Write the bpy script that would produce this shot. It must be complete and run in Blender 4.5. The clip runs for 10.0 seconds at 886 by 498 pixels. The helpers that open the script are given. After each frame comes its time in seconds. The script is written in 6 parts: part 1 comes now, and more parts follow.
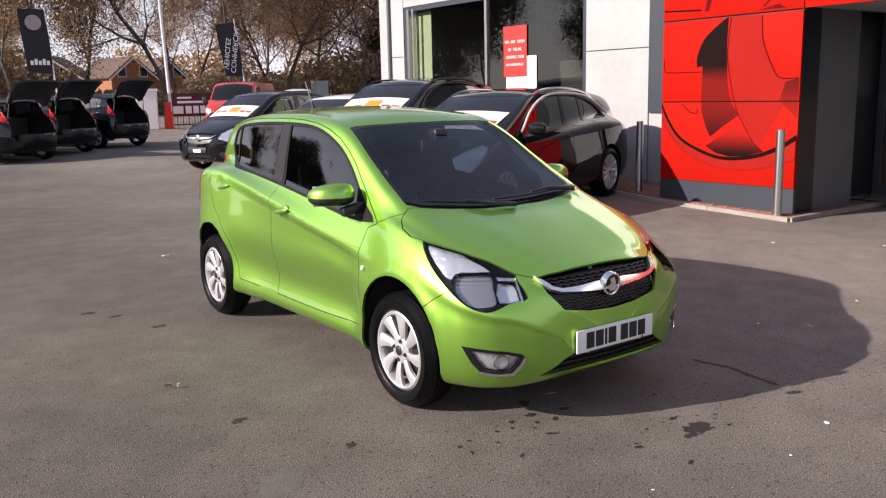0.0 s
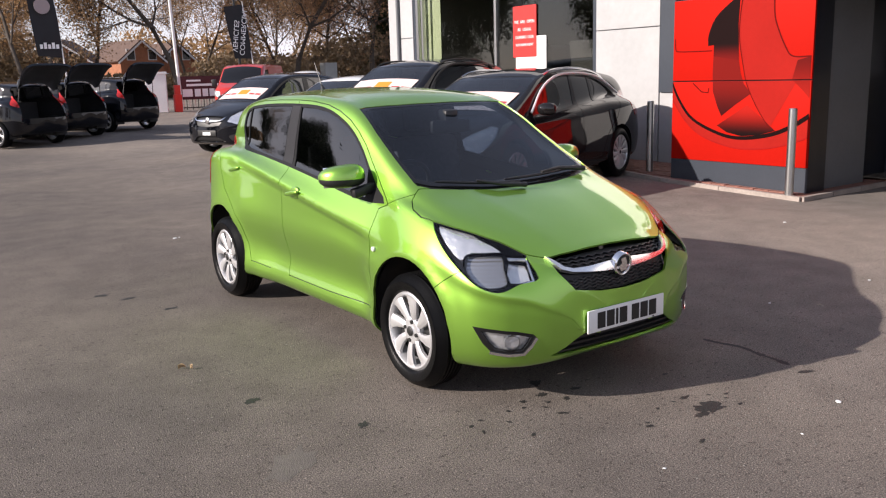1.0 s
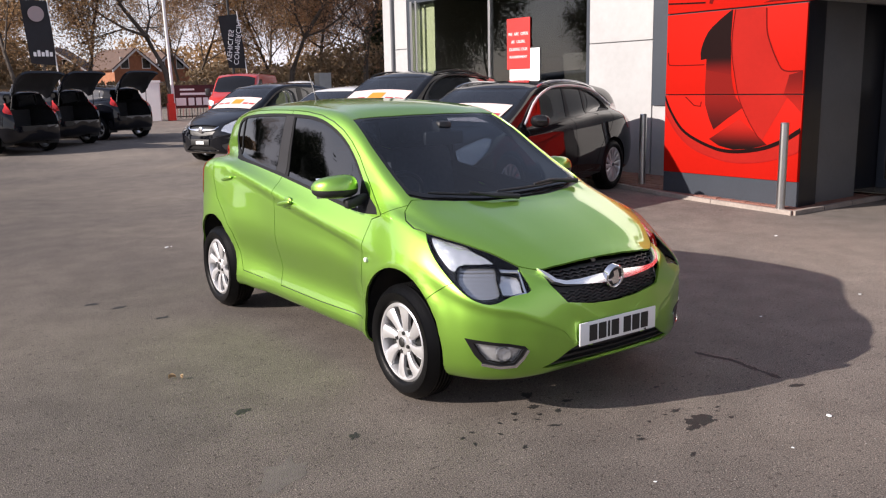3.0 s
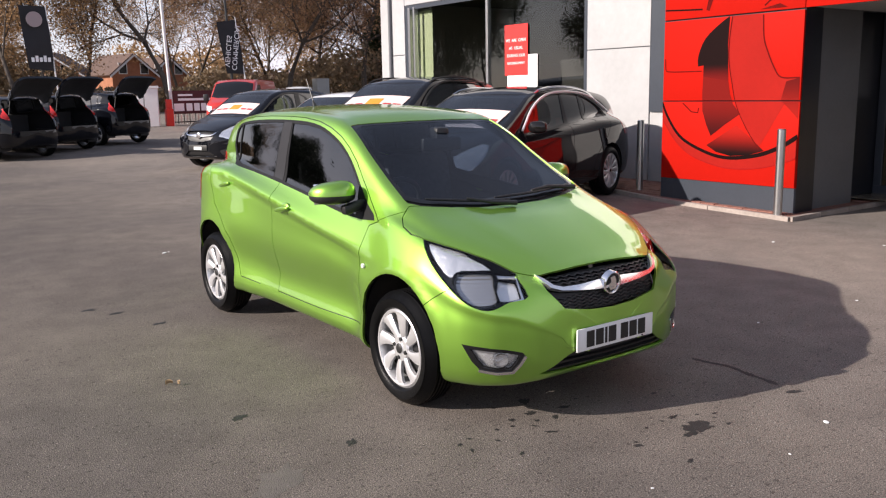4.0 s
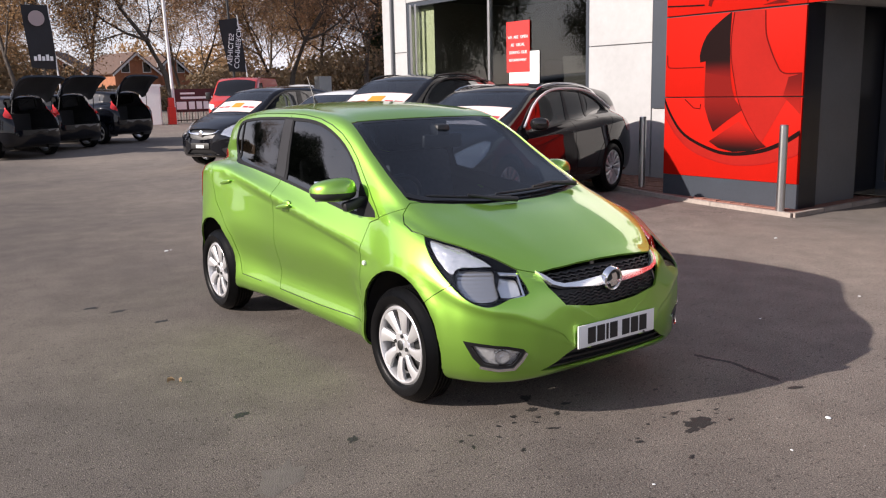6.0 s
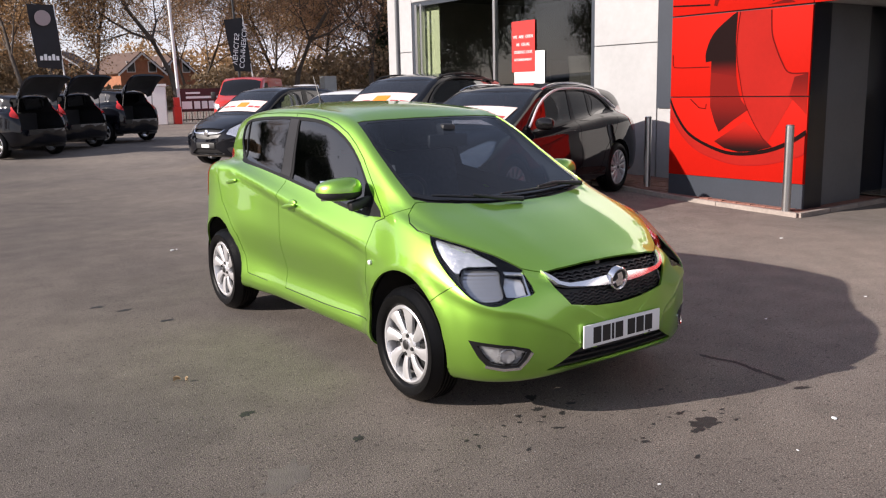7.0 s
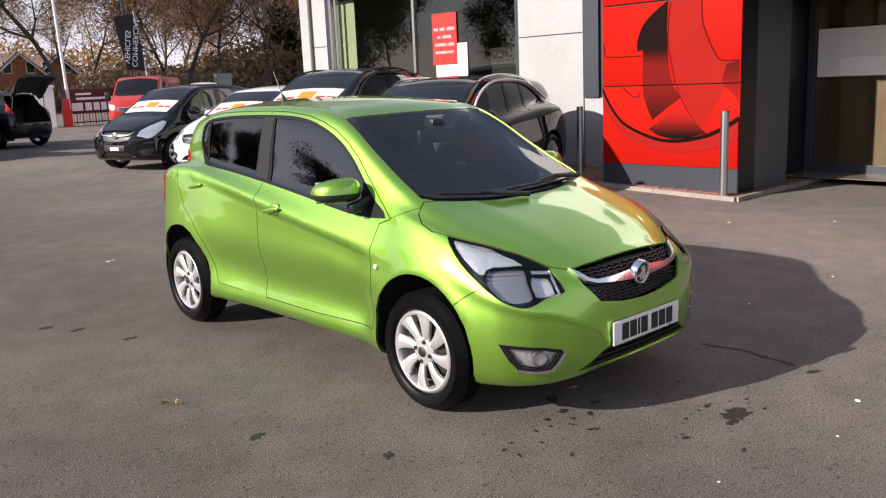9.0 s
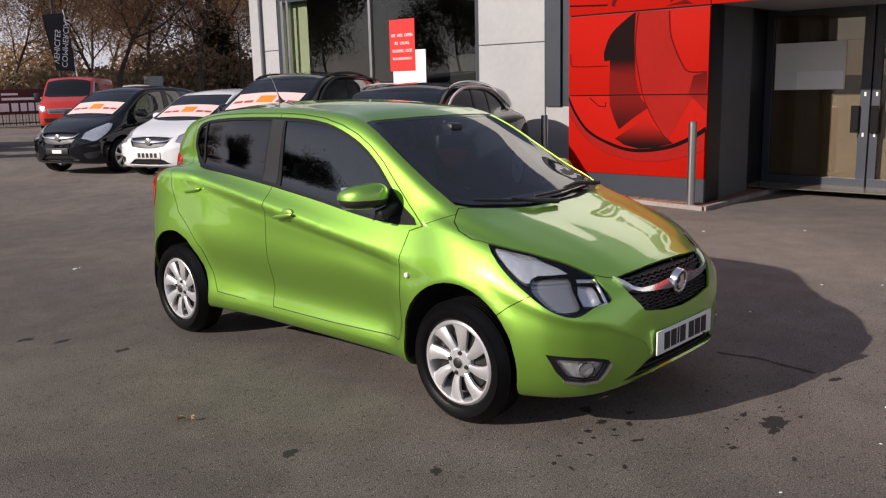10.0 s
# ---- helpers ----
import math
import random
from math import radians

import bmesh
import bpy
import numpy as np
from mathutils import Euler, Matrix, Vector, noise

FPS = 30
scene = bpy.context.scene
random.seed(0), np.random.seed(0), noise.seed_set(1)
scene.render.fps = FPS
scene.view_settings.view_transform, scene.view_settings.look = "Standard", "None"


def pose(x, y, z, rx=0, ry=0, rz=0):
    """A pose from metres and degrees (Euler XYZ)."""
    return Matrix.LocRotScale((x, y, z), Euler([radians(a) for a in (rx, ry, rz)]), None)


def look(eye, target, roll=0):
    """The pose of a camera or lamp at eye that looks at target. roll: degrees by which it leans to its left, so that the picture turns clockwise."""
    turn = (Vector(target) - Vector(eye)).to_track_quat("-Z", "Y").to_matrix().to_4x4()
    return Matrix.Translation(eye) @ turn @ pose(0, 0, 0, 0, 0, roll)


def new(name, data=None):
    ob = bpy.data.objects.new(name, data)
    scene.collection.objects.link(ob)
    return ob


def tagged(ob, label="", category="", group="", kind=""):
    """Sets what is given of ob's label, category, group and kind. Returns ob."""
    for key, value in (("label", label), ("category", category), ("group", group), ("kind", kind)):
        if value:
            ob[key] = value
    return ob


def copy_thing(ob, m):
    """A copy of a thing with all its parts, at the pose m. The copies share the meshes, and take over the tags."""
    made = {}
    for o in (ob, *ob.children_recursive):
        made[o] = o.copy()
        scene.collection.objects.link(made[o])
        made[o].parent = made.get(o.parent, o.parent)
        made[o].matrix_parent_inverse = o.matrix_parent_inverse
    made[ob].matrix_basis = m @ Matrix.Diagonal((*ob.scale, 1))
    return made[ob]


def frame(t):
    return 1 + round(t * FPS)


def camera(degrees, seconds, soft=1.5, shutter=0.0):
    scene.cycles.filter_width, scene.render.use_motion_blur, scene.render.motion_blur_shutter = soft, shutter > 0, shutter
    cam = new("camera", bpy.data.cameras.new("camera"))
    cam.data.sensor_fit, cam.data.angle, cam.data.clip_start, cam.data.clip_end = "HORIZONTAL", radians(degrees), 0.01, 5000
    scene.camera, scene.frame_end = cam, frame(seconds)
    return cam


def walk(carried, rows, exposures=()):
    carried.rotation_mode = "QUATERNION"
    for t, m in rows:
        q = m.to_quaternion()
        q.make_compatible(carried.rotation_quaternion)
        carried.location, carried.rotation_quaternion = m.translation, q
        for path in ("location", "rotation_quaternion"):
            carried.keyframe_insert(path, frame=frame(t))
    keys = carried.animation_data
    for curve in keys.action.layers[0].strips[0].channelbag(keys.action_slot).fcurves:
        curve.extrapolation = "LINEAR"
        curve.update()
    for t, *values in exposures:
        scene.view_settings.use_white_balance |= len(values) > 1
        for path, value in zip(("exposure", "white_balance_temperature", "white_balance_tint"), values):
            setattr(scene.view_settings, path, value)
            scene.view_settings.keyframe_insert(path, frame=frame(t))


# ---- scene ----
# camera and its walk
cam = camera(54.8, 10.0, soft=1.2)
PATH = [
    (0, (-2.974, -4.652, 1.546), (-1.82, -3.059, 1.186), -1.3),
    (0.5, (-2.975, -4.652, 1.546), (-1.842, -3.051, 1.155), -1.9),
    (1, (-2.98, -4.653, 1.541), (-1.85, -3.052, 1.14), -1.7),
    (1.5, (-2.981, -4.655, 1.545), (-1.858, -3.051, 1.141), -1.7),
    (2, (-2.984, -4.654, 1.544), (-1.841, -3.057, 1.166), -1.4),
    (2.5, (-2.981, -4.652, 1.543), (-1.835, -3.058, 1.162), -1.2),
    (4, (-2.979, -4.656, 1.547), (-1.826, -3.063, 1.183), -1.1),
    (4.5, (-2.981, -4.652, 1.546), (-1.826, -3.06, 1.183), -1.0),
    (5, (-2.973, -4.655, 1.546), (-1.816, -3.064, 1.184), -1.0),
    (5.5, (-2.969, -4.659, 1.543), (-1.815, -3.067, 1.175), -1.2),
    (7, (-2.975, -4.66, 1.542), (-1.837, -3.057, 1.172), -1.3),
    (7.5, (-3.007, -4.6, 1.538), (-1.839, -3.023, 1.156), -0.4),
    (8, (-3.092, -4.465, 1.539), (-1.864, -2.937, 1.141), -0.8),
    (8.5, (-3.216, -4.313, 1.547), (-1.966, -2.806, 1.136), -3.3),
    (9, (-3.274, -4.151, 1.551), (-1.956, -2.699, 1.161), -2.5),
    (9.5, (-3.356, -3.942, 1.547), (-1.994, -2.539, 1.128), -2.1),
    (10, (-3.546, -3.721, 1.546), (-2.108, -2.383, 1.168), -1.4),
]
walk(cam, [(t, look(eye, target, roll)) for t, eye, target, roll in PATH], [(0, .66, 6500, 17), (8.9, .60, 6500, 17), (9.5, .27, 6500, 17), (10, .0, 6500, 17)])

# world, sun, exposure
SUN_EL, SUN_AZ = radians(25.2), math.atan2(0.30, -1.0)
world = bpy.data.worlds.new("world")
scene.world = world
world.use_nodes = True
wn = world.node_tree.nodes
sky = wn.new("ShaderNodeTexSky")
sky.sky_type, sky.sun_disc = "NISHITA", False
sky.sun_elevation, sky.sun_rotation = SUN_EL, math.pi / 2 - SUN_AZ
sky.air_density, sky.dust_density = 1.0, 0.6
# thin bright cloud over the blue, thicker towards the horizon
wl = world.node_tree.links
tc, cloud, ramp, mixc, sep, low, mulf = (wn.new("ShaderNode" + k) for k in ("TexCoord", "TexNoise", "ValToRGB", "Mix", "SeparateXYZ", "MapRange", "Math"))
mulf.operation, low.interpolation_type = "MULTIPLY", "SMOOTHSTEP"
for i, value in enumerate((0.08, 0.55, 1.0, 0.28)):
    low.inputs[i + 1].default_value = value
mixc.data_type = "RGBA"
cloud.inputs["Scale"].default_value, cloud.inputs["Detail"].default_value = 3.0, 6
ramp.color_ramp.elements[0].position, ramp.color_ramp.elements[1].position = 0.35, 0.7
ramp.color_ramp.elements[0].color, ramp.color_ramp.elements[1].color = (0.55, 0.55, 0.55, 1), (1.0, 1.0, 1.0, 1)
wl.new(tc.outputs["Generated"], cloud.inputs["Vector"])
wl.new(cloud.outputs["Fac"], ramp.inputs["Fac"])
wl.new(tc.outputs["Generated"], sep.inputs[0])
wl.new(sep.outputs["Z"], low.inputs["Value"])
wl.new(ramp.outputs["Color"], mulf.inputs[0])
wl.new(low.outputs["Result"], mulf.inputs[1])
wl.new(mulf.outputs[0], mixc.inputs["Factor"])
wl.new(sky.outputs[0], mixc.inputs["A"])
mixc.inputs["B"].default_value = (7.6, 7.6, 8.4, 1)
wl.new(mixc.outputs["Result"], wn["Background"].inputs[0])
wn["Background"].inputs[1].default_value = 0.088
sun = new("sun", bpy.data.lights.new("sun", "SUN"))
sun.data.energy, sun.data.angle, sun.data.color = 5.0, radians(0.6), (1.0, 0.93, 0.82)
sd = Vector((math.cos(SUN_AZ) * math.cos(SUN_EL), math.sin(SUN_AZ) * math.cos(SUN_EL), math.sin(SUN_EL)))
sun.matrix_world = look(sd * 60, (0, 0, 0))


# materials
def mat(name, base, rough=0.5, metal=0.0, coat=0.0, var=0.0, scale=8.0, bump=0.0, bscale=60.0, alt=None, spec=0.5):
    """A principled material with variation at two scales and fine relief."""
    m = bpy.data.materials.new(name)
    m.use_nodes = True
    nt = m.node_tree
    b = nt.nodes["Principled BSDF"]
    b.inputs["Base Color"].default_value = (*base, 1)
    b.inputs["Roughness"].default_value = rough
    b.inputs["Metallic"].default_value = metal
    b.inputs["Coat Weight"].default_value = coat
    b.inputs["Coat Roughness"].default_value = 0.03
    b.inputs["Specular IOR Level"].default_value = spec
    if var or bump or alt:
        co = nt.nodes.new("ShaderNodeTexCoord")
        if var or alt:
            n1, n2 = nt.nodes.new("ShaderNodeTexNoise"), nt.nodes.new("ShaderNodeTexNoise")
            n1.inputs["Scale"].default_value, n2.inputs["Scale"].default_value = scale, scale * 9
            n1.inputs["Detail"].default_value = 5
            for n in (n1, n2):
                nt.links.new(co.outputs["Object"], n.inputs["Vector"])
            mx = nt.nodes.new("ShaderNodeMix")
            mx.data_type = "FLOAT"
            mx.inputs["Factor"].default_value = 0.4
            nt.links.new(n1.outputs["Fac"], mx.inputs["A"])
            nt.links.new(n2.outputs["Fac"], mx.inputs["B"])
            ramp = nt.nodes.new("ShaderNodeValToRGB")
            lo = tuple(c * (1 - var) for c in base)
            hi = tuple(min(1, c * (1 + var)) for c in (alt or base))
            ramp.color_ramp.elements[0].color, ramp.color_ramp.elements[1].color = (*lo, 1), (*hi, 1)
            ramp.color_ramp.elements[0].position, ramp.color_ramp.elements[1].position = 0.32, 0.68
            nt.links.new(mx.outputs["Result"], ramp.inputs["Fac"])
            nt.links.new(ramp.outputs["Color"], b.inputs["Base Color"])
        if bump:
            n3, bp = nt.nodes.new("ShaderNodeTexNoise"), nt.nodes.new("ShaderNodeBump")
            n3.inputs["Scale"].default_value, n3.inputs["Detail"].default_value = bscale, 6
            nt.links.new(co.outputs["Object"], n3.inputs["Vector"])
            bp.inputs["Strength"].default_value, bp.inputs["Distance"].default_value = bump, 0.01
            nt.links.new(n3.outputs["Fac"], bp.inputs["Height"])
            nt.links.new(bp.outputs["Normal"], b.inputs["Normal"])
    return m


def glass(name, tint, rough=0.0, f0=0.045):
    """Glass: a tinted see-through sheet with a clear reflection."""
    m = bpy.data.materials.new(name)
    m.use_nodes = True
    nt = m.node_tree
    nt.nodes.remove(nt.nodes["Principled BSDF"])
    tr, gl, mx, lw, pw, fr = (nt.nodes.new("ShaderNode" + k) for k in ("BsdfTransparent", "BsdfGlossy", "MixShader", "LayerWeight", "Math", "MapRange"))
    tr.inputs[0].default_value = (*tint, 1)
    gl.inputs["Roughness"].default_value = rough
    lw.inputs["Blend"].default_value = 0.5
    pw.operation, pw.inputs[1].default_value = "POWER", 5.0
    fr.inputs["To Min"].default_value = f0
    nt.links.new(lw.outputs["Facing"], pw.inputs[0])
    nt.links.new(pw.outputs[0], fr.inputs["Value"])
    nt.links.new(fr.outputs[0], mx.inputs[0])
    nt.links.new(tr.outputs[0], mx.inputs[1])
    nt.links.new(gl.outputs[0], mx.inputs[2])
    nt.links.new(mx.outputs[0], nt.nodes["Material Output"].inputs[0])
    return m


M_GREEN = mat("green_paint", (0.275, 0.545, 0.064), 0.39, 0.85, 1.0, 0.04, 900)
M_GREEN.node_tree.nodes["Principled BSDF"].inputs["Coat IOR"].default_value = 1.65
M_BLACKPAINT = mat("black_paint", (0.004, 0.0045, 0.007), 0.3, 0.0, 1.0, spec=0.0)
M_WHITEPAINT = mat("white_paint", (0.75, 0.76, 0.77), 0.3, 0.0, 1.0)
M_GREYPAINT = mat("grey_paint", (0.010, 0.009, 0.0095), 0.35, 0.0, 0.9, spec=0.0)
M_REDPAINT = mat("red_paint", (0.5, 0.022, 0.012), 0.3, 0.0, 1.0)
M_BLACK = mat("black_plastic", (0.012, 0.012, 0.013), 0.45, bump=0.1, bscale=400)
M_GLOSSBLACK = mat("gloss_black", (0.008, 0.008, 0.009), 0.12)
M_PILLAR = mat("pillar_film", (0.026, 0.026, 0.029), 0.5, var=0.08, scale=30, spec=0.15)
M_MATTE = mat("matte_black", (0.010, 0.010, 0.011), 0.55, spec=0.15)
M_NAVY = mat("navy_panel", (0.007, 0.008, 0.014), 0.3, var=0.1, scale=3)
M_RUBBER = mat("tyre_rubber", (0.003, 0.003, 0.0034), 0.38, var=0.2, scale=20, bump=0.15, bscale=200, spec=0.14)
M_ALLOY = mat("alloy", (0.74, 0.74, 0.75), 0.32, 0.7)
M_STEEL = mat("brushed_steel", (0.55, 0.55, 0.55), 0.32, 1.0, var=0.05, scale=30)
M_CHROME = mat("chrome", (0.88, 0.88, 0.9), 0.14, 1.0)
M_DARKMETAL = mat("dark_metal", (0.05, 0.05, 0.05), 0.5, 0.8)
M_CARGLASS = glass("privacy_glass", (0.012, 0.013, 0.015), 0.0, 0.11)
# near front window: tint darkened to stand for the unlit cabin
M_SIDEGLASS = glass("side_glass", (0.035, 0.038, 0.042), 0.0, 0.15)
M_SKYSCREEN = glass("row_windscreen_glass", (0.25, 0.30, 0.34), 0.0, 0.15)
M_ROWGLASS = glass("row_side_glass", (0.02, 0.021, 0.023), 0.0, 0.2)
# the same front window on the far side, left clear
M_LIGHTGLASS = glass("light_side_glass", (0.40, 0.43, 0.45), 0.0, 0.08)
M_SCREEN = glass("windscreen_glass", (0.33, 0.40, 0.48), 0.0, 0.085)
M_LENS = glass("clear_lens", (0.93, 0.94, 0.95))
M_SHOPGLASS = glass("shop_glass", (0.72, 0.73, 0.68), 0.0, 0.075)
M_DOORGLASS = glass("door_glass", (0.70, 0.68, 0.62), 0.0, 0.075)
M_FASCIA = mat("white_fascia", (0.78, 0.79, 0.77), 0.4, var=0.03, scale=1.5)
M_BRIGHTTRIM = mat("bright_trim", (0.82, 0.82, 0.83), 0.25, 0.3)
M_TRIM = mat("interior_trim", (0.02, 0.021, 0.024), 0.7, var=0.2, scale=6)
M_SEAT = mat("seat_cloth", (0.06, 0.06, 0.066), 0.9, var=0.3, scale=40, bump=0.2, bscale=300)
M_REFLECTOR = mat("lamp_reflector", (0.82, 0.83, 0.85), 0.16, 0.75, bump=1.0, bscale=26)
M_LAMPGREY = mat("lamp_housing", (0.022, 0.022, 0.025), 0.22, 0.3)
M_SATIN = mat("satin_chrome", (0.86, 0.86, 0.87), 0.16, 0.85)
M_WHITELENS = mat("frosted_lens", (0.75, 0.76, 0.74), 0.15, 0, 1.0)
M_STEERING = mat("steering_trim", (0.03, 0.03, 0.03), 0.4)
M_REDLENS = mat("red_lens", (0.55, 0.015, 0.01), 0.12, 0, 1.0)
M_PLATE = mat("plate_white", (0.78, 0.78, 0.76), 0.4)
M_INK = mat("ink_black", (0.012, 0.012, 0.012), 0.5)
M_CLAD = mat("white_cladding", (0.375, 0.378, 0.38), 0.42, 0.0, var=0.09, scale=1.1, bump=0.08, bscale=9)
M_ANTHRA = mat("anthracite_frame", (0.035, 0.042, 0.055), 0.38, 0.0, var=0.1, scale=3)
M_GREYPANEL = mat("grey_panel", (0.11, 0.115, 0.125), 0.5, var=0.08, scale=3)
M_REDPANEL = mat("red_print", (0.39, 0.009, 0.004), 0.6, 0.0, 0.0, var=0.04, scale=2, spec=0.04)
M_DARKRED = mat("red_print_shadow", (0.10, 0.003, 0.002), 0.6, 0.0, 0.0, var=0.2, scale=3, spec=0.05)
M_BLACKRED = mat("black_print", (0.008, 0.002, 0.002), 0.6, 0.0, 0.0, spec=0.05)
M_MIDRED = mat("red_print_mid", (0.27, 0.007, 0.005), 0.6, 0.0, 0.0, var=0.1, scale=3, spec=0.08)
M_BRICK = mat("paver_red", (0.22, 0.10, 0.075), 0.85, var=0.35, scale=6, bump=0.3, bscale=90)
M_KERB = mat("kerb_concrete", (0.30, 0.255, 0.225), 0.85, var=0.25, scale=4, bump=0.3, bscale=80)
M_BLIND = mat("green_blind", (0.52, 0.60, 0.42), 0.7, var=0.05, scale=5)
M_PAPER = mat("paper_white", (0.75, 0.77, 0.77), 0.6)
M_SUNPATCH = mat("sunlit_paper", (0.9, 0.9, 0.9), 0.6)
M_SIGNRED = mat("poster_red", (0.65, 0.03, 0.025), 0.4)
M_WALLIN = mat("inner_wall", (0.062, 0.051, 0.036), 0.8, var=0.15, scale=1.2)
M_FLOORIN = mat("showroom_floor", (0.16, 0.14, 0.11), 0.25, var=0.1, scale=2)
M_EMBLEM = mat("grey_emblem", (0.35, 0.28, 0.28), 0.5)
M_GREYPANEL2 = mat("grey_cabinet", (0.35, 0.36, 0.35), 0.6, var=0.1, scale=3)
# conifer foliage; also darkens the unseen trees into backlit silhouettes
M_EVERGREEN = mat("evergreen_leaf", (0.012, 0.022, 0.01), 0.6, var=0.4, scale=0.8, alt=(0.03, 0.045, 0.015))
M_BARK = mat("bark", (0.075, 0.06, 0.048), 0.9, var=0.4, scale=5, bump=0.5, bscale=25)
M_HOUSE = mat("house_brick", (0.30, 0.12, 0.06), 0.85, var=0.25, scale=3, bump=0.2, bscale=20)
M_ROOF = mat("roof_tile", (0.10, 0.06, 0.045), 0.8, var=0.3, scale=2)
M_POLE = mat("white_pole", (0.7, 0.7, 0.7), 0.35)
M_FLAG = mat("black_banner", (0.012, 0.012, 0.015), 0.7, var=0.2, scale=3)
M_BANNERTXT = mat("banner_white", (0.85, 0.85, 0.85), 0.6)
M_MAROON = mat("maroon_banner", (0.06, 0.008, 0.012), 0.6, var=0.15, scale=2)
M_WHITEPOST = mat("white_render", (0.78, 0.78, 0.77), 0.6, var=0.05, scale=3)
M_REDPOST = mat("red_post_paint", (0.55, 0.03, 0.02), 0.4, var=0.1, scale=5)
M_STAIN = mat("oil_stain", (0.014, 0.013, 0.012), 0.7, var=0.3, scale=14, bump=0.4, bscale=160)
M_DUST = mat("pale_dust", (0.112, 0.099, 0.087), 0.9, var=0.2, scale=10, bump=0.4, bscale=160)
M_FALLEN = mat("fallen_leaf", (0.32, 0.22, 0.12), 0.7, var=0.3, scale=30)
M_GRIT = mat("grit", (0.14, 0.13, 0.12), 0.9, var=0.7, scale=3)
M_BOARD = mat("brown_board", (0.30, 0.24, 0.18), 0.7, var=0.15, scale=2)
M_BANNER = mat("price_banner", (0.72, 0.66, 0.64), 0.5, var=0.12, scale=9, alt=(0.74, 0.52, 0.48))
M_ORANGE = mat("orange_print", (0.8, 0.25, 0.02), 0.5)


def leafy(name, base, alt, scale=0.6):
    """Thin foliage that lets some light through."""
    m = mat(name, base, 0.65, var=0.35, scale=scale, alt=alt)
    nt = m.node_tree
    b = nt.nodes["Principled BSDF"]
    tl, mx = nt.nodes.new("ShaderNodeBsdfTranslucent"), nt.nodes.new("ShaderNodeMixShader")
    src = b.inputs["Base Color"].links[0].from_socket
    nt.links.new(src, tl.inputs["Color"])
    mx.inputs[0].default_value = 0.4
    nt.links.new(b.outputs[0], mx.inputs[1])
    nt.links.new(tl.outputs[0], mx.inputs[2])
    nt.links.new(mx.outputs[0], nt.nodes["Material Output"].inputs[0])
    return m


M_LEAF = leafy("autumn_leaf", (0.31, 0.185, 0.088), (0.40, 0.25, 0.125))
M_LEAF2 = leafy("rust_leaf", (0.26, 0.145, 0.082), (0.35, 0.20, 0.11))
M_HEDGE = leafy("hedge_leaf", (0.16, 0.125, 0.078), (0.27, 0.19, 0.11), 0.3)
M_WOODS = leafy("autumn_woods", (0.24, 0.15, 0.075), (0.36, 0.22, 0.10), 0.25)


def fluted(name, base, rough, scale, axis, depth):
    """A lamp reflector moulded in parallel flutes."""
    m = mat(name, base, rough, 0.75)
    nt = m.node_tree
    co, wv, bp = nt.nodes.new("ShaderNodeTexCoord"), nt.nodes.new("ShaderNodeTexWave"), nt.nodes.new("ShaderNodeBump")
    wv.wave_type, wv.bands_direction = "BANDS", axis
    wv.inputs["Scale"].default_value, wv.inputs["Distortion"].default_value = scale, 0.6
    bp.inputs["Strength"].default_value, bp.inputs["Distance"].default_value = 1.0, depth
    nt.links.new(co.outputs["Object"], wv.inputs["Vector"])
    nt.links.new(wv.outputs["Fac"], bp.inputs["Height"])
    nt.links.new(bp.outputs["Normal"], nt.nodes["Principled BSDF"].inputs["Normal"])
    return m


M_FLUTE_H = fluted("stepped_reflector", (0.40, 0.41, 0.43), 0.16, 20.0, "Z", 0.0018)


def graded(name, lo, hi, z0, z1):
    """A printed surface whose ink runs from one tone to another with height."""
    m = mat(name, lo, 0.6, 0.0, 0.0, spec=0.06)
    nt = m.node_tree
    co, sp, mr, mx = (nt.nodes.new("ShaderNode" + k) for k in ("TexCoord", "SeparateXYZ", "MapRange", "Mix"))
    mr.interpolation_type, mx.data_type = "SMOOTHSTEP", "RGBA"
    mr.inputs[1].default_value, mr.inputs[2].default_value = z0, z1
    mx.inputs["A"].default_value, mx.inputs["B"].default_value = (*lo, 1), (*hi, 1)
    nt.links.new(co.outputs["Object"], sp.inputs[0])
    nt.links.new(sp.outputs["Z"], mr.inputs["Value"])
    nt.links.new(mr.outputs[0], mx.inputs["Factor"])
    nt.links.new(mx.outputs["Result"], nt.nodes["Principled BSDF"].inputs["Base Color"])
    return m


INK, RED = (0.008, 0.002, 0.002), (0.37, 0.012, 0.006)
M_G_BLADE = graded("print_blade", (0.13, 0.005, 0.004), INK, 1.60, 1.82)
M_G_TAIL = graded("print_tail", (0.04, 0.003, 0.003), (0.15, 0.006, 0.004), 0.92, 1.35)
M_G_WEDGE = graded("print_wedge", INK, (0.34, 0.011, 0.006), 0.70, 1.04)
M_G_SIDE = graded("print_side", (0.26, 0.009, 0.005), (0.10, 0.004, 0.003), 1.15, 1.62)
M_SHADE = mat("print_soft_red", (0.29, 0.009, 0.005), 0.6, 0.0, 0.0, var=0.08, scale=2, spec=0.08)


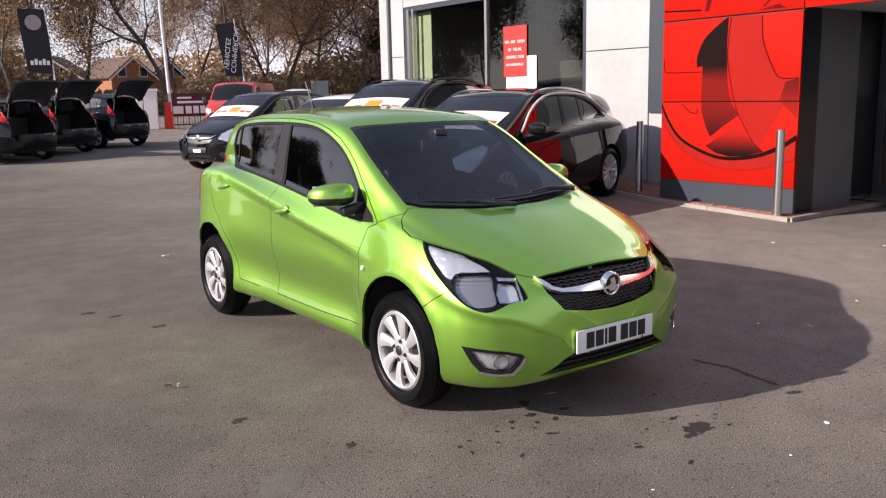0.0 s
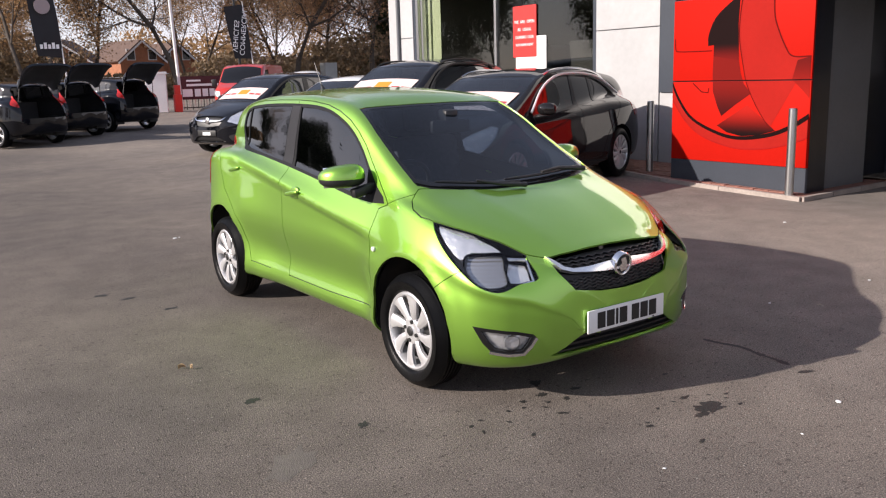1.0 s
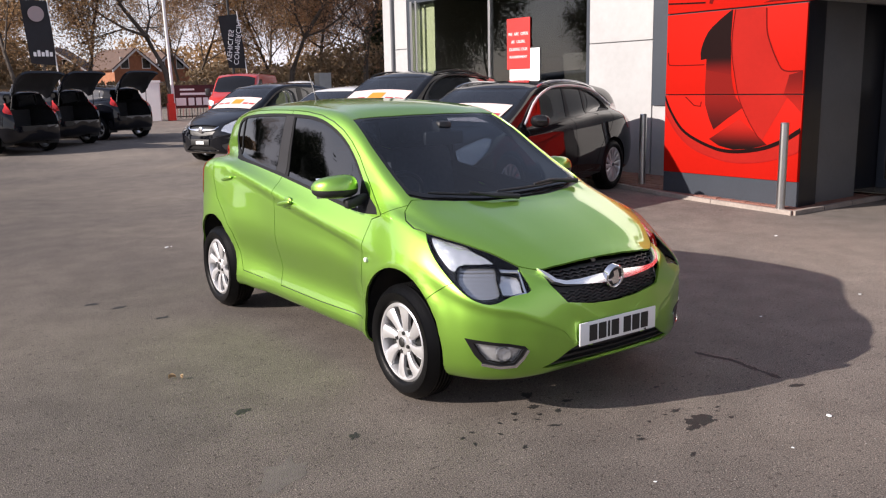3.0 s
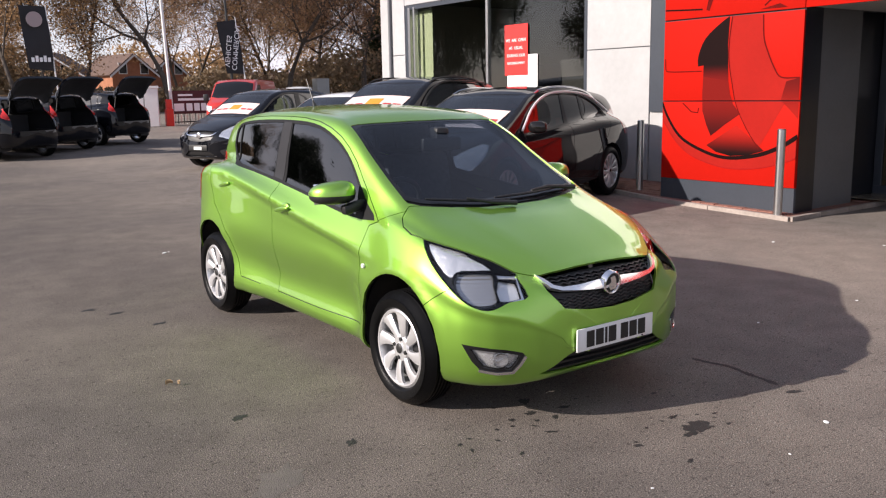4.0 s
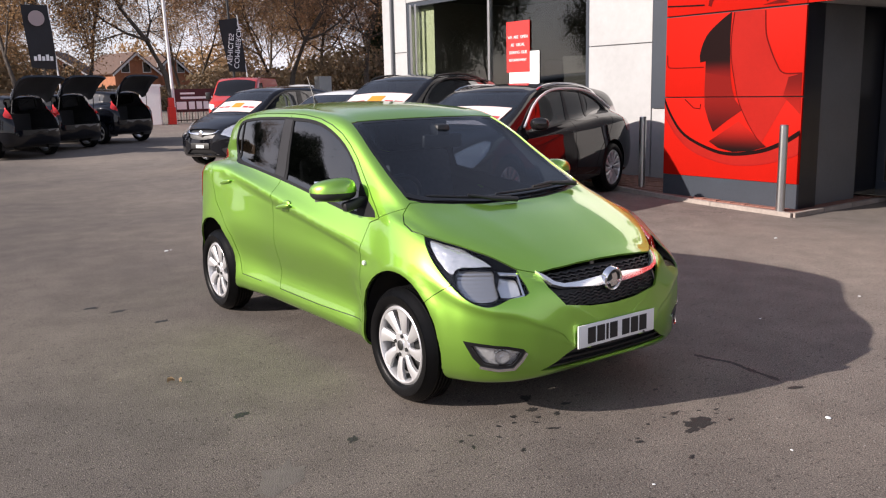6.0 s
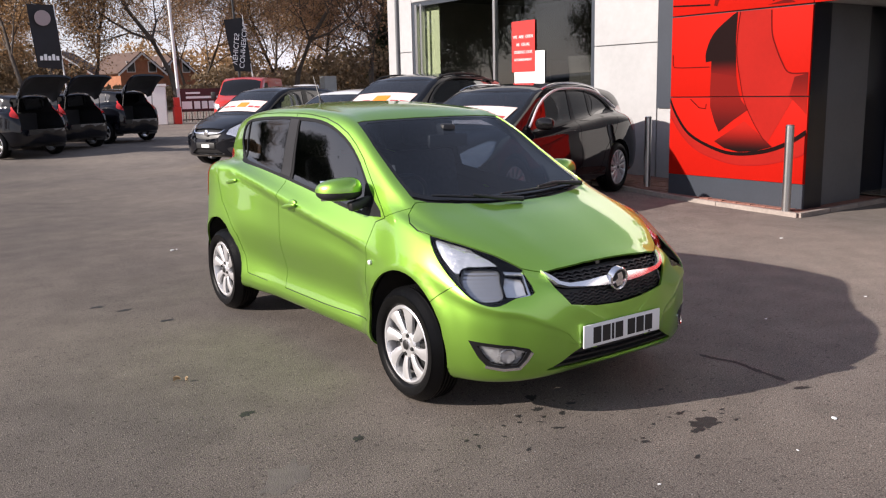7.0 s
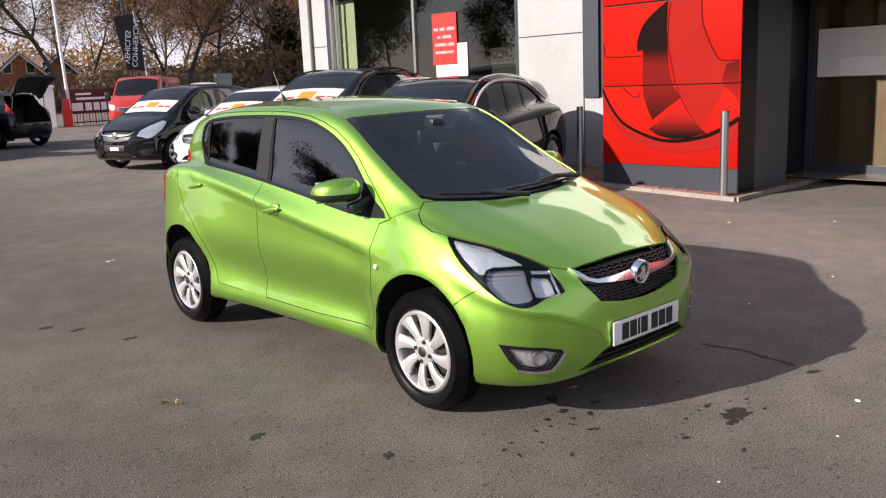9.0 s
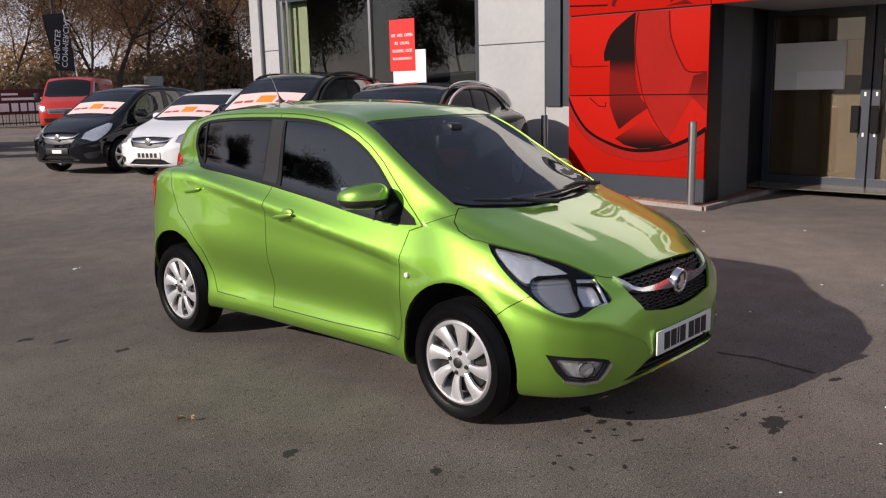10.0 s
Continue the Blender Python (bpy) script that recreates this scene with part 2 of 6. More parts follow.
def asphalt():
    m = mat("asphalt", (0.088, 0.078, 0.070), 0.9, bump=0.55, bscale=160, spec=0.15)
    nt = m.node_tree
    b = nt.nodes["Principled BSDF"]
    co = nt.nodes.new("ShaderNodeTexCoord")

    def noisy(scale, lo, hi, p0, p1, detail=4.0):
        n, r = nt.nodes.new("ShaderNodeTexNoise"), nt.nodes.new("ShaderNodeValToRGB")
        n.inputs["Scale"].default_value, n.inputs["Detail"].default_value = scale, detail
        nt.links.new(co.outputs["Object"], n.inputs["Vector"])
        r.color_ramp.elements[0].color, r.color_ramp.elements[1].color = (*lo, 1), (*hi, 1)
        r.color_ramp.elements[0].position, r.color_ramp.elements[1].position = p0, p1
        nt.links.new(n.outputs["Fac"], r.inputs["Fac"])
        return r.outputs["Color"]

    def mul(a, c):
        x = nt.nodes.new("ShaderNodeMix")
        x.data_type, x.blend_type = "RGBA", "MULTIPLY"
        x.inputs["Factor"].default_value = 1.0
        nt.links.new(a, x.inputs["A"])
        nt.links.new(c, x.inputs["B"])
        return x.outputs["Result"]

    grain = noisy(140, (0.082, 0.072, 0.065), (0.230, 0.202, 0.178), 0.34, 0.68, 8)
    fleck = noisy(70, (0.95, 0.95, 0.95), (1.55, 1.52, 1.48), 0.62, 0.74, 2)
    pit = noisy(38, (0.55, 0.55, 0.56), (1.0, 1.0, 1.0), 0.33, 0.40, 3)
    patch = noisy(0.35, (0.80, 0.80, 0.82), (1.15, 1.13, 1.10), 0.35, 0.65, 6)
    mid = noisy(3.5, (0.85, 0.85, 0.85), (1.1, 1.1, 1.1), 0.3, 0.7)
    # paler towards the entrance: bounce off the wall put into the colour
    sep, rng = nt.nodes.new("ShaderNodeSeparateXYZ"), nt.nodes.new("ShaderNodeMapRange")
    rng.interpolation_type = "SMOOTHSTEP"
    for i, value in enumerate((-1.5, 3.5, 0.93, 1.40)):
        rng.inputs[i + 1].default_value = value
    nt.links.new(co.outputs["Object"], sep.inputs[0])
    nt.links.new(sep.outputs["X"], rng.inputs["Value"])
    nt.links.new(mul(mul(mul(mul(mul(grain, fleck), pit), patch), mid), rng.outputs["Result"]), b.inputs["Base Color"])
    return m


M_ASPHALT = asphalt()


# building helpers
def add_box(bm, x0, x1, y0, y1, z0, z1, bevel=0.0):
    vs = [bm.verts.new((x, y, z)) for x in (x0, x1) for y in (y0, y1) for z in (z0, z1)]
    fs = [bm.faces.new([vs[i] for i in q]) for q in ((0, 1, 3, 2), (4, 6, 7, 5), (0, 4, 5, 1), (2, 3, 7, 6), (0, 2, 6, 4), (1, 5, 7, 3))]
    if bevel:
        es = list({e for f in fs for e in f.edges})
        bmesh.ops.bevel(bm, geom=es, offset=bevel, segments=2, profile=0.5, affect="EDGES")
    return vs


def add_tube(bm, pts, radii, n=10, cap=True):
    """A tube along points, with a radius at each."""
    rings = []
    for i, p in enumerate(pts):
        p = Vector(p)
        d = (Vector(pts[min(i + 1, len(pts) - 1)]) - Vector(pts[max(i - 1, 0)])).normalized()
        a = d.cross((0, 0, 1) if abs(d.z) < 0.9 else (1, 0, 0)).normalized()
        b = d.cross(a)
        r = radii[i] if hasattr(radii, "__len__") else radii
        rings.append([bm.verts.new(p + r * (math.cos(k * math.tau / n) * a + math.sin(k * math.tau / n) * b)) for k in range(n)])
    for u, v in zip(rings, rings[1:]):
        for k in range(n):
            bm.faces.new((u[k], u[(k + 1) % n], v[(k + 1) % n], v[k]))
    if cap:
        bm.faces.new(rings[0][::-1]), bm.faces.new(rings[-1])


def add_prism(bm, poly, axis, a, b):
    """A flat polygon carried along an axis (0, 1 or 2) from a to b; poly in the other two axes."""
    def at(p, q):
        c = list(p)
        c.insert(axis, q)
        return bm.verts.new(c)
    u, v = [at(p, a) for p in poly], [at(p, b) for p in poly]
    n = len(poly)
    bm.faces.new(u[::-1]), bm.faces.new(v)
    for k in range(n):
        bm.faces.new((u[k], u[(k + 1) % n], v[(k + 1) % n], v[k]))


def link_mesh(name, bm, material, parent=None, label="", smooth=False):
    bmesh.ops.recalc_face_normals(bm, faces=bm.faces[:])
    me = bpy.data.meshes.new(name)
    bm.to_mesh(me)
    bm.free()
    for m in material if isinstance(material, (list, tuple)) else [material]:
        me.materials.append(m)
    if smooth:
        me.polygons.foreach_set("use_smooth", [True] * len(me.polygons))
        me.set_sharp_from_angle(angle=radians(38))
    ob = new(name, me)
    if parent:
        ob.parent = parent
    if label:
        ob["label"] = label
    return ob


def part(name, bm, material, parent, label="", smooth=True):
    return link_mesh(name, bm, material, parent, label, smooth)


def structure(name, bm, material, label, category, smooth=False):
    return tagged(link_mesh(name, bm, material, None, "", smooth), label, category, kind="structure")


def ground_z(y, x=0.0):
    """The lie of the tarmac: it climbs gently along the parked row and towards the gate."""
    rise = float(np.interp(y, (1, 4, 9, 14, 20, 26), (0, .05, .09, .11, .05, 0)))
    k = min(max((x - 1) / 3, 0), 1) * min(max((60 - x) / 30, 0), 1)
    return rise * k * k * (3 - 2 * k) + (0.0 if y < 14 else min(0.014 * (y - 14), 0.45))


# ground: one sheet to the horizon, rising gently away from the showroom
bm = bmesh.new()
gx = [-1500, -300, -60, -20, -8, 0, 1, 1.5, 2, 2.5, 3, 3.5, 4, 6, 8, 20, 30, 45, 60, 300, 1500]
gy = [-1500, -300, -60, -20, 0, 1, 4, 6.5, 9, 11.5, 14, 17, 20, 23, 26, 30, 46.1, 80, 300, 1500]
gv = [[bm.verts.new((x, y, ground_z(y, x))) for y in gy] for x in gx]
for i in range(len(gx) - 1):
    for j in range(len(gy) - 1):
        bm.faces.new((gv[i][j], gv[i + 1][j], gv[i + 1][j + 1], gv[i][j + 1]))
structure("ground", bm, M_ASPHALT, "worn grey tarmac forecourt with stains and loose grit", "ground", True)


# cars: a body drawn as a loft of cross-sections, from which openings, lamps and panels are cut
def pchip(keys):
    xs, vs = np.array([k[0] for k in keys], float), np.array([k[1] for k in keys], float)
    h, d = np.diff(xs), np.diff(vs) / np.diff(xs)
    m = np.zeros(len(xs))
    m[0], m[-1] = d[0], d[-1]
    for i in range(1, len(xs) - 1):
        if d[i - 1] * d[i] > 0:
            w1, w2 = 2 * h[i] + h[i - 1], h[i] + 2 * h[i - 1]
            m[i] = (w1 + w2) / (w1 / d[i - 1] + w2 / d[i])

    def f(x):
        x = min(max(x, xs[0]), xs[-1])
        i = min(int(np.searchsorted(xs, x, "right")) - 1, len(xs) - 2)
        t = (x - xs[i]) / h[i]
        return float(vs[i] * (1 + 2 * t) * (1 - t) ** 2 + h[i] * m[i] * t * (1 - t) ** 2 + vs[i + 1] * t * t * (3 - 2 * t) + h[i] * m[i + 1] * t * t * (t - 1))
    return f


HATCH = {
    "zt": [(-1.93, .47), (-1.925, .53), (-1.91, .585), (-1.89, .64), (-1.86, .69), (-1.82, .725), (-1.75, .757), (-1.6, .822), (-1.4, .893), (-1.2, .95), (-1.1, 1.0), (-1.0, 1.054), (-.9, 1.108), (-.7, 1.215), (-.5, 1.322), (-.36, 1.388), (-.25, 1.425), (0, 1.457), (.3, 1.47), (.7, 1.466), (1.1, 1.445), (1.4, 1.405), (1.52, 1.375), (1.58, 1.32), (1.66, 1.14), (1.72, .93), (1.74, .76), (1.745, .6)],
    "zb": [(-1.93, .40), (-1.925, .34), (-1.91, .29), (-1.88, .24), (-1.83, .21), (-1.7, .185), (-1.5, .17), (-1.2, .17), (-.85, .19), (0, .2), (1.2, .2), (1.5, .22), (1.65, .26), (1.72, .32), (1.745, .45)],
    "w": [(-1.93, .16), (-1.925, .27), (-1.91, .33), (-1.88, .44), (-1.83, .55), (-1.78, .637), (-1.65, .735), (-1.52, .765), (-1.35, .785), (-1.19, .789), (-.9, .78), (-.4, .785), (0, .788), (.5, .788), (.9, .789), (1.2, .792), (1.4, .774), (1.55, .72), (1.65, .64), (1.71, .52), (1.74, .36), (1.745, .2)],
    "zw": [(-1.93, .43), (-1.8, .45), (-1.5, .5), (-1.2, .56), (0, .52), (1.2, .6), (1.6, .6), (1.745, .5)],
    "belt": [(-1.93, .45), (-1.91, .54), (-1.88, .6), (-1.83, .655), (-1.75, .69), (-1.6, .752), (-1.35, .835), (-1.1, .885), (-.9, .90), (-.6, .925), (-.2, .965), (.25, 1.012), (.7, 1.05), (1.1, 1.085), (1.3, 1.09), (1.5, 1.05), (1.6, .97), (1.68, .83), (1.74, .65), (1.745, .55)],
    "wb": [(-1.93, .13), (-1.91, .29), (-1.88, .36), (-1.83, .44), (-1.75, .505), (-1.6, .625), (-1.35, .705), (-1.1, .71), (-.9, .695), (-.6, .685), (-.2, .675), (.25, .662), (.7, .64), (1.1, .59), (1.3, .565), (1.5, .535), (1.6, .50), (1.68, .44), (1.74, .3), (1.745, .16)],
    "ze": [(-1.93, .465), (-1.91, .575), (-1.88, .635), (-1.83, .69), (-1.75, .727), (-1.6, .797), (-1.35, .882), (-1.1, .968), (-1.0, 1.018), (-.9, 1.062), (-.7, 1.170), (-.5, 1.284), (-.36, 1.344), (-.2, 1.378), (0, 1.395), (.3, 1.41), (.7, 1.405), (1.1, 1.375), (1.3, 1.345), (1.45, 1.31), (1.55, 1.24), (1.62, 1.1), (1.68, .93), (1.74, .72), (1.745, .58)],
    "we": [(-1.93, .08), (-1.91, .2), (-1.88, .26), (-1.83, .32), (-1.75, .38), (-1.6, .50), (-1.35, .59), (-1.1, .60), (-.9, .605), (-.7, .588), (-.5, .567), (-.36, .556), (0, .556), (.3, .552), (.7, .54), (1.1, .51), (1.3, .485), (1.5, .45), (1.6, .43), (1.68, .38), (1.74, .24), (1.745, .1)],
    "sd": [(-1.93, .0), (-1.8, .01), (-1.5, .02), (-1.0, .02), (0, .03), (1.0, .055), (1.4, .05), (1.745, .02)],
}


def stations(y0, y1, n):
    """Places along the car, close together at nose and tail."""
    k = n // 4
    a = [y0 + 0.35 * (i / k) ** 2.2 for i in range(k)]
    c = [y1 - 0.28 * (i / k) ** 2.2 for i in range(k)][::-1]
    b = list(np.linspace(y0 + 0.35, y1 - 0.28, n - 2 * k + 1))
    return sorted(set(round(v, 5) for v in a + b + c))


def swage(y, be):
    """The height of the upper swage line."""
    z1 = 0.722 + 0.165 * (y + 0.83) if y > -0.83 else 0.722
    k = max(0.0, min(1.0, (y + 1.45) / 0.5))
    return min(z1 * k + (be - 0.10) * (1 - k), be - 0.05)


def section(f, y, sub, relief):
    """The half outline (x, z) of the body at y, from the middle of the floor to the middle of the roof."""
    g = {k: f[k](y) for k in f}
    ws = g["w"] - (0.014 if relief and -0.9 < y < 0.9 else 0.035) * min(1, g["w"] / 0.7)
    zb, zw, w, be, wb, we, ze, zt = g["zb"], g["zw"], g["w"], g["belt"], g["wb"], g["we"], g["ze"], g["zt"]
    # the doors tuck in under their widest line
    low = max(0.0, min(1.0, (y + 0.95) / 0.2, (1.05 - y) / 0.2)) if relief else 0.0
    zw += 0.08 * low
    # the windscreen is less crowned than roof and bonnet
    scr = max(0.0, min(1.0, (y + 1.15) / 0.15, (-0.25 - y) / 0.15)) if relief else 0.0
    zs = swage(y, be) if relief else be - 0.10 * min(1, (be - zb) / 0.5)
    if be - zb < 0.5:
        zs = min(zs, be - 0.10 * (be - zb) / 0.5)
    zw = min(max(zw, zb + 0.35 * (zs - zb)), zb + 0.7 * (zs - zb))
    cp = [(0, zb), (.5 * ws, zb), (.88 * ws, zb + .008), (ws, zb + .06 * min(1, (be - zb) / .4)), (w - (.006 + .020 * low), .5 * (zb + zw) + .02), (w, zw), (w - .4 * g["sd"], .45 * zw + .55 * zs), (w - g["sd"], zs), (wb, be),
          (wb + .5 * (we - wb) + .008, be + .5 * (ze - be)), (we, ze), (.78 * we, ze + (.52 - .12 * scr) * (zt - ze)), (.42 * we, ze + (.86 - .05 * scr) * (zt - ze)), (0, zt)]
    P = [Vector((-cp[1][0], cp[1][1]))] + [Vector(c) for c in cp] + [Vector((-cp[-2][0], cp[-2][1]))]
    row = []
    for i in range(1, len(P) - 2):
        for k in range(sub):
            t = k / sub
            p0, p1, p2, p3 = P[i - 1:i + 3]
            row.append(0.5 * (2 * p1 + (p2 - p0) * t + (2 * p0 - 5 * p1 + 4 * p2 - p3) * t * t + (3 * p1 - p0 - 3 * p2 + p3) * t ** 3))
    row.append(P[-2])
    if relief and -1.8 < y < -1.1:
        # the two raised lines of the bonnet
        xl = 0.30 + 0.17 * (y + 1.8)
        k = min(1.0, (y + 1.8) / 0.25, (-1.1 - y) / 0.1)
        for q in row:
            if q.y > be:
                q.y += 0.007 * k * max(0.0, 1 - abs(q.x - xl) / (0.05 if q.x > xl else 0.14))
    return [(max(q.x, 0.0) + (relief(y, q.y, be) if relief and q.x > 0.3 else 0.0), q.y) for q in row]


def top_z(f, x, y):
    """The height of the upper skin at (x, y)."""
    pts = section(f, y, 4, None)[::-1]
    for (xa, za), (xb, zb) in zip(pts, pts[1:]):
        if xa <= abs(x) <= xb:
            return za + (zb - za) * (abs(x) - xa) / max(xb - xa, 1e-6)
    return pts[0][1]


def shell(spec, n=120, sub=4, relief=None):
    """The right half of the body as one bmesh with smooth normals kept in a vertex layer."""
    f = {k: pchip(v) for k, v in spec.items()}
    ys = stations(spec["zt"][0][0], spec["zt"][-1][0], n)
    bm = bmesh.new()
    grid = []
    for y in ys:
        pts = section(f, y, sub, relief)
        right = [bm.verts.new((-x, y, z)) for x, z in pts]
        left = [bm.verts.new((x, y, z)) for x, z in pts[1:-1]]
        grid.append((right, [right[0], *left, right[-1]]))
    for (ra, la), (rb, lb) in zip(grid, grid[1:]):
        for a, b in ((ra, rb), (lb, la)):
            for k in range(len(a) - 1):
                bm.faces.new((a[k], a[k + 1], b[k + 1], b[k]))
    for r, l in (grid[0], grid[-1]):
        bm.faces.new(r)
        bm.faces.new(l[::-1])
    bmesh.ops.recalc_face_normals(bm, faces=bm.faces[:])
    bm.normal_update()
    lay = bm.verts.layers.float_vector.new("nor")
    for v in bm.verts:
        v[lay] = v.normal
    bmesh.ops.delete(bm, geom=[v for v in bm.verts if v.co.x > 1e-5], context="VERTS")
    return bm


def crease(y):
    """The height of the lower crease, which climbs towards the rear arch."""
    return 0.300 + 0.10 * max(0.0, (y - 0.3) / 0.65) ** 2


def side_relief(y, z, be):
    """The two swage lines, the sill and the wheel-arch lips of the body side."""
    dx = 0.0
    z1, z2 = swage(y, be), crease(y)
    fade = max(0.0, min(1.0, (y + 1.0) / 0.35)) * max(0.0, min(1.0, (1.45 - y) / 0.4))
    low = fade * max(0.0, min(1.0, (y + 0.95) / 0.2)) * max(0.0, min(1.0, (1.0 - y) / 0.65))
    low = low * low * (3 - 2 * low)
    if z < z1:
        # a crisp fold, then the skin leans inwards as far as the lower crease
        q = (z1 - z) / max(z1 - z2, 0.1)
        p = 0.14 * min(1.0, (z1 - z) / 0.02) + 0.86 * min(1.0, q / 0.78)
        if q > 0.78:
            k = min(1.0, (q - 0.78) / 0.22)
            p -= 0.14 * k * k * (3 - 2 * k)
        dx -= 0.052 * (0.35 * fade * math.exp(-q * 2.2) * min(1.0, (z1 - z) / 0.03) + low * p)
    else:
        dx += 0.007 * fade * math.exp(-(z - z1) / 0.05)
    # the sill stands proud under the doors
    dx += 0.007 * max(0.0, min(1.0, (y + 0.86) / 0.1, (0.8 - y) / 0.1)) * max(0.0, min(1.0, (0.322 - z) / 0.028))
    for yc, zc, r in ((-1.205, 0.330, 0.350), (1.190, 0.333, 0.355)):
        d = math.hypot(y - yc, z - zc) - r
        if -0.03 < d:
            dx += 0.010 * math.exp(-(d / 0.03) ** 2)
    return dx if z < be else dx * max(0.0, 1 - (z - be) / 0.05)


SIDE = (Vector((0, 1, 0)), Vector((0, 0, 1)))
FRONT = (Vector((1, 0, 0)), Vector((0, 0, 1)))
TOP = (Vector((1, 0, 0)), Vector((0, 1, 0)))


def corner(side):
    """A view of a front corner, from 40 degrees off the nose."""
    return (Vector((0.766 * side, 0.643, 0)), Vector((0, 0, 1)))


def cut(bm, polys, axes, keep):
    """Cuts the outlines of polygons, seen along a direction, into the faces for which keep() holds; gives the faces inside."""
    U, V = axes
    W = U.cross(V)
    tris = []
    for poly in polys:
        tris += [poly] if len(poly) == 4 else [[poly[i] for i in t] for t in ears(poly)]
    lo = [min(p[i] for t in tris for p in t) for i in (0, 1)]
    hi = [max(p[i] for t in tris for p in t) for i in (0, 1)]

    def bounds(f):
        us, vs = [v.co.dot(U) for v in f.verts], [v.co.dot(V) for v in f.verts]
        return min(us), max(us), min(vs), max(vs)
    near = {}
    for f in bm.faces:
        q = bounds(f)
        if q[0] < hi[0] and q[1] > lo[0] and q[2] < hi[1] and q[3] > lo[1] and keep(f):
            near[f] = q
    inside = set()
    for tri in tris:
        if sum(a[0] * b[1] - b[0] * a[1] for a, b in zip(tri, tri[1:] + tri[:1])) < 0:
            tri = tri[::-1]
        l0, h0 = min(p[0] for p in tri), max(p[0] for p in tri)
        l1, h1 = min(p[1] for p in tri), max(p[1] for p in tri)
        faces = [f for f, q in near.items() if q[0] < h0 and q[1] > l0 and q[2] < h1 and q[3] > l1]
        for a, b in zip(tri, tri[1:] + tri[:1]):
            if not faces:
                break
            no = W.cross(U * (b[0] - a[0]) + V * (b[1] - a[1])).normalized()
            co = U * a[0] + V * a[1]
            sides = [[(v.co - co).dot(no) for v in f.verts] for f in faces]
            cross = [f for f, d in zip(faces, sides) if min(d) < -1e-6 and max(d) > 1e-6]
            done = [f for f, d in zip(faces, sides) if min(d) >= -1e-6]
            for f in cross:
                for e in list(f.edges):
                    p, q = e.verts
                    dp, dq = (p.co - co).dot(no), (q.co - co).dot(no)
                    if (dp < -1e-6 and dq > 1e-6) or (dp > 1e-6 and dq < -1e-6):
                        bmesh.utils.edge_split(e, p, dp / (dp - dq))
                on = [v for v in f.verts if abs((v.co - co).dot(no)) <= 2e-6]
                if len(on) >= 2 and not any(set(e.verts) == {on[0], on[-1]} for e in f.edges):
                    g = bmesh.utils.face_split(f, on[0], on[-1])[0]
                    if f in inside:
                        inside.add(g)
                    for h in (f, g):
                        h.normal_update()
                        near[h] = bounds(h)
                        if (h.calc_center_median() - co).dot(no) > 0:
                            done.append(h)
                elif (f.calc_center_median() - co).dot(no) > 0:
                    done.append(f)
            faces = done
        inside.update(faces)
    return inside


def ears(poly):
    """Triangles of a simple polygon by clipping ears."""
    idx = list(range(len(poly)))
    area = sum(a[0] * b[1] - b[0] * a[1] for a, b in zip(poly, poly[1:] + poly[:1]))
    if area < 0:
        idx.reverse()

    def cr(o, a, b):
        return (a[0] - o[0]) * (b[1] - o[1]) - (a[1] - o[1]) * (b[0] - o[0])
    out, guard = [], 0
    while len(idx) > 3 and guard < 2000:
        for k in range(len(idx)):
            i, j, m = idx[k - 1], idx[k], idx[(k + 1) % len(idx)]
            a, b, c = poly[i], poly[j], poly[m]
            if cr(a, b, c) <= 1e-12:
                continue
            if any(cr(a, b, poly[q]) >= 0 and cr(b, c, poly[q]) >= 0 and cr(c, a, poly[q]) >= 0 for q in idx if q not in (i, j, m)):
                continue
            out.append((i, j, m))
            idx.pop(k)
            break
        guard += 1
    out.append(tuple(idx))
    return out


def strip(line, width=0.005):
    """Quads along a line, for a shut line."""
    out = []
    for a, b in zip(line, line[1:]):
        d = math.hypot(b[0] - a[0], b[1] - a[1])
        n = (-(b[1] - a[1]) / d * width / 2, (b[0] - a[0]) / d * width / 2)
        e = ((b[0] - a[0]) / d * width * .3, (b[1] - a[1]) / d * width * .3)
        a2, b2 = (a[0] - e[0], a[1] - e[1]), (b[0] + e[0], b[1] + e[1])
        out.append([(a2[0] + n[0], a2[1] + n[1]), (a2[0] - n[0], a2[1] - n[1]), (b2[0] - n[0], b2[1] - n[1]), (b2[0] + n[0], b2[1] + n[1])])
    return out


def smooth_line(pts, sub=4, closed=False):
    """A Catmull-Rom line through points."""
    P = [Vector(p) for p in pts]
    P = [P[-1]] + P + P[:2] if closed else [2 * P[0] - P[1]] + P + [2 * P[-1] - P[-2]]
    out = []
    for i in range(1, len(P) - 2):
        for k in range(sub):
            t = k / sub
            p0, p1, p2, p3 = P[i - 1:i + 3]
            out.append(tuple(0.5 * (2 * p1 + (p2 - p0) * t + (2 * p0 - 5 * p1 + 4 * p2 - p3) * t * t + (3 * p1 - p0 - 3 * p2 + p3) * t ** 3)))
    if not closed:
        out.append(tuple(P[-2]))
    return out


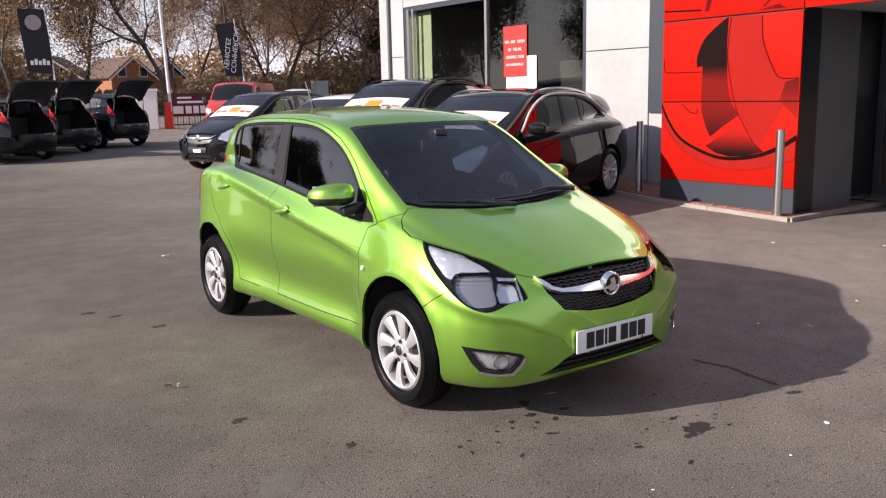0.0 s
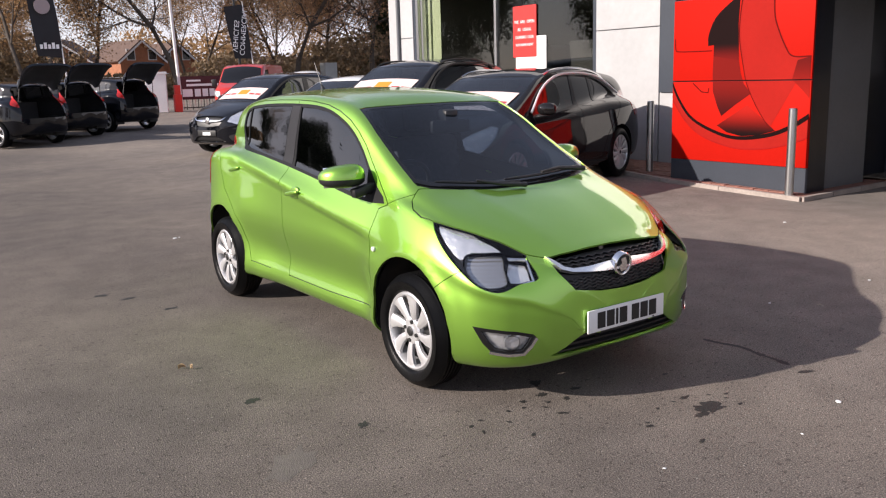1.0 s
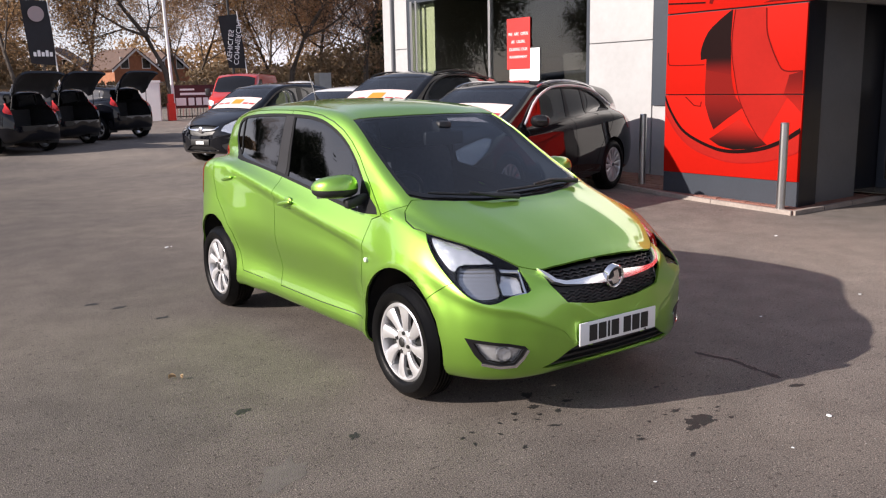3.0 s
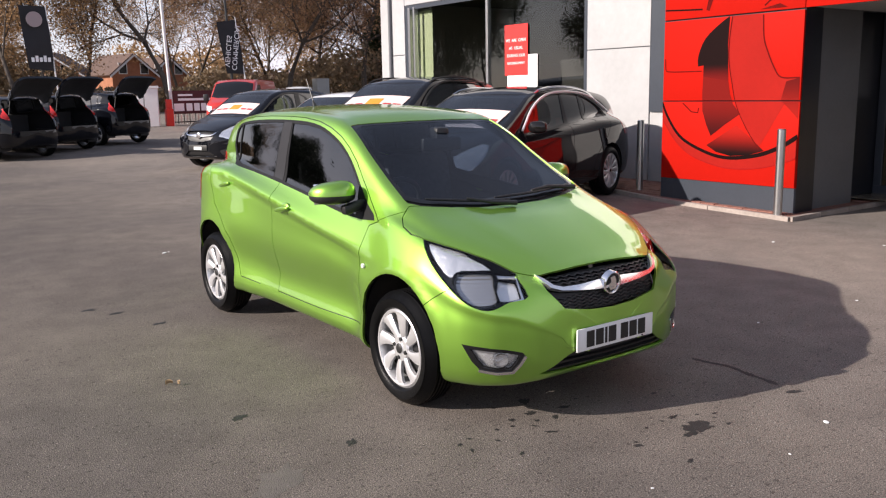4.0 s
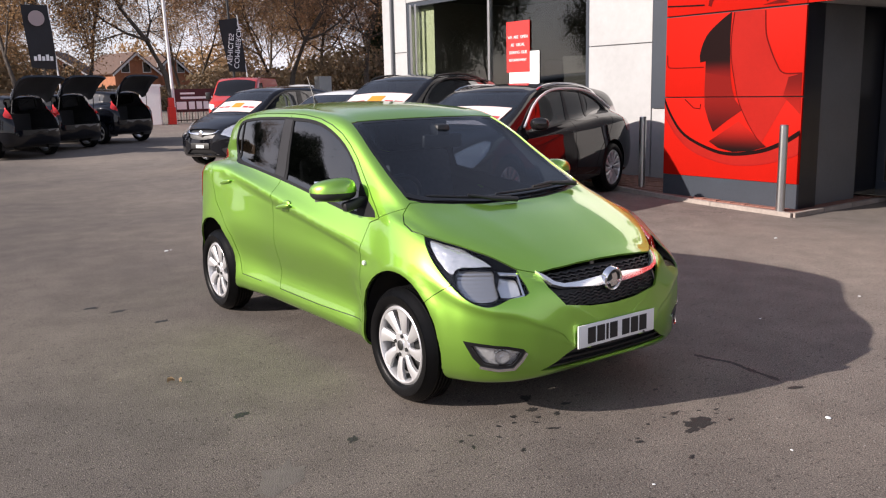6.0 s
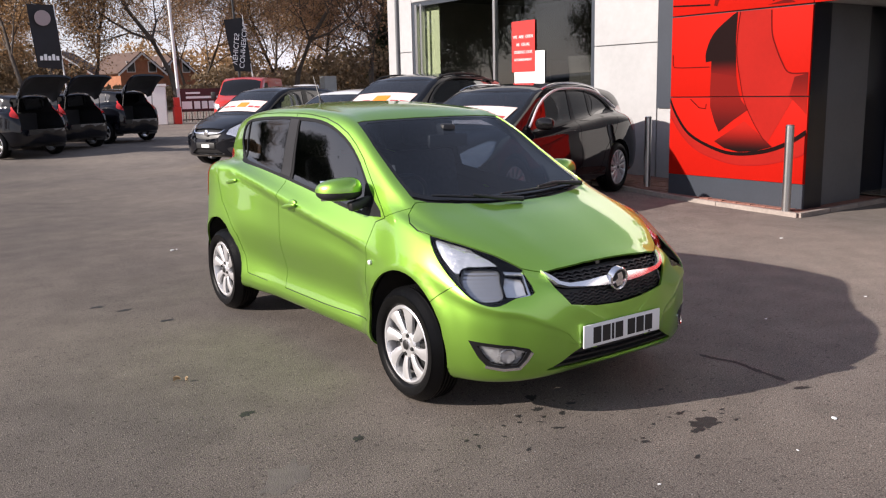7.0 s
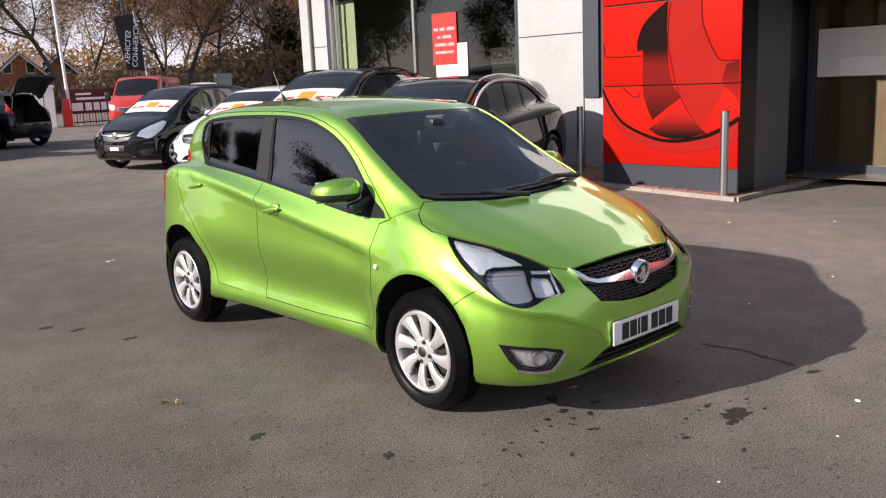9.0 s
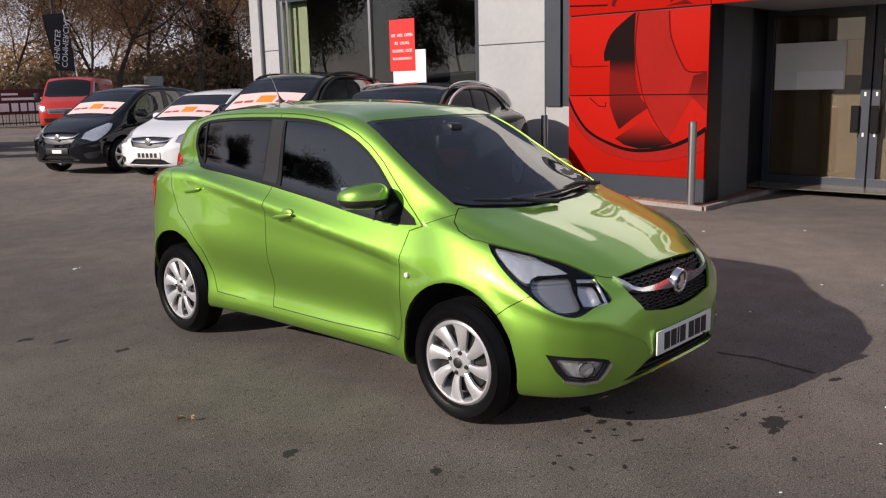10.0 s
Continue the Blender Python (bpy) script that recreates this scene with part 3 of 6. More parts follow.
def panel(bm, faces, name, material, parent, label="", offset=0.0, flange=0.012, flip=False, side="c"):
    """A skin of faces of the body's right half as one part: as it is (r), mirrored (l) or both (c). Its edges turn inwards."""
    lay = bm.verts.layers.float_vector["nor"]
    co, polys, loops = [], [], []
    use = {}
    for f in faces:
        for e in f.edges:
            use[e] = use.get(e, 0) + 1
    for m in {"r": (1,), "l": (-1,), "c": (1, -1)}[side]:
        idx, nor, deep = {}, {}, {}
        turn = flip != (m < 0)
        for f in faces:
            q = []
            for v in f.verts:
                if v not in idx:
                    idx[v] = len(co)
                    n = Vector(v[lay]).normalized()
                    p = v.co + n * offset
                    n = Vector((n.x * m, n.y, n.z))
                    co.append(Vector((p.x * m, p.y, p.z)))
                    nor[idx[v]] = -n if flip else n
                q.append(idx[v])
            q = q[::-1] if turn else q
            polys.append(q)
            loops += [nor[i] for i in q]
            if flange:
                for lp in f.loops:
                    va, vb = lp.vert, lp.link_loop_next.vert
                    if use[lp.edge] == 1 and not (abs(va.co.x) < 1e-4 and abs(vb.co.x) < 1e-4):
                        for v in (va, vb):
                            if v not in idx:
                                idx[v] = len(co)
                        a, b = idx[va], idx[vb]
                        k = []
                        for i in (a, b):
                            if i not in deep:
                                deep[i] = len(co)
                                co.append(co[i] - nor[i] * flange)
                            k.append(deep[i])
                        polys.append([b, a, k[0], k[1]] if m > 0 else [a, b, k[1], k[0]])
                        n = (co[a] - co[b]).cross(nor[a]).normalized() * (-m)
                        loops += [n] * 4
    me = bpy.data.meshes.new(name)
    me.from_pydata([tuple(c) for c in co], [], polys)
    me.materials.append(material)
    me.polygons.foreach_set("use_smooth", [True] * len(polys))
    me.normals_split_custom_set([tuple(n) for n in loops])
    ob = new(name, me)
    ob.parent = parent
    if label:
        ob["label"] = label
    return ob


def lathe(bm, prof, n=48, axis_x=0.0):
    """Turns a profile of (x, radius) round the x axis."""
    rings = [[bm.verts.new((x + axis_x, r * math.cos(k * math.tau / n), r * math.sin(k * math.tau / n))) for k in range(n)] for x, r in prof]
    for u, v in zip(rings, rings[1:]):
        for k in range(n):
            bm.faces.new((u[k], u[(k + 1) % n], v[(k + 1) % n], v[k]))
    return rings


def make_wheel(parent, R=0.292, rim=0.206, width=0.185, spokes=8, twist=0.16, material=None, detail=True, n=48):
    """A wheel in its own place: axle along x, outside towards -x."""
    h = width / 2
    bm = bmesh.new()
    s = rim - 0.004
    lathe(bm, [(-h + .012, s), (-h + .002, s - .012), (-h + .004, s - .02), (-h + .03, s - .028), (h - .03, s - .028), (h, s)], n)
    wheel = part("wheel", bm, material or M_ALLOY, parent, "silver alloy wheel")
    bm = bmesh.new()
    prof = [(-h + .02, s - .006), (-h - .001, s + .004), (-h - .009, s + .014), (-h - .012, s + .05), (-h - .004, R - .035), (-h + .012, R - .012), (-h + .03, R - .004)]
    treads = []
    for k in range(5):
        a = -h + .034 + k * (2 * h - .068) / 5
        b = -h + .034 + (k + 1) * (2 * h - .068) / 5
        treads += [(a, R), (b - .008, R), (b - .006, R - .007), (b - .001, R - .007)] if k < 4 else [(a, R), (b, R)]
    lathe(bm, prof + treads + [(-x, r) for x, r in prof[::-1]], n)
    part("tyre", bm, M_RUBBER, wheel, "black rubber tyre")
    bm = bmesh.new()
    lathe(bm, [(-h + .045, 0.0001), (-h + .045, rim * .70), (-h + .06, rim * .72)], 32)
    part("brake_disc", bm, M_DARKMETAL, wheel, "dark brake disc")
    for k in range(spokes):
        bm = bmesh.new()
        a0 = k * math.tau / spokes
        rows = []
        for t in (0, .15, .35, .6, .85, 1.0):
            r = 0.03 + (s - .012 - 0.03) * t
            c = a0 + twist * t * t
            wd = (0.013 + 0.027 * t ** 1.3 + (0.010 if t > .9 else 0)) / r
            dish = -h + .020 - .016 * math.sin(min(1, t * 1.1) * math.pi * .6)
            rows.append([bm.verts.new((dish + dz, r * math.cos(c + da * wd), r * math.sin(c + da * wd))) for da, dz in ((-1, .022), (-1, .006), (-.35, 0), (.55, .004), (1, .013), (1, .028))])
        for u, v in zip(rows, rows[1:]):
            for j in range(len(u) - 1):
                bm.faces.new((u[j], u[j + 1], v[j + 1], v[j]))
        part("spoke", bm, material or M_ALLOY, wheel)
    bm = bmesh.new()
    lathe(bm, [(-h + .008, .0001), (-h + .008, .028), (-h + .012, .030), (-h + .014, .060), (-h + .022, .068), (-h + .05, .07)], 28)
    part("hub_plate", bm, material or M_ALLOY, wheel, "silver hub plate")
    bm = bmesh.new()
    lathe(bm, [(-h + .002, .0001), (-h + .002, .020), (-h + .005, .025), (-h + .012, .026)], 20)
    part("hub_cap", bm, M_DARKMETAL, wheel, "round dark hub cap")
    if detail:
        for k in range(4):
            bm = bmesh.new()
            a = (k + .5) * math.tau / 4
            c = (0.05 * math.cos(a), 0.05 * math.sin(a))
            add_tube(bm, [(-h + .006, *c), (-h + .018, *c)], [.010, .0125], 6)
            part("lug_nut", bm, M_DARKMETAL, wheel, "dark wheel nut", False)
    return wheel


# showroom building
WX = 7.45      # window wall
PX = 6.21      # portal face
DX = 8.35      # entrance doors
BY0, BY1 = -9.0, 11.9


def slabs(name, boxes, material, label, category):
    bm = bmesh.new()
    for b in boxes:
        add_box(bm, *b)
    return structure(name, bm, material, label, category)


front = slabs("wall_front", [(WX + .02, WX + .27, 10.97, BY1 - .02, 0, 4.08), (WX + .02, WX + .27, 4.25, 5.6, 0, 4.08), (WX + .02, WX + .27, 5.6, 10.97, 0, 0.45), (WX + .02, WX + .27, 5.6, 10.97, 3.32, 4.08), (WX + .02, WX + .27, 2.9, 4.25, 0, 1.17)],
              M_CLAD, "showroom front wall clad with white metal panels", "wall")
# cladding panels, each with its own edges
CLAD = [(4.26, 5.59, 0, 2.15), (4.26, 5.59, 2.16, 3.31), (10.98, 11.50, 0, 2.31), (10.98, 11.50, 2.32, 3.55), (5.6, 8.2, 3.33, 3.9), (8.21, 10.97, 3.33, 3.9),
        (10.98, 11.50, 3.56, 3.9), (4.26, 5.59, 3.32, 3.9), (4.26, 8.2, 3.91, 4.07), (8.21, 11.50, 3.91, 4.07), (5.6, 8.2, 0, .44), (8.21, 10.97, 0, .44), (2.98, 4.24, 0.08, 1.16)]
for y0, y1, z0, z1 in CLAD:
    bm = bmesh.new()
    add_box(bm, WX - .012, WX + .019, y0 + .003, y1 - .003, z0 + .003, z1 - .003, .004)
    link_mesh("cladding_panel", bm, M_CLAD, front)
bm = bmesh.new()
add_box(bm, WX - .03, WX + .3, 11.52, BY1, 0, 4.08, .01)
link_mesh("corner_trim", bm, M_CLAD, front, "white rounded corner trim")
bm = bmesh.new()
add_tube(bm, [(WX - .05, 11.50, 0), (WX - .05, 11.50, 4.08)], .04, 10)
link_mesh("downpipe", bm, M_GREYPANEL, front, "grey downpipe", True)
slabs("wall_back", [(WX + .27, 20, BY1 - .27, BY1 - .02, 0, 4.08), (19.75, 20, BY0, BY1 - .27, 0, 4.08), (PX, 20, BY0 - .25, BY0, 0, 4.08)], M_CLAD, "white clad side and rear walls of the showroom", "wall")
slabs("floor", [(WX + .3, 19.75, BY0, BY1 - .3, .085, .095)], M_FLOORIN, "polished brown showroom floor", "floor")
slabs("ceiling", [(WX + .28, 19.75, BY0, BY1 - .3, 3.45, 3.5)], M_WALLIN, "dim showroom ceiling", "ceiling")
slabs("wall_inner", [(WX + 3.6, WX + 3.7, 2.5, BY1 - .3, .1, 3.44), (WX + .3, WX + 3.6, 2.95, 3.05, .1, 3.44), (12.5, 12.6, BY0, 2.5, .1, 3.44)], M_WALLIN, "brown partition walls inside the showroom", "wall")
slabs("roof", [(WX, 20, 4.25, BY1, 4.08, 4.3), (WX + .03, 20, BY0, 4.25, 4.45, 4.6)], M_CLAD, "flat white showroom roof", "roof")


def window(name, x, y0, y1, z0, z1, mullions, fw=.06):
    """A glazed front in the plane x, with a frame, mullions and a pane between each pair."""
    bm = bmesh.new()
    add_box(bm, x - .03, x + .05, y0, y1, z0, z0 + fw), add_box(bm, x - .03, x + .05, y0, y1, z1 - fw, z1)
    add_box(bm, x - .03, x + .05, y0, y0 + fw, z0 + fw, z1 - fw), add_box(bm, x - .03, x + .05, y1 - fw, y1, z0 + fw, z1 - fw)
    w = tagged(link_mesh(name, bm, M_ANTHRA), "large dark-framed showroom window", "window", kind="structure")
    cuts = [y0 + fw] + list(mullions) + [y1 - fw]
    for y in mullions:
        bm = bmesh.new()
        add_box(bm, x - .035, x + .05, y - .03, y + .03, z0 + fw, z1 - fw, .004)
        link_mesh("mullion", bm, M_STEEL, w, "pale metal mullion")
    for a, b in zip(cuts, cuts[1:]):
        bm = bmesh.new()
        add_box(bm, x + .005, x + .011, a + .03 * (a in mullions), b - .03 * (b in mullions), z0 + fw, z1 - fw)
        g = link_mesh("pane", bm, M_SHOPGLASS, w)
        g.visible_shadow = False
    return w


window("window_1", WX + .04, 5.6, 10.97, .45, 3.32, [8.23], .08)
bm = bmesh.new()
add_box(bm, WX - .01, WX + .06, 10.78, 10.86, .5, 3.28)
add_box(bm, WX + .0, WX + .06, 10.62, 10.68, .5, 3.28)
tagged(link_mesh("door_frame", bm, M_STEEL), "grey metal frame of a folded glass door", "frame", kind="structure")
blind = tagged(new("vertical_blind"), "pale green vertical blind hanging inside the window", "blind")
for k in range(7):
    bm = bmesh.new()
    add_box(bm, -.012, .012, -.043, .043, 0, 2.75)
    s = link_mesh("slat", bm, M_BLIND, blind)
    s.matrix_basis = pose(WX + .22, 10.83 - k * .085, .45, 0, 0, 12)
bm = bmesh.new()
add_box(bm, WX + .19, WX + .26, 10.26, 10.9, 3.2, 3.26)
link_mesh("head_rail", bm, M_STEEL, blind, "blind head rail")
# red notice on the glass
notice = tagged(new("notice_poster"), "red notice poster with white lines of text on the window", "poster")
bm = bmesh.new()
add_box(bm, WX + .022, WX + .028, 7.09, 7.72, 1.80, 2.70)
link_mesh("sheet", bm, M_SIGNRED, notice, "red sheet")


def letters(text, size, material, name, parent, m, label=""):
    cu = bpy.data.curves.new(name, "FONT")
    cu.body, cu.size, cu.extrude, cu.align_x, cu.align_y = text, size, .002, "CENTER", "CENTER"
    ob = bpy.data.objects.new(name, cu)
    scene.collection.objects.link(ob)
    me = bpy.data.meshes.new_from_object(ob.evaluated_get(bpy.context.evaluated_depsgraph_get()))
    bpy.data.objects.remove(ob)
    me.materials.clear()
    me.materials.append(material)
    t = new(name, me)
    t.parent, t.matrix_basis = parent, m
    if label:
        t["label"] = label
    return t


for k, line in enumerate(("WE ARE OPEN", "AS USUAL", "DURING OUR", "REFURBISHMENT")):
    size = .078 if k < 3 else .064
    start = -.31 * size * len(line)
    for word in line.split():
        letters(word, size, M_PAPER, "text_line", notice, pose(WX + .018, 7.405 - start - .31 * size * len(word), 2.42 - k * .135, 90, 0, -90), "white lettering")
        start += .62 * size * (len(word) + 1)
bm = bmesh.new()
add_box(bm, WX + .030, WX + .034, 6.84, 7.66, 1.35, 2.16)
tagged(link_mesh("paper_sheet", bm, M_PAPER), "plain white paper sheet taped to the window", "paper")
bm = bmesh.new()
add_box(bm, WX + .5, WX + 1.0, 6.0, 6.75, .1, 2.05, .02)
tagged(link_mesh("cabinet", bm, M_TRIM), "dark tall cabinet standing inside the window", "cabinet")
bm = bmesh.new()
add_box(bm, WX + .5, WX + 1.0, 7.2, 7.75, .1, 2.0, .02)
tagged(link_mesh("cabinet", bm, M_TRIM), "narrow dark cabinet behind the window notices", "cabinet")

# portal: red printed panels on a dark column, a red lintel over the doors
col = slabs("wall_portal", [(PX + .03, 6.58, .995, 2.97, .0, 2.42), (6.58, 7.60, 1.06, 2.97, .0, 2.42), (7.60, DX + .1, 1.20, 2.97, .0, 2.42), (WX + .02, WX + .3, 2.97, 4.25, 1.17, 3.4)], M_ANTHRA, "dark blue-grey portal column beside the entrance", "wall")
bm = bmesh.new()
add_box(bm, 6.60, 7.58, 1.05, 1.058, .03, 2.42)
link_mesh("reveal_panel", bm, M_GREYPANEL, col, "mid-grey reveal panel")
bm = bmesh.new()
add_box(bm, PX + .005, PX + .029, .985, 2.97, .03, .338)
link_mesh("plinth_panel", bm, M_ANTHRA, col, "dark plinth panel")
bm = bmesh.new()
add_box(bm, WX - .03, WX + .01, 3.96, 4.24, 1.17, 3.4)
link_mesh("side_window", bm, M_ANTHRA, col, "dark vertical strip beside the column")


for dims in ((PX + .03, 6.595, .984, .994, .03, 2.42), (7.602, DX - .002, 1.188, 1.199, .03, 2.42)):
    bm = bmesh.new()
    add_box(bm, *dims)
    link_mesh("corner_panel", bm, M_NAVY, col, "dark navy glossy corner panel")


def portal_panel(name, y0, y1, z0, z1, prints):
    bm = bmesh.new()
    add_box(bm, PX, PX + .029, y0, y1, z0, z1, .003)
    p = link_mesh(name, bm, M_REDPANEL, None, "", True)
    tagged(p, "glossy red printed portal panel with dark abstract curves", "panel", "portal panels", "structure")
    for k, (poly, m) in enumerate(prints):
        bm = bmesh.new()
        d = PX - .0015 - .0004 * k
        clip = [(min(max(y, y0 + .002), y1 - .002), min(max(z, z0 + .002), z1 - .002)) for y, z in poly]
        keep = [q for i, q in enumerate(clip) if q != clip[i - 1]]
        if len(keep) < 3:
            continue
        us = [bm.verts.new((d, y, z)) for y, z in keep]
        for t in ears(keep):
            bm.faces.new([us[i] for i in t])
        link_mesh("print", bm, m, p, "dark printed shape")
    return p


def band(line, w0, w1=None):
    """A closed outline along a line, w0 wide at its start and w1 at its end."""
    w1 = w0 if w1 is None else w1
    a, b = [], []
    for i, q in enumerate(line):
        p, n = Vector(line[max(i - 1, 0)]), Vector(line[min(i + 1, len(line) - 1)])
        d = (n - p).normalized()
        w = (w0 + (w1 - w0) * i / (len(line) - 1)) / 2
        a.append((q[0] - d.y * w, q[1] + d.x * w))
        b.append((q[0] + d.y * w, q[1] - d.x * w))
    return a + b[::-1]


ARC = smooth_line([(3.02, 1.42), (2.86, 1.12), (2.63, .87), (2.22, .70), (1.89, .655), (1.49, .71), (1.2, .82), (.98, .95)], 5)
ARC2 = smooth_line([(3.0, 1.16), (2.75, .85), (2.48, .66), (2.1, .55), (1.8, .525), (1.45, .56), (1.12, .65), (.98, .71)], 5)
RIM = smooth_line([(1.93, 2.41), (1.965, 2.1), (1.96, 1.84), (1.90, 1.55), (1.83, 1.3), (1.68, 1.03), (1.5, .79)], 5)
RIM2 = smooth_line([(1.51, 2.36), (1.49, 2.1), (1.43, 1.93), (1.34, 1.75), (1.24, 1.63), (1.0, 1.62)], 5)
BLADE = smooth_line([(1.97, 2.38), (2.12, 2.29), (2.32, 2.13), (2.42, 1.92), (2.42, 1.79)], 3) + [(2.335, 1.80), (2.335, 1.66), (1.96, 1.60), (1.985, 2.04)]
BLADE2 = [(2.335, 1.66), (2.34, 1.45), (2.33, 1.23), (2.26, 1.05), (2.19, .92), (1.98, 1.07), (1.77, 1.20), (1.88, 1.32), (1.93, 1.45), (1.96, 1.60)]
TRI = [(2.25, .80), (2.05, .92), (1.82, 1.06), (1.62, .92), (1.42, .76), (1.65, .70), (1.89, .68), (2.1, .72)]
TRI2 = [(1.17, 1.58), (1.0, 1.62), (1.0, 1.15), (1.10, 1.25), (1.23, 1.36)]
HOOK = smooth_line([(2.94, 1.90), (2.93, 1.76), (2.86, 1.735), (2.6, 1.73), (2.36, 1.73)], 3)


def halve(poly, z, above):
    """The part of an outline above or below a height."""
    out = []
    for a, b in zip(poly, poly[1:] + poly[:1]):
        ia, ib = (a[1] > z) == above, (b[1] > z) == above
        if ia:
            out.append(a)
        if ia != ib:
            t = (z - a[1]) / (b[1] - a[1])
            out.append((a[0] + (b[0] - a[0]) * t, z))
    return out


RING = RIM + RIM2[::-1]
prints = [(RING, M_SHADE), (ARC + ARC2[::-1], M_SHADE), (BLADE2, M_G_TAIL), (BLADE, M_G_BLADE), (TRI, M_G_WEDGE), (TRI2, M_G_SIDE), (band(ARC, .03, .055), M_BLACKRED), (band(ARC2, .018), M_MIDRED), (band(RIM, .016, .008), M_DARKRED), (band(RIM2, .016), M_DARKRED), (band(HOOK, .012), M_DARKRED), (band([(2.64, 1.33), (2.5, 1.22), (2.40, 1.21), (2.39, 1.27)], .014), M_DARKRED)]
for z0, z1 in ((.342, 1.348), (1.362, 2.375)):
    ps = []
    for poly, m in prints:
        q = halve(halve(poly, z0 + .002, True), z1 - .002, False) if poly else []
        if len(q) > 2:
            ps.append((q, m))
    portal_panel("portal_panel", .985, 2.97, z0, z1, ps)
portal_panel("portal_panel", .985, 2.97, 2.395, 3.395, [(band([(2.96, 2.52), (2.6, 2.5), (2.38, 2.49)], .02), M_BLACKRED), (band([(2.3, 2.47), (2.2, 2.8)], .05, .1), M_DARKRED), (band([(1.5, 2.46), (1.3, 2.62), (.99, 2.66)], .02), M_DARKRED), ([(1.56, 2.42), (1.2, 2.42), (1.3, 2.47)], M_DARKRED)])
for k in range(4):
    portal_panel("portal_panel", .975 - 2.0 * (k + 1), .975 - 2.0 * k, 2.395, 3.395, [])
slabs("portal_lintel", [(PX + .03, DX + .3, BY0, 2.97, 2.42, 3.4)], M_ANTHRA, "dark portal lintel over the entrance", "lintel")
fas = slabs("fascia", [(PX + .05, WX + .02, BY0, 4.25, 3.42, 4.72)], M_FASCIA, "white sign fascia over the red portal", "fascia")

bm = bmesh.new()
lathe(bm, [(-.03, .30), (-.04, .27), (-.04, .22), (-.02, .20), (.06, .20)], 32)
em = tagged(link_mesh("sign_emblem", bm, M_DARKMETAL, None, "", True), "round dark metal emblem on the white fascia", "emblem")
em.matrix_basis = pose(PX + .03, 1.15, 3.72)
bm = bmesh.new()
add_prism(bm, [(-.10, -.14), (.08, -.15), (.14, .02), (.02, .05), (.08, .15), (-.06, .12)], 0, -.02, .06)
link_mesh("emblem_shape", bm, M_DARKMETAL, em, "plain metal shape")
sign = tagged(new("sign_lettering"), "row of plain grey bars of lettering on the white fascia", "sign")
for k in range(8):
    bm = bmesh.new()
    add_box(bm, PX + .0, PX + .05, .58 - k * .26, .76 - k * .26, 3.58, 3.86, .01)
    link_mesh("bar", bm, M_DARKMETAL, sign, "grey bar")

# entrance doors
# unseen white panel, added to bounce light into the alcove
slabs("soffit", [(PX + .06, DX + .02, -6, .97, 2.405, 2.418)], M_CLAD, "unseen white panel added over the entrance to bounce light", "soffit")
slabs("door_threshold", [(DX - .02, DX + .12, -6, 1.20, 0, .05)], M_GREYPANEL, "grey metal threshold under the entrance doors", "threshold")
for k, (y0, y1) in enumerate(((-.20, 1.18), (-1.58, -.22))):
    bm = bmesh.new()
    for b in ((y0, y1, .05, .20), (y0, y1, 2.34, 2.42), (y0, y0 + .12, .20, 2.34), (y1 - .10, y1, .20, 2.34)):
        add_box(bm, DX, DX + .06, *b, .004)
    d = tagged(link_mesh("door_%d" % (k + 1), bm, M_ANTHRA), "dark-framed glass entrance door", "door", "entrance doors", "structure")
    bm = bmesh.new()
    add_box(bm, DX + .027, DX + .033, y0 + .12, y1 - .10, .20, 2.34)
    link_mesh("pane", bm, M_DOORGLASS, d).visible_shadow = False
    hy = y0 + .06 if k == 0 else y1 - .06
    bm = bmesh.new()
    add_box(bm, DX - .05, DX - .01, hy - .05 + .1 * (k == 0), hy + .05 + .1 * (k == 0), .80, 1.15, .008)
    link_mesh("door_handle", bm, M_GLOSSBLACK, d, "black pull handle")
    for z in (.75, 1.27):
        bm = bmesh.new()
        add_box(bm, DX - .004, DX + .001, hy - .012, hy + .012, z, z + .05)
        link_mesh("label", bm, M_PAPER, d, "small white label")
bm = bmesh.new()
add_box(bm, DX + .018, DX + .022, .13, 1.05, 1.36, 1.98)
tagged(link_mesh("paper_sheet", bm, M_WHITEPOST), "large white paper sheet taped inside the door glass", "paper")
# brighter sheet stands in for the sunlit corner of the paper
bm = bmesh.new()
add_box(bm, DX + .010, DX + .014, .15, .75, 1.37, 1.60)
tagged(link_mesh("paper_sheet", bm, M_SUNPATCH), "smaller bright sheet standing for the sunlit part of the paper", "paper")
slabs("boarding", [(DX + .07, DX + .10, -6, 1.19, 2.0, 3.4), (DX + .12, DX + .15, -6, 1.19, .1, 1.99)], M_BOARD, "brown boarding behind the entrance glass", "boarding")
slabs("window_2", [(DX, DX + .06, -6, -1.6, .05, 2.42)], M_ANTHRA, "dark glazing beside the entrance", "window")

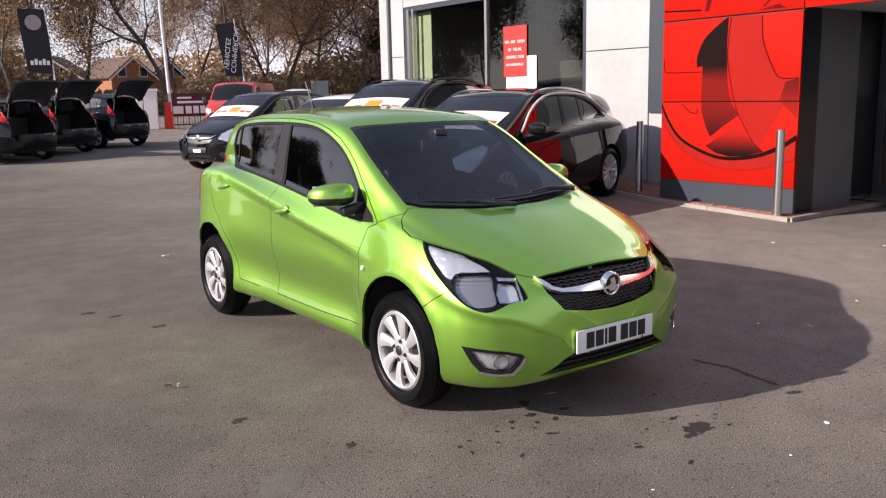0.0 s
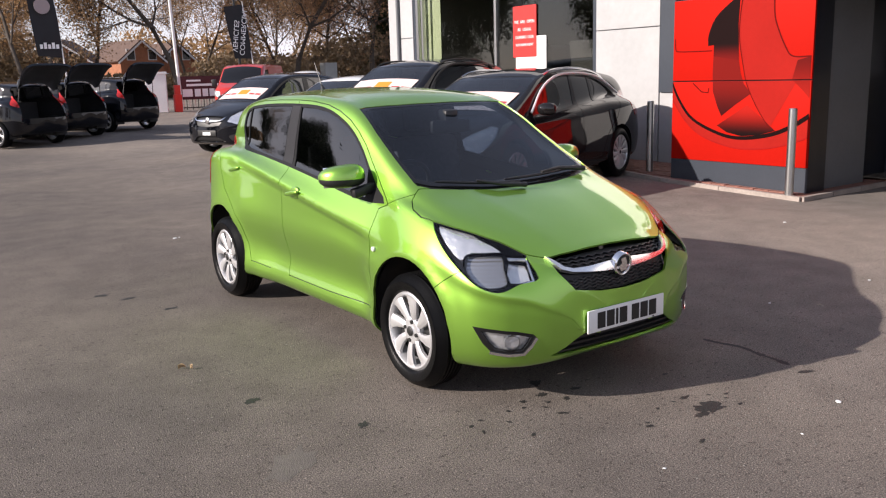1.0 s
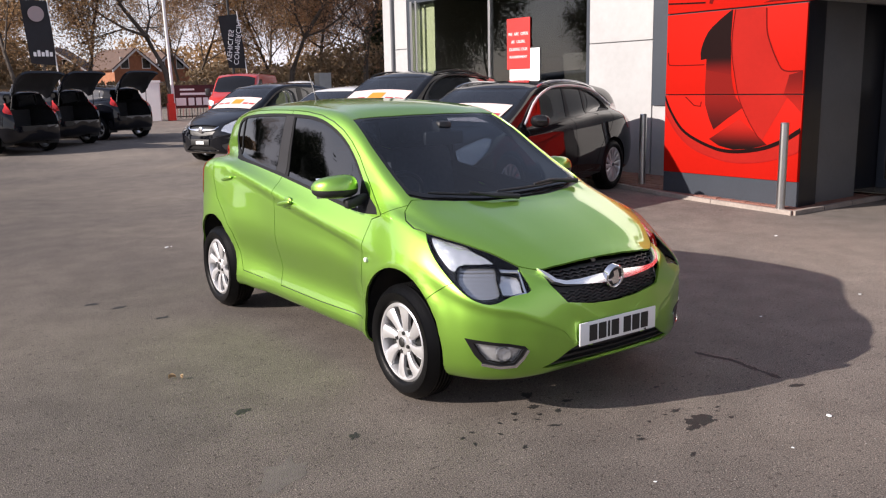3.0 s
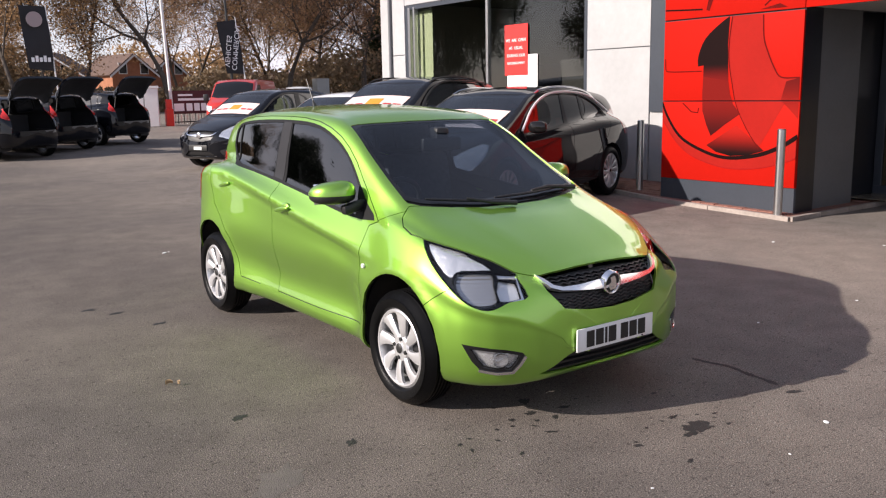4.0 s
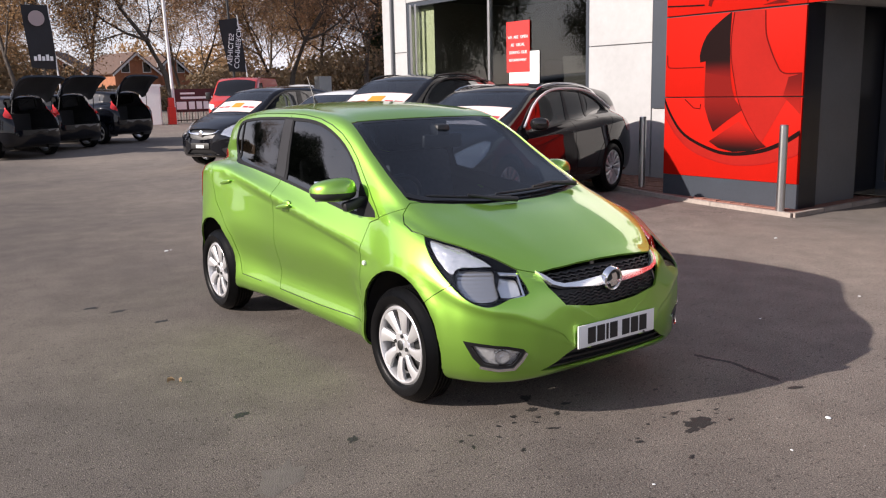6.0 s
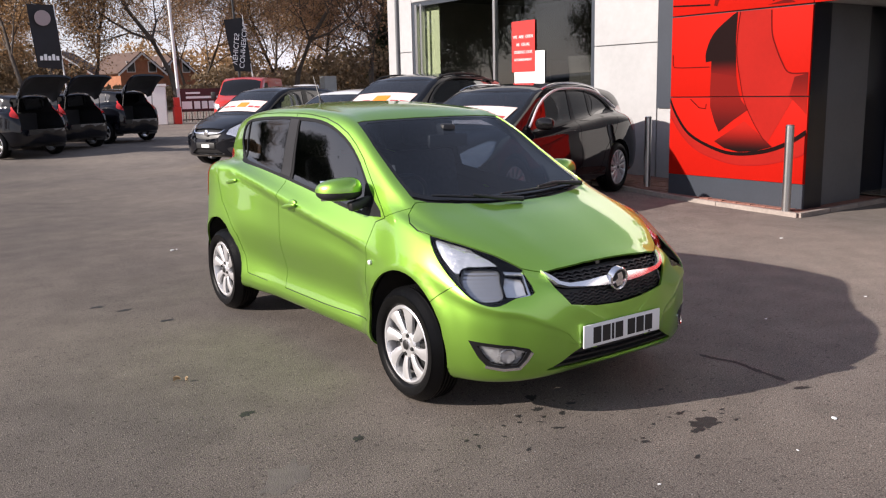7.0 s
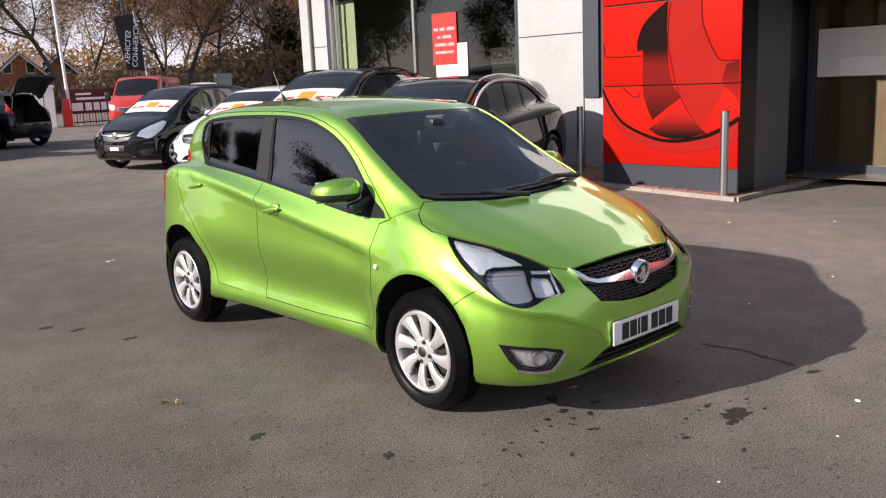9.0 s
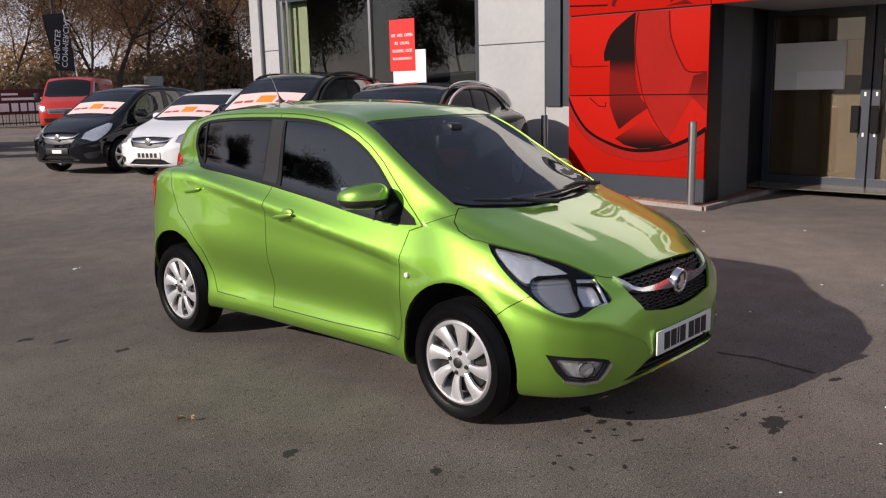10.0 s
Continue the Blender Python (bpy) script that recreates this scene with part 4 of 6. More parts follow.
# brick pavement with its kerb
KERB = [(5.90, .84), (5.98, 2.0), (6.08, 3.0), (6.27, 3.9), (6.6, 7.5), (6.75, 11.9)]
bm = bmesh.new()
add_prism(bm, KERB + [(7.4, 11.9), (7.43, 4.3), (DX, 1.2), (DX, .84)], 2, 0.0, .045)
for v in bm.verts:
    v.co.z += ground_z(v.co.y, v.co.x)
pave = structure("pavement", bm, M_BRICK, "raised red brick pavement with a pale kerb", "pavement")
bm = bmesh.new()
for a, b in zip([(DX, .84)] + KERB, KERB):
    d = (Vector(b) - Vector(a))
    n = Vector((-d.y, d.x)).normalized() * .03
    L = d.length
    cnt = max(1, int(L / .6))
    for k in range(cnt):
        p, q = Vector(a) + d * (k / cnt + .004), Vector(a) + d * ((k + 1) / cnt - .004)
        add_prism(bm, [tuple(p + n), tuple(p - n), tuple(q - n), tuple(q + n)], 2, 0.0, .052)
for v in bm.verts:
    v.co.z += ground_z(v.co.y, v.co.x)
link_mesh("kerb_stone", bm, M_KERB, pave, "pale concrete kerb edging")
rb = random.Random(5)
brick_me = []
for v in range(4):
    bm = bmesh.new()
    add_box(bm, -.05, .05, -.1, .1, 0, .022 + .002 * v, .004)
    me = bpy.data.meshes.new("brick")
    bm.to_mesh(me)
    bm.free()
    me.materials.append(M_BRICK)
    brick_me.append(me)
edge = pchip([(y, x) for x, y in KERB])
for i in range(24):
    for j in range(24):
        x, y = 5.99 + i * .106, .95 + j * .206 + .103 * (i % 2)
        if x < edge(y) + .09 or x > DX - .08 or y > 4.9 or (x > PX - .04 and .88 < y < 3.1 and not (x > 7.7 and y < 1.1)) and not (y < .92):
            continue
        o = new("brick", rb.choice(brick_me))
        o.parent = pave
        o.matrix_basis = pose(x, y, .036 + ground_z(y, x), rb.uniform(-.6, .6), rb.uniform(-.6, .6), rb.uniform(-.8, .8))

# bollards
for x, y in ((5.95, 1.03), (6.45, 3.55)):
    bm = bmesh.new()
    g = ground_z(y, x) + .035
    add_tube(bm, [(x, y, -.02), (x, y, 1.0 + g), (x, y, 1.01 + g)], [.048, .048, .040], 24)
    bo = tagged(link_mesh("bollard", bm, M_STEEL, None, "", True), "brushed steel bollard standing at the kerb", "bollard", "bollards before the entrance")
    bm = bmesh.new()
    add_tube(bm, [(x, y, g), (x, y, g + .016)], [.056, .054], 20)
    link_mesh("base_ring", bm, M_STEEL, bo, "steel base ring", True)


# the green city car: nose towards -y, wheels on z = 0
DLO = [(-.905, .893), (-.60, .893), (-.2, .946), (.25, 1.0), (.7, 1.042), (1.0, 1.062), (1.13, 1.085), (1.2, 1.125), (1.235, 1.2), (1.235, 1.275), (1.2, 1.328), (1.08, 1.358), (.8, 1.378), (.5, 1.386), (.25, 1.386), (.05, 1.38),
       (-.12, 1.36), (-.25, 1.327), (-.37, 1.28), (-.48, 1.222), (-.58, 1.15), (-.68, 1.06), (-.80, .965)]
GLASS_F = [(-.70, .905), (-.45, .93), (-.2, .962), (.2, 1.01), (.225, 1.366), (.05, 1.362), (-.12, 1.343), (-.25, 1.309), (-.37, 1.262), (-.48, 1.204), (-.57, 1.136), (-.67, 1.045)]
GLASS_R = [(.385, 1.03), (.7, 1.058), (1.0, 1.08), (1.085, 1.095), (1.09, 1.342), (.8, 1.362), (.5, 1.37), (.365, 1.37)]
GLASS_Q = [(1.105, 1.105), (1.165, 1.132), (1.21, 1.205), (1.21, 1.272), (1.18, 1.315), (1.11, 1.338)]
PILLAR = [(.235, 1.018), (.37, 1.032), (.352, 1.374), (.238, 1.370)]
DOOR_F = [(-.815, .325), (-.845, .40), (-.85, .6), (-.838, .75), (-.865, .865), (-.945, .893), (-.82, .985), (-.70, 1.083), (-.6, 1.172), (-.49, 1.247), (-.38, 1.304), (-.25, 1.35), (-.1, 1.383), (.1, 1.402), (.285, 1.408), (.285, 1.2), (.265, 1.0), (.25, .8), (.24, .5), (.25, .36), (.24, .318), (-.3, .315)]
DOOR_R = [(.285, 1.408), (.6, 1.406), (.9, 1.396), (1.1, 1.378), (1.25, 1.345), (1.28, 1.25), (1.255, 1.13), (1.21, .95), (1.13, .80), (1.0, .70), (.88, .59), (.80, .43), (.765, .335), (.5, .322), (.24, .318), (.25, .36), (.24, .5), (.25, .8), (.265, 1.0), (.285, 1.2)]
HOOD = [(0, -1.868), (.2, -1.855), (.39, -1.79), (.455, -1.735), (.56, -1.58), (.64, -1.44), (.688, -1.34), (.703, -1.25), (.695, -1.17), (.66, -1.11), (.60, -1.085), (.4, -1.165), (.2, -1.2), (0, -1.21)]
SCREEN = [(0, -1.19), (.2, -1.178), (.4, -1.14), (.53, -1.08), (.595, -1.03), (.575, -.85), (.548, -.6), (.51, -.37), (.45, -.345), (.25, -.375), (0, -.39)]
SCREEN_IN = [(0, -1.15), (.2, -1.14), (.4, -1.10), (.51, -1.05), (.565, -1.01), (.55, -.85), (.526, -.6), (.488, -.40), (.44, -.375), (.25, -.40), (0, -.415)]
COWL = [(0, -1.215), (.2, -1.205), (.4, -1.17), (.545, -1.105), (.592, -1.062), (.595, -1.03), (.53, -1.08), (.4, -1.14), (.2, -1.178), (0, -1.19)]
GRILLE = [(-.39, .700), (-.3, .712), (-.15, .722), (0, .725), (.15, .722), (.3, .712), (.39, .700), (.372, .64), (.305, .556), (.15, .53), (0, .523), (-.15, .53), (-.305, .556), (-.372, .64)]
LOWER = [(-.43, .258), (-.36, .29), (-.29, .335), (-.25, .35), (.25, .35), (.29, .335), (.36, .29), (.43, .258), (.2, .243), (0, .238), (-.2, .243)]
HEADLAMP = [(-.33, .850), (-.38, .866), (-.50, .835), (-.62, .79), (-.70, .75), (-.76, .724), (-.785, .69), (-.825, .625), (-.78, .61), (-.735, .604), (-.69, .585), (-.64, .573), (-.58, .585), (-.52, .615), (-.455, .667), (-.40, .72), (-.355, .78)]
FOG = [(-.52, .414), (-.62, .404), (-.72, .392), (-.795, .374), (-.812, .355), (-.785, .315), (-.752, .28), (-.68, .280), (-.605, .293), (-.565, .335)]
FOG_IN = [(-.555, .395), (-.63, .388), (-.72, .377), (-.785, .36), (-.765, .325), (-.742, .298), (-.68, .298), (-.62, .308), (-.59, .34)]
TAIL = [(1.42, 1.09), (1.50, 1.135), (1.66, 1.12), (1.74, .98), (1.74, .80), (1.62, .78), (1.50, .80), (1.435, .92)]


LAMP_A = [(-0.355, 0.837), (-0.405, 0.865), (-0.483, 0.831), (-0.551, 0.792), (-0.655, 0.743), (-0.514, 0.740), (-0.473, 0.711), (-0.447, 0.716), (-0.410, 0.748), (-0.376, 0.790)]
LAMP_B = [(-0.475, 0.703), (-0.494, 0.730), (-0.572, 0.735), (-0.658, 0.735), (-0.668, 0.685), (-0.684, 0.625), (-0.663, 0.602), (-0.598, 0.596), (-0.546, 0.609), (-0.507, 0.641), (-0.478, 0.675)]
LAMP_C = [(-0.692, 0.706), (-0.765, 0.698), (-0.794, 0.622), (-0.741, 0.615), (-0.697, 0.620), (-0.681, 0.664)]
LAMP_EDGE = [(-0.684, 0.711), (-0.768, 0.706), (-0.802, 0.617), (-0.755, 0.607)]
FOG_ROUND = [(-.70 + .036 * math.cos(k * math.tau / 16), .336 + .034 * math.sin(k * math.tau / 16)) for k in range(16)]
FOG_LINE = [(-.60, .292), (-.68, .279), (-.752, .281), (-.786, .317), (-.808, .352)]
BAR = [(-.392, .702), (-.380, .674), (-.352, .648), (-.30, .632), (-.2, .622), (-.1, .614), (0.01, .610), (0.01, .656), (-.1, .652), (-.2, .646), (-.29, .646), (-.335, .658), (-.365, .684)]
SLATS = [[(-.39 + i * .026, z + (.004 if i % 2 else -.004)) for i in range(16)] for z in (.540, .556, .572, .588, .604, .668, .684, .700)]


def mirrored(poly):
    """A half outline about x = 0, from the middle out and back, made whole."""
    return poly + [(-x, y) for x, y in poly[::-1] if x > 1e-6]


def circle(yc, zc, r, n=40):
    return [(yc + r * math.cos(k * math.tau / n), zc + r * math.sin(k * math.tau / n)) for k in range(n)]


def cut_body(spec, n, sub, relief, shapes):
    """Cuts a body into named groups of faces. shapes: (name, outline or outlines, view, faces it may touch, groups it may replace)."""
    bm = shell(spec, n, sub, relief)
    reg = bm.faces.layers.string.new("reg")
    for name, poly, axes, keep, over in shapes:
        for f in cut(bm, poly if isinstance(poly[0], list) else [poly], axes, keep):
            if over is None or f[reg].decode() in over:
                f[reg] = name.encode()
    groups = {}
    for f in bm.faces:
        groups.setdefault(f[reg].decode(), []).append(f)
    return bm, groups


def mid(f):
    return f.calc_center_median()


def flank(f):
    return f.calc_center_median().x < -0.3 and abs(f.normal.x) > 0.12


def upper(f):
    return f.normal.z > 0.15 and f.calc_center_median().z > 0.6


def hero_shapes():
    nearc = lambda f: mid(f).x < -0.2 and mid(f).y < -1.15
    arch = lambda f: mid(f).x < -0.3 and mid(f).z < 0.75
    nose = lambda f: mid(f).y < -1.5 and f.normal.y < -0.05
    front = lambda f: upper(f) and mid(f).y < -1.0
    glassy = lambda f: f.normal.z > 0.15 and mid(f).z > 0.8
    half = lambda p: [(-x, y) for x, y in p] + ([(0.02, p[-1][1]), (0.02, p[0][1])] if p[0][0] == 0 else [])
    doors = ("", "front_door", "rear_door")
    return [
        ("front_door", DOOR_F, SIDE, flank, None), ("rear_door", DOOR_R, SIDE, flank, None),
        ("window_trim", smooth_line(DLO, 2, True), SIDE, flank, None),
        ("glass_0", GLASS_F, SIDE, flank, None), ("glass_1", GLASS_R, SIDE, flank, None), ("glass_2", GLASS_Q, SIDE, flank, None), ("pillar", PILLAR, SIDE, flank, None),
        ("gap", strip(DOOR_F + DOOR_F[:1]) + strip(DOOR_R[:14]) + strip([(-1.60, .66), (-1.50, .60), (-1.44, .55)], .004) + strip([(-.94, .897), (-1.03, .93), (-1.10, .955)], .003), SIDE, flank, doors),
        ("void", circle(-1.205, .330, .340), SIDE, arch, None), ("void", circle(1.190, .333, .345), SIDE, arch, None),
        ("tail_lamp", TAIL, SIDE, lambda f: mid(f).x < -0.25 and mid(f).y > 1.3, None),
        ("bonnet", half(HOOD), TOP, front, ("",)), ("gap", strip([(-x, y) for x, y in HOOD]), TOP, front, ("", "bonnet")),
        ("cowl", [(-x, y) for x, y in COWL], TOP, glassy, ("", "bonnet", "gap")),
        ("screen_border", half(SCREEN), TOP, glassy, ("", "cowl", "bonnet", "gap")), ("windscreen", half(SCREEN_IN), TOP, glassy, ("screen_border",)),
        ("grille", GRILLE, FRONT, nose, None), ("lower_grille", LOWER, FRONT, nose, None),
        ("headlamp", smooth_line(HEADLAMP, 2, True), corner(-1), nearc, ("",)), ("fog_bezel", FOG, corner(-1), nearc, None), ("fog", FOG_IN, corner(-1), nearc, None),
        ("lamp_a", smooth_line(LAMP_A, 2, True), corner(-1), nearc, ("headlamp",)), ("lamp_b", smooth_line(LAMP_B, 2, True), corner(-1), nearc, ("headlamp",)), ("lamp_c", LAMP_C, corner(-1), nearc, ("headlamp",)), ("lamp_edge", strip(LAMP_EDGE, .007), corner(-1), nearc, ("headlamp", "lamp_c")), ("fog_round", FOG_ROUND, corner(-1), nearc, ("fog",)),
        ("fog_chrome", strip(FOG_LINE, .013), corner(-1), nearc, None), ("chrome_bar", BAR, FRONT, nose, None),
        *[("slat_%d" % k, strip(SLATS[k], .0055), FRONT, nose, ("grille",)) for k in range(len(SLATS))],
        *[("blade_%d" % k, strip([(-.42, z), (0, z - .012)], .012), FRONT, nose, ("lower_grille",)) for k, z in enumerate((.268, .30, .332))],
        ("rear_glass", [(-.44, 1.31), (.44, 1.31), (.47, 1.0), (-.47, 1.0)], FRONT, lambda f: mid(f).y > 1.45, None),
    ]


def hero_car():
    car = tagged(new("city_car"), "glossy lime green five-door city car parked on the tarmac", "car")
    bm, groups = cut_body(HATCH, 140, 4, side_relief, hero_shapes())

    def P(key, name, m, label="", offset=0.0, flange=.012, flip=False, side="c"):
        return panel(bm, groups.get(key, []) if isinstance(key, str) else key, name, m, car, label, offset, flange, flip, side)
    under = {f for f in groups[""] if f.normal.z < -.92 and mid(f).z < .35 and abs(mid(f).y) < 1.7}
    P([f for f in groups[""] if f not in under], "body", M_GREEN)
    P("bonnet", "bonnet", M_GREEN, "lime green bonnet")
    P(list(under), "underbody", M_BLACK, "black underbody", 0, 0)
    inner = ("", "bonnet", "front_door", "rear_door", "gap", "window_trim", "screen_border", "cowl")
    P([f for k in inner for f in groups[k] if f not in under and mid(f).z > .3 and mid(f).y > -1.3], "interior_lining", M_TRIM, "dark interior lining", -.02, 0, True)
    P("gap", "shut_line", M_BLACK, "", -.008, 0)
    P("cowl", "cowl_panel", M_BLACK, "black scuttle panel", -.012)
    P("screen_border", "screen_border", M_GLOSSBLACK, "black windscreen border", -.003)
    P("windscreen", "windscreen", M_SCREEN, "clear curved windscreen", -.004, 0).visible_shadow = False
    P("rear_glass", "rear_window", M_CARGLASS, "dark rear window", 0, 0)
    P("lower_grille", "lower_grille", M_BLACK, "black lower air intake", -.03, 0)
    P("grille", "grille_back", M_BLACK, "black grille mesh backing", -.035, 0)
    P("chrome_bar", "grille_bar", M_SATIN, "chrome grille bar", .012, .03)
    for k in range(len(SLATS)):
        P("slat_%d" % k, "grille_slat", M_BLACK, "", -.02, .02)
    for k in range(3):
        P("blade_%d" % k, "intake_slat", M_BLACK, "", -.012, .02)
    for s in "rl":
        P("front_door", "front_door", M_GREEN, "lime green front door", side=s)
        P("rear_door", "rear_door", M_GREEN, "lime green rear door", side=s)
        P("window_trim", "window_trim", M_MATTE, "black window frame trim", -.001, side=s)
        P("pillar", "pillar_trim", M_PILLAR, "charcoal pillar trim", .001, .004, side=s)
        for k, nm in enumerate(("front_side_window", "rear_side_window", "quarter_window")):
            P("glass_%d" % k, nm, M_CARGLASS if k else M_SIDEGLASS if s == "r" else M_LIGHTGLASS, "dark tinted side window" if k else "side window reflecting trees", -.006, 0, side=s).visible_shadow = False
        P("tail_lamp", "tail_lamp", M_REDLENS, "red tail lamp", .004, side=s)
        lamp = groups["headlamp"] + groups["lamp_a"] + groups["lamp_b"] + groups["lamp_c"] + groups["lamp_edge"]
        unit = P(lamp, "headlamp", M_LAMPGREY, "headlamp with a dark housing and chrome reflectors", -.075, -.07, side=s)
        panel(bm, groups["lamp_a"], "indicator_reflector", M_REFLECTOR, unit, "faceted chrome reflector", -.018, .03, False, s)
        panel(bm, groups["lamp_b"], "main_reflector", M_FLUTE_H, unit, "stepped chrome reflector", -.040, -.03, False, s)
        panel(bm, groups["lamp_c"], "side_light_reflector", M_REFLECTOR, unit, "small chrome reflector", -.045, -.02, False, s)
        panel(bm, groups["lamp_edge"], "chrome_edge", M_CHROME, unit, "thin chrome edge", -.010, .02, False, s)
        panel(bm, lamp, "lens", M_LENS, unit, "clear lens", .002, 0, False, s).visible_shadow = False
        unit = P(groups["fog_bezel"], "fog_lamp", M_GLOSSBLACK, "fog lamp in a black bezel with a chrome edge", .002, .03, side=s)
        panel(bm, groups["fog"], "reflector", M_REFLECTOR, unit, "faceted chrome reflector", -.018, -.014, False, s)
        panel(bm, groups["fog_round"], "bowl", M_REFLECTOR, unit, "round chrome bowl", -.012, .02, False, s)
        panel(bm, groups["fog"] + groups["fog_round"], "lens", M_LENS, unit, "clear lens", -.002, 0, False, s).visible_shadow = False
        panel(bm, groups["fog_chrome"], "chrome_edge", M_CHROME, unit, "chrome edge", .006, .01, False, s)
    bm.free()
    return car


hero = hero_car()
HF = {k: pchip(v) for k, v in HATCH.items()}
for sx, y in ((-1, -1.205), (-1, 1.20), (1, -1.205), (1, 1.20)):
    w = make_wheel(hero, R=.290, width=.170, twist=0.18 * sx)
    w.matrix_basis = pose(-.685, y, .290, 17 + 40 * y, 0, 0) if sx < 0 else pose(.685, y, .290, 30, 0, 180)
    bm = bmesh.new()
    rings = [[bm.verts.new((x * sx, y + .346 * math.cos(a), .33 + .346 * math.sin(a))) for a in np.linspace(-.25, math.pi + .25, 26)] for x in (.745, .45)]
    for k in range(25):
        bm.faces.new((rings[0][k], rings[0][k + 1], rings[1][k + 1], rings[1][k]))
    bm.faces.new(rings[1])
    part("arch_liner", bm, M_BLACK, hero, "black wheel arch liner")


def ball(bm, c, r, nu=24, nv=14, p=1.0):
    """A rounded lump: p under 1 makes it boxier."""
    pw = lambda v: math.copysign(abs(v) ** p, v)
    rows = []
    for j in range(nv + 1):
        a = -math.pi / 2 + math.pi * j / nv
        rows.append([bm.verts.new((c[0] + r[0] * pw(math.cos(a)) * pw(math.cos(k * math.tau / nu)), c[1] + r[1] * pw(math.cos(a)) * pw(math.sin(k * math.tau / nu)), c[2] + r[2] * pw(math.sin(a)))) for k in range(nu)])
    for u, v in zip(rows, rows[1:]):
        for k in range(nu):
            bm.faces.new((u[k], u[(k + 1) % nu], v[(k + 1) % nu], v[k]))
    bmesh.ops.remove_doubles(bm, verts=bm.verts[:], dist=1e-5)


# badge, plate, mirrors, handles, wipers, aerial
bm = bmesh.new()
lathe(bm, [(-.004, .0001), (-.004, .044), (-.010, .047), (-.012, .053), (-.006, .058), (.02, .058)], 40)
badge = part("badge", bm, M_CHROME, hero, "round chrome badge")
badge.matrix_basis = pose(0, -1.904, .634, 0, 0, 90) @ pose(0, 0, 0, 0, -8, 0)
bm = bmesh.new()
lathe(bm, [(-.006, .0001), (-.006, .043)], 32)
part("badge_field", bm, M_INK, badge, "dark round field")
bm = bmesh.new()
add_prism(bm, [(-.026, -.03), (.012, -.034), (.03, -.005), (.012, .006), (.022, .03), (-.006, .036), (-.02, .012)], 0, -.011, -.006)
part("badge_shape", bm, M_CHROME, badge, "plain chrome shape", False)
bm = bmesh.new()
add_box(bm, -.26, .26, -1.942, -1.934, .343, .452, .003)
plate = part("number_plate", bm, M_PLATE, hero, "white number plate with plain dark bars")
x = -.2
for k in range(7):
    bm = bmesh.new()
    wd = .05 if k != 2 else .014
    add_box(bm, x, x + wd, -1.9445, -1.9415, .359, .436)
    part("bar", bm, M_INK, plate, "", False)
    x += wd + (.011 if k != 3 else .033)
for sx in (-1, 1):
    bm = bmesh.new()
    ball(bm, (0, 0, 0), (.126, .080, .074), 28, 18, .74)
    for v in bm.verts:
        v.co.y += .03 * (v.co.x / .11) ** 2
        # flat underneath, and lower towards its outer end
        v.co.z = v.co.z * (1 - .20 * sx * v.co.x / .128) if v.co.z > 0 else v.co.z * .62
    tmp = bm.copy()
    bmesh.ops.bisect_plane(bm, geom=bm.verts[:] + bm.edges[:] + bm.faces[:], plane_co=(0, 0, .002), plane_no=(0, 0, 1), clear_inner=True)
    bmesh.ops.bisect_plane(tmp, geom=tmp.verts[:] + tmp.edges[:] + tmp.faces[:], plane_co=(0, 0, .002), plane_no=(0, 0, 1), clear_outer=True)
    for v in tmp.verts:
        v.co.x *= .985
        v.co.y *= .985
    mirror = part("door_mirror", bm, M_GREEN, hero, "lime green door mirror cap")
    mirror.matrix_basis = pose(.806 * sx, -.668, 1.012, 0, 0, -24 if sx < 0 else 24)
    part("lower_shell", tmp, M_BLACK, mirror, "black lower mirror shell")
    bm = bmesh.new()
    add_box(bm, -.07, .07, -.028, .028, -.03, .02, .012)
    arm = part("mirror_arm", bm, M_BLACK, mirror, "black mirror arm")
    arm.matrix_basis = mirror.matrix_basis.inverted() @ pose(.72 * sx, -.735, .955, 0, 12 * sx, 0)
    bm = bmesh.new()
    add_box(bm, -.095, .095, .077, .081, -.055, .055, .002)
    part("mirror_glass", bm, M_CHROME, mirror, "mirror glass")
    # handles
    for y, z, x0 in ((.045, .868, .760), (.985, .945, .735)):
        bm = bmesh.new()
        ball(bm, (0, 0, 0), (.014, .056, .036), 20, 12, .85)
        cup = part("handle_recess", bm, M_GREEN, hero, "")
        cup.matrix_basis = pose((x0 - .012) * sx, y - .01, z, -10, 0, 0)
        bm = bmesh.new()
        ball(bm, (0, 0, 0), (.014, .088, .013), 24, 12, .7)
        part("door_handle", bm, M_GREEN, hero, "lime green door handle").matrix_basis = pose((x0 + .012) * sx, y, z - .003, -10, 0, 0)
    bm = bmesh.new()
    lathe(bm, [(-.005, .0001), (-.004, .009), (-.001, .0125), (.01, .013)], 20)
    part("side_repeater", bm, M_WHITELENS, hero, "small clear side repeater").matrix_basis = pose(.778 * sx, -.90, .664, 0, 0, 0 if sx < 0 else 180)
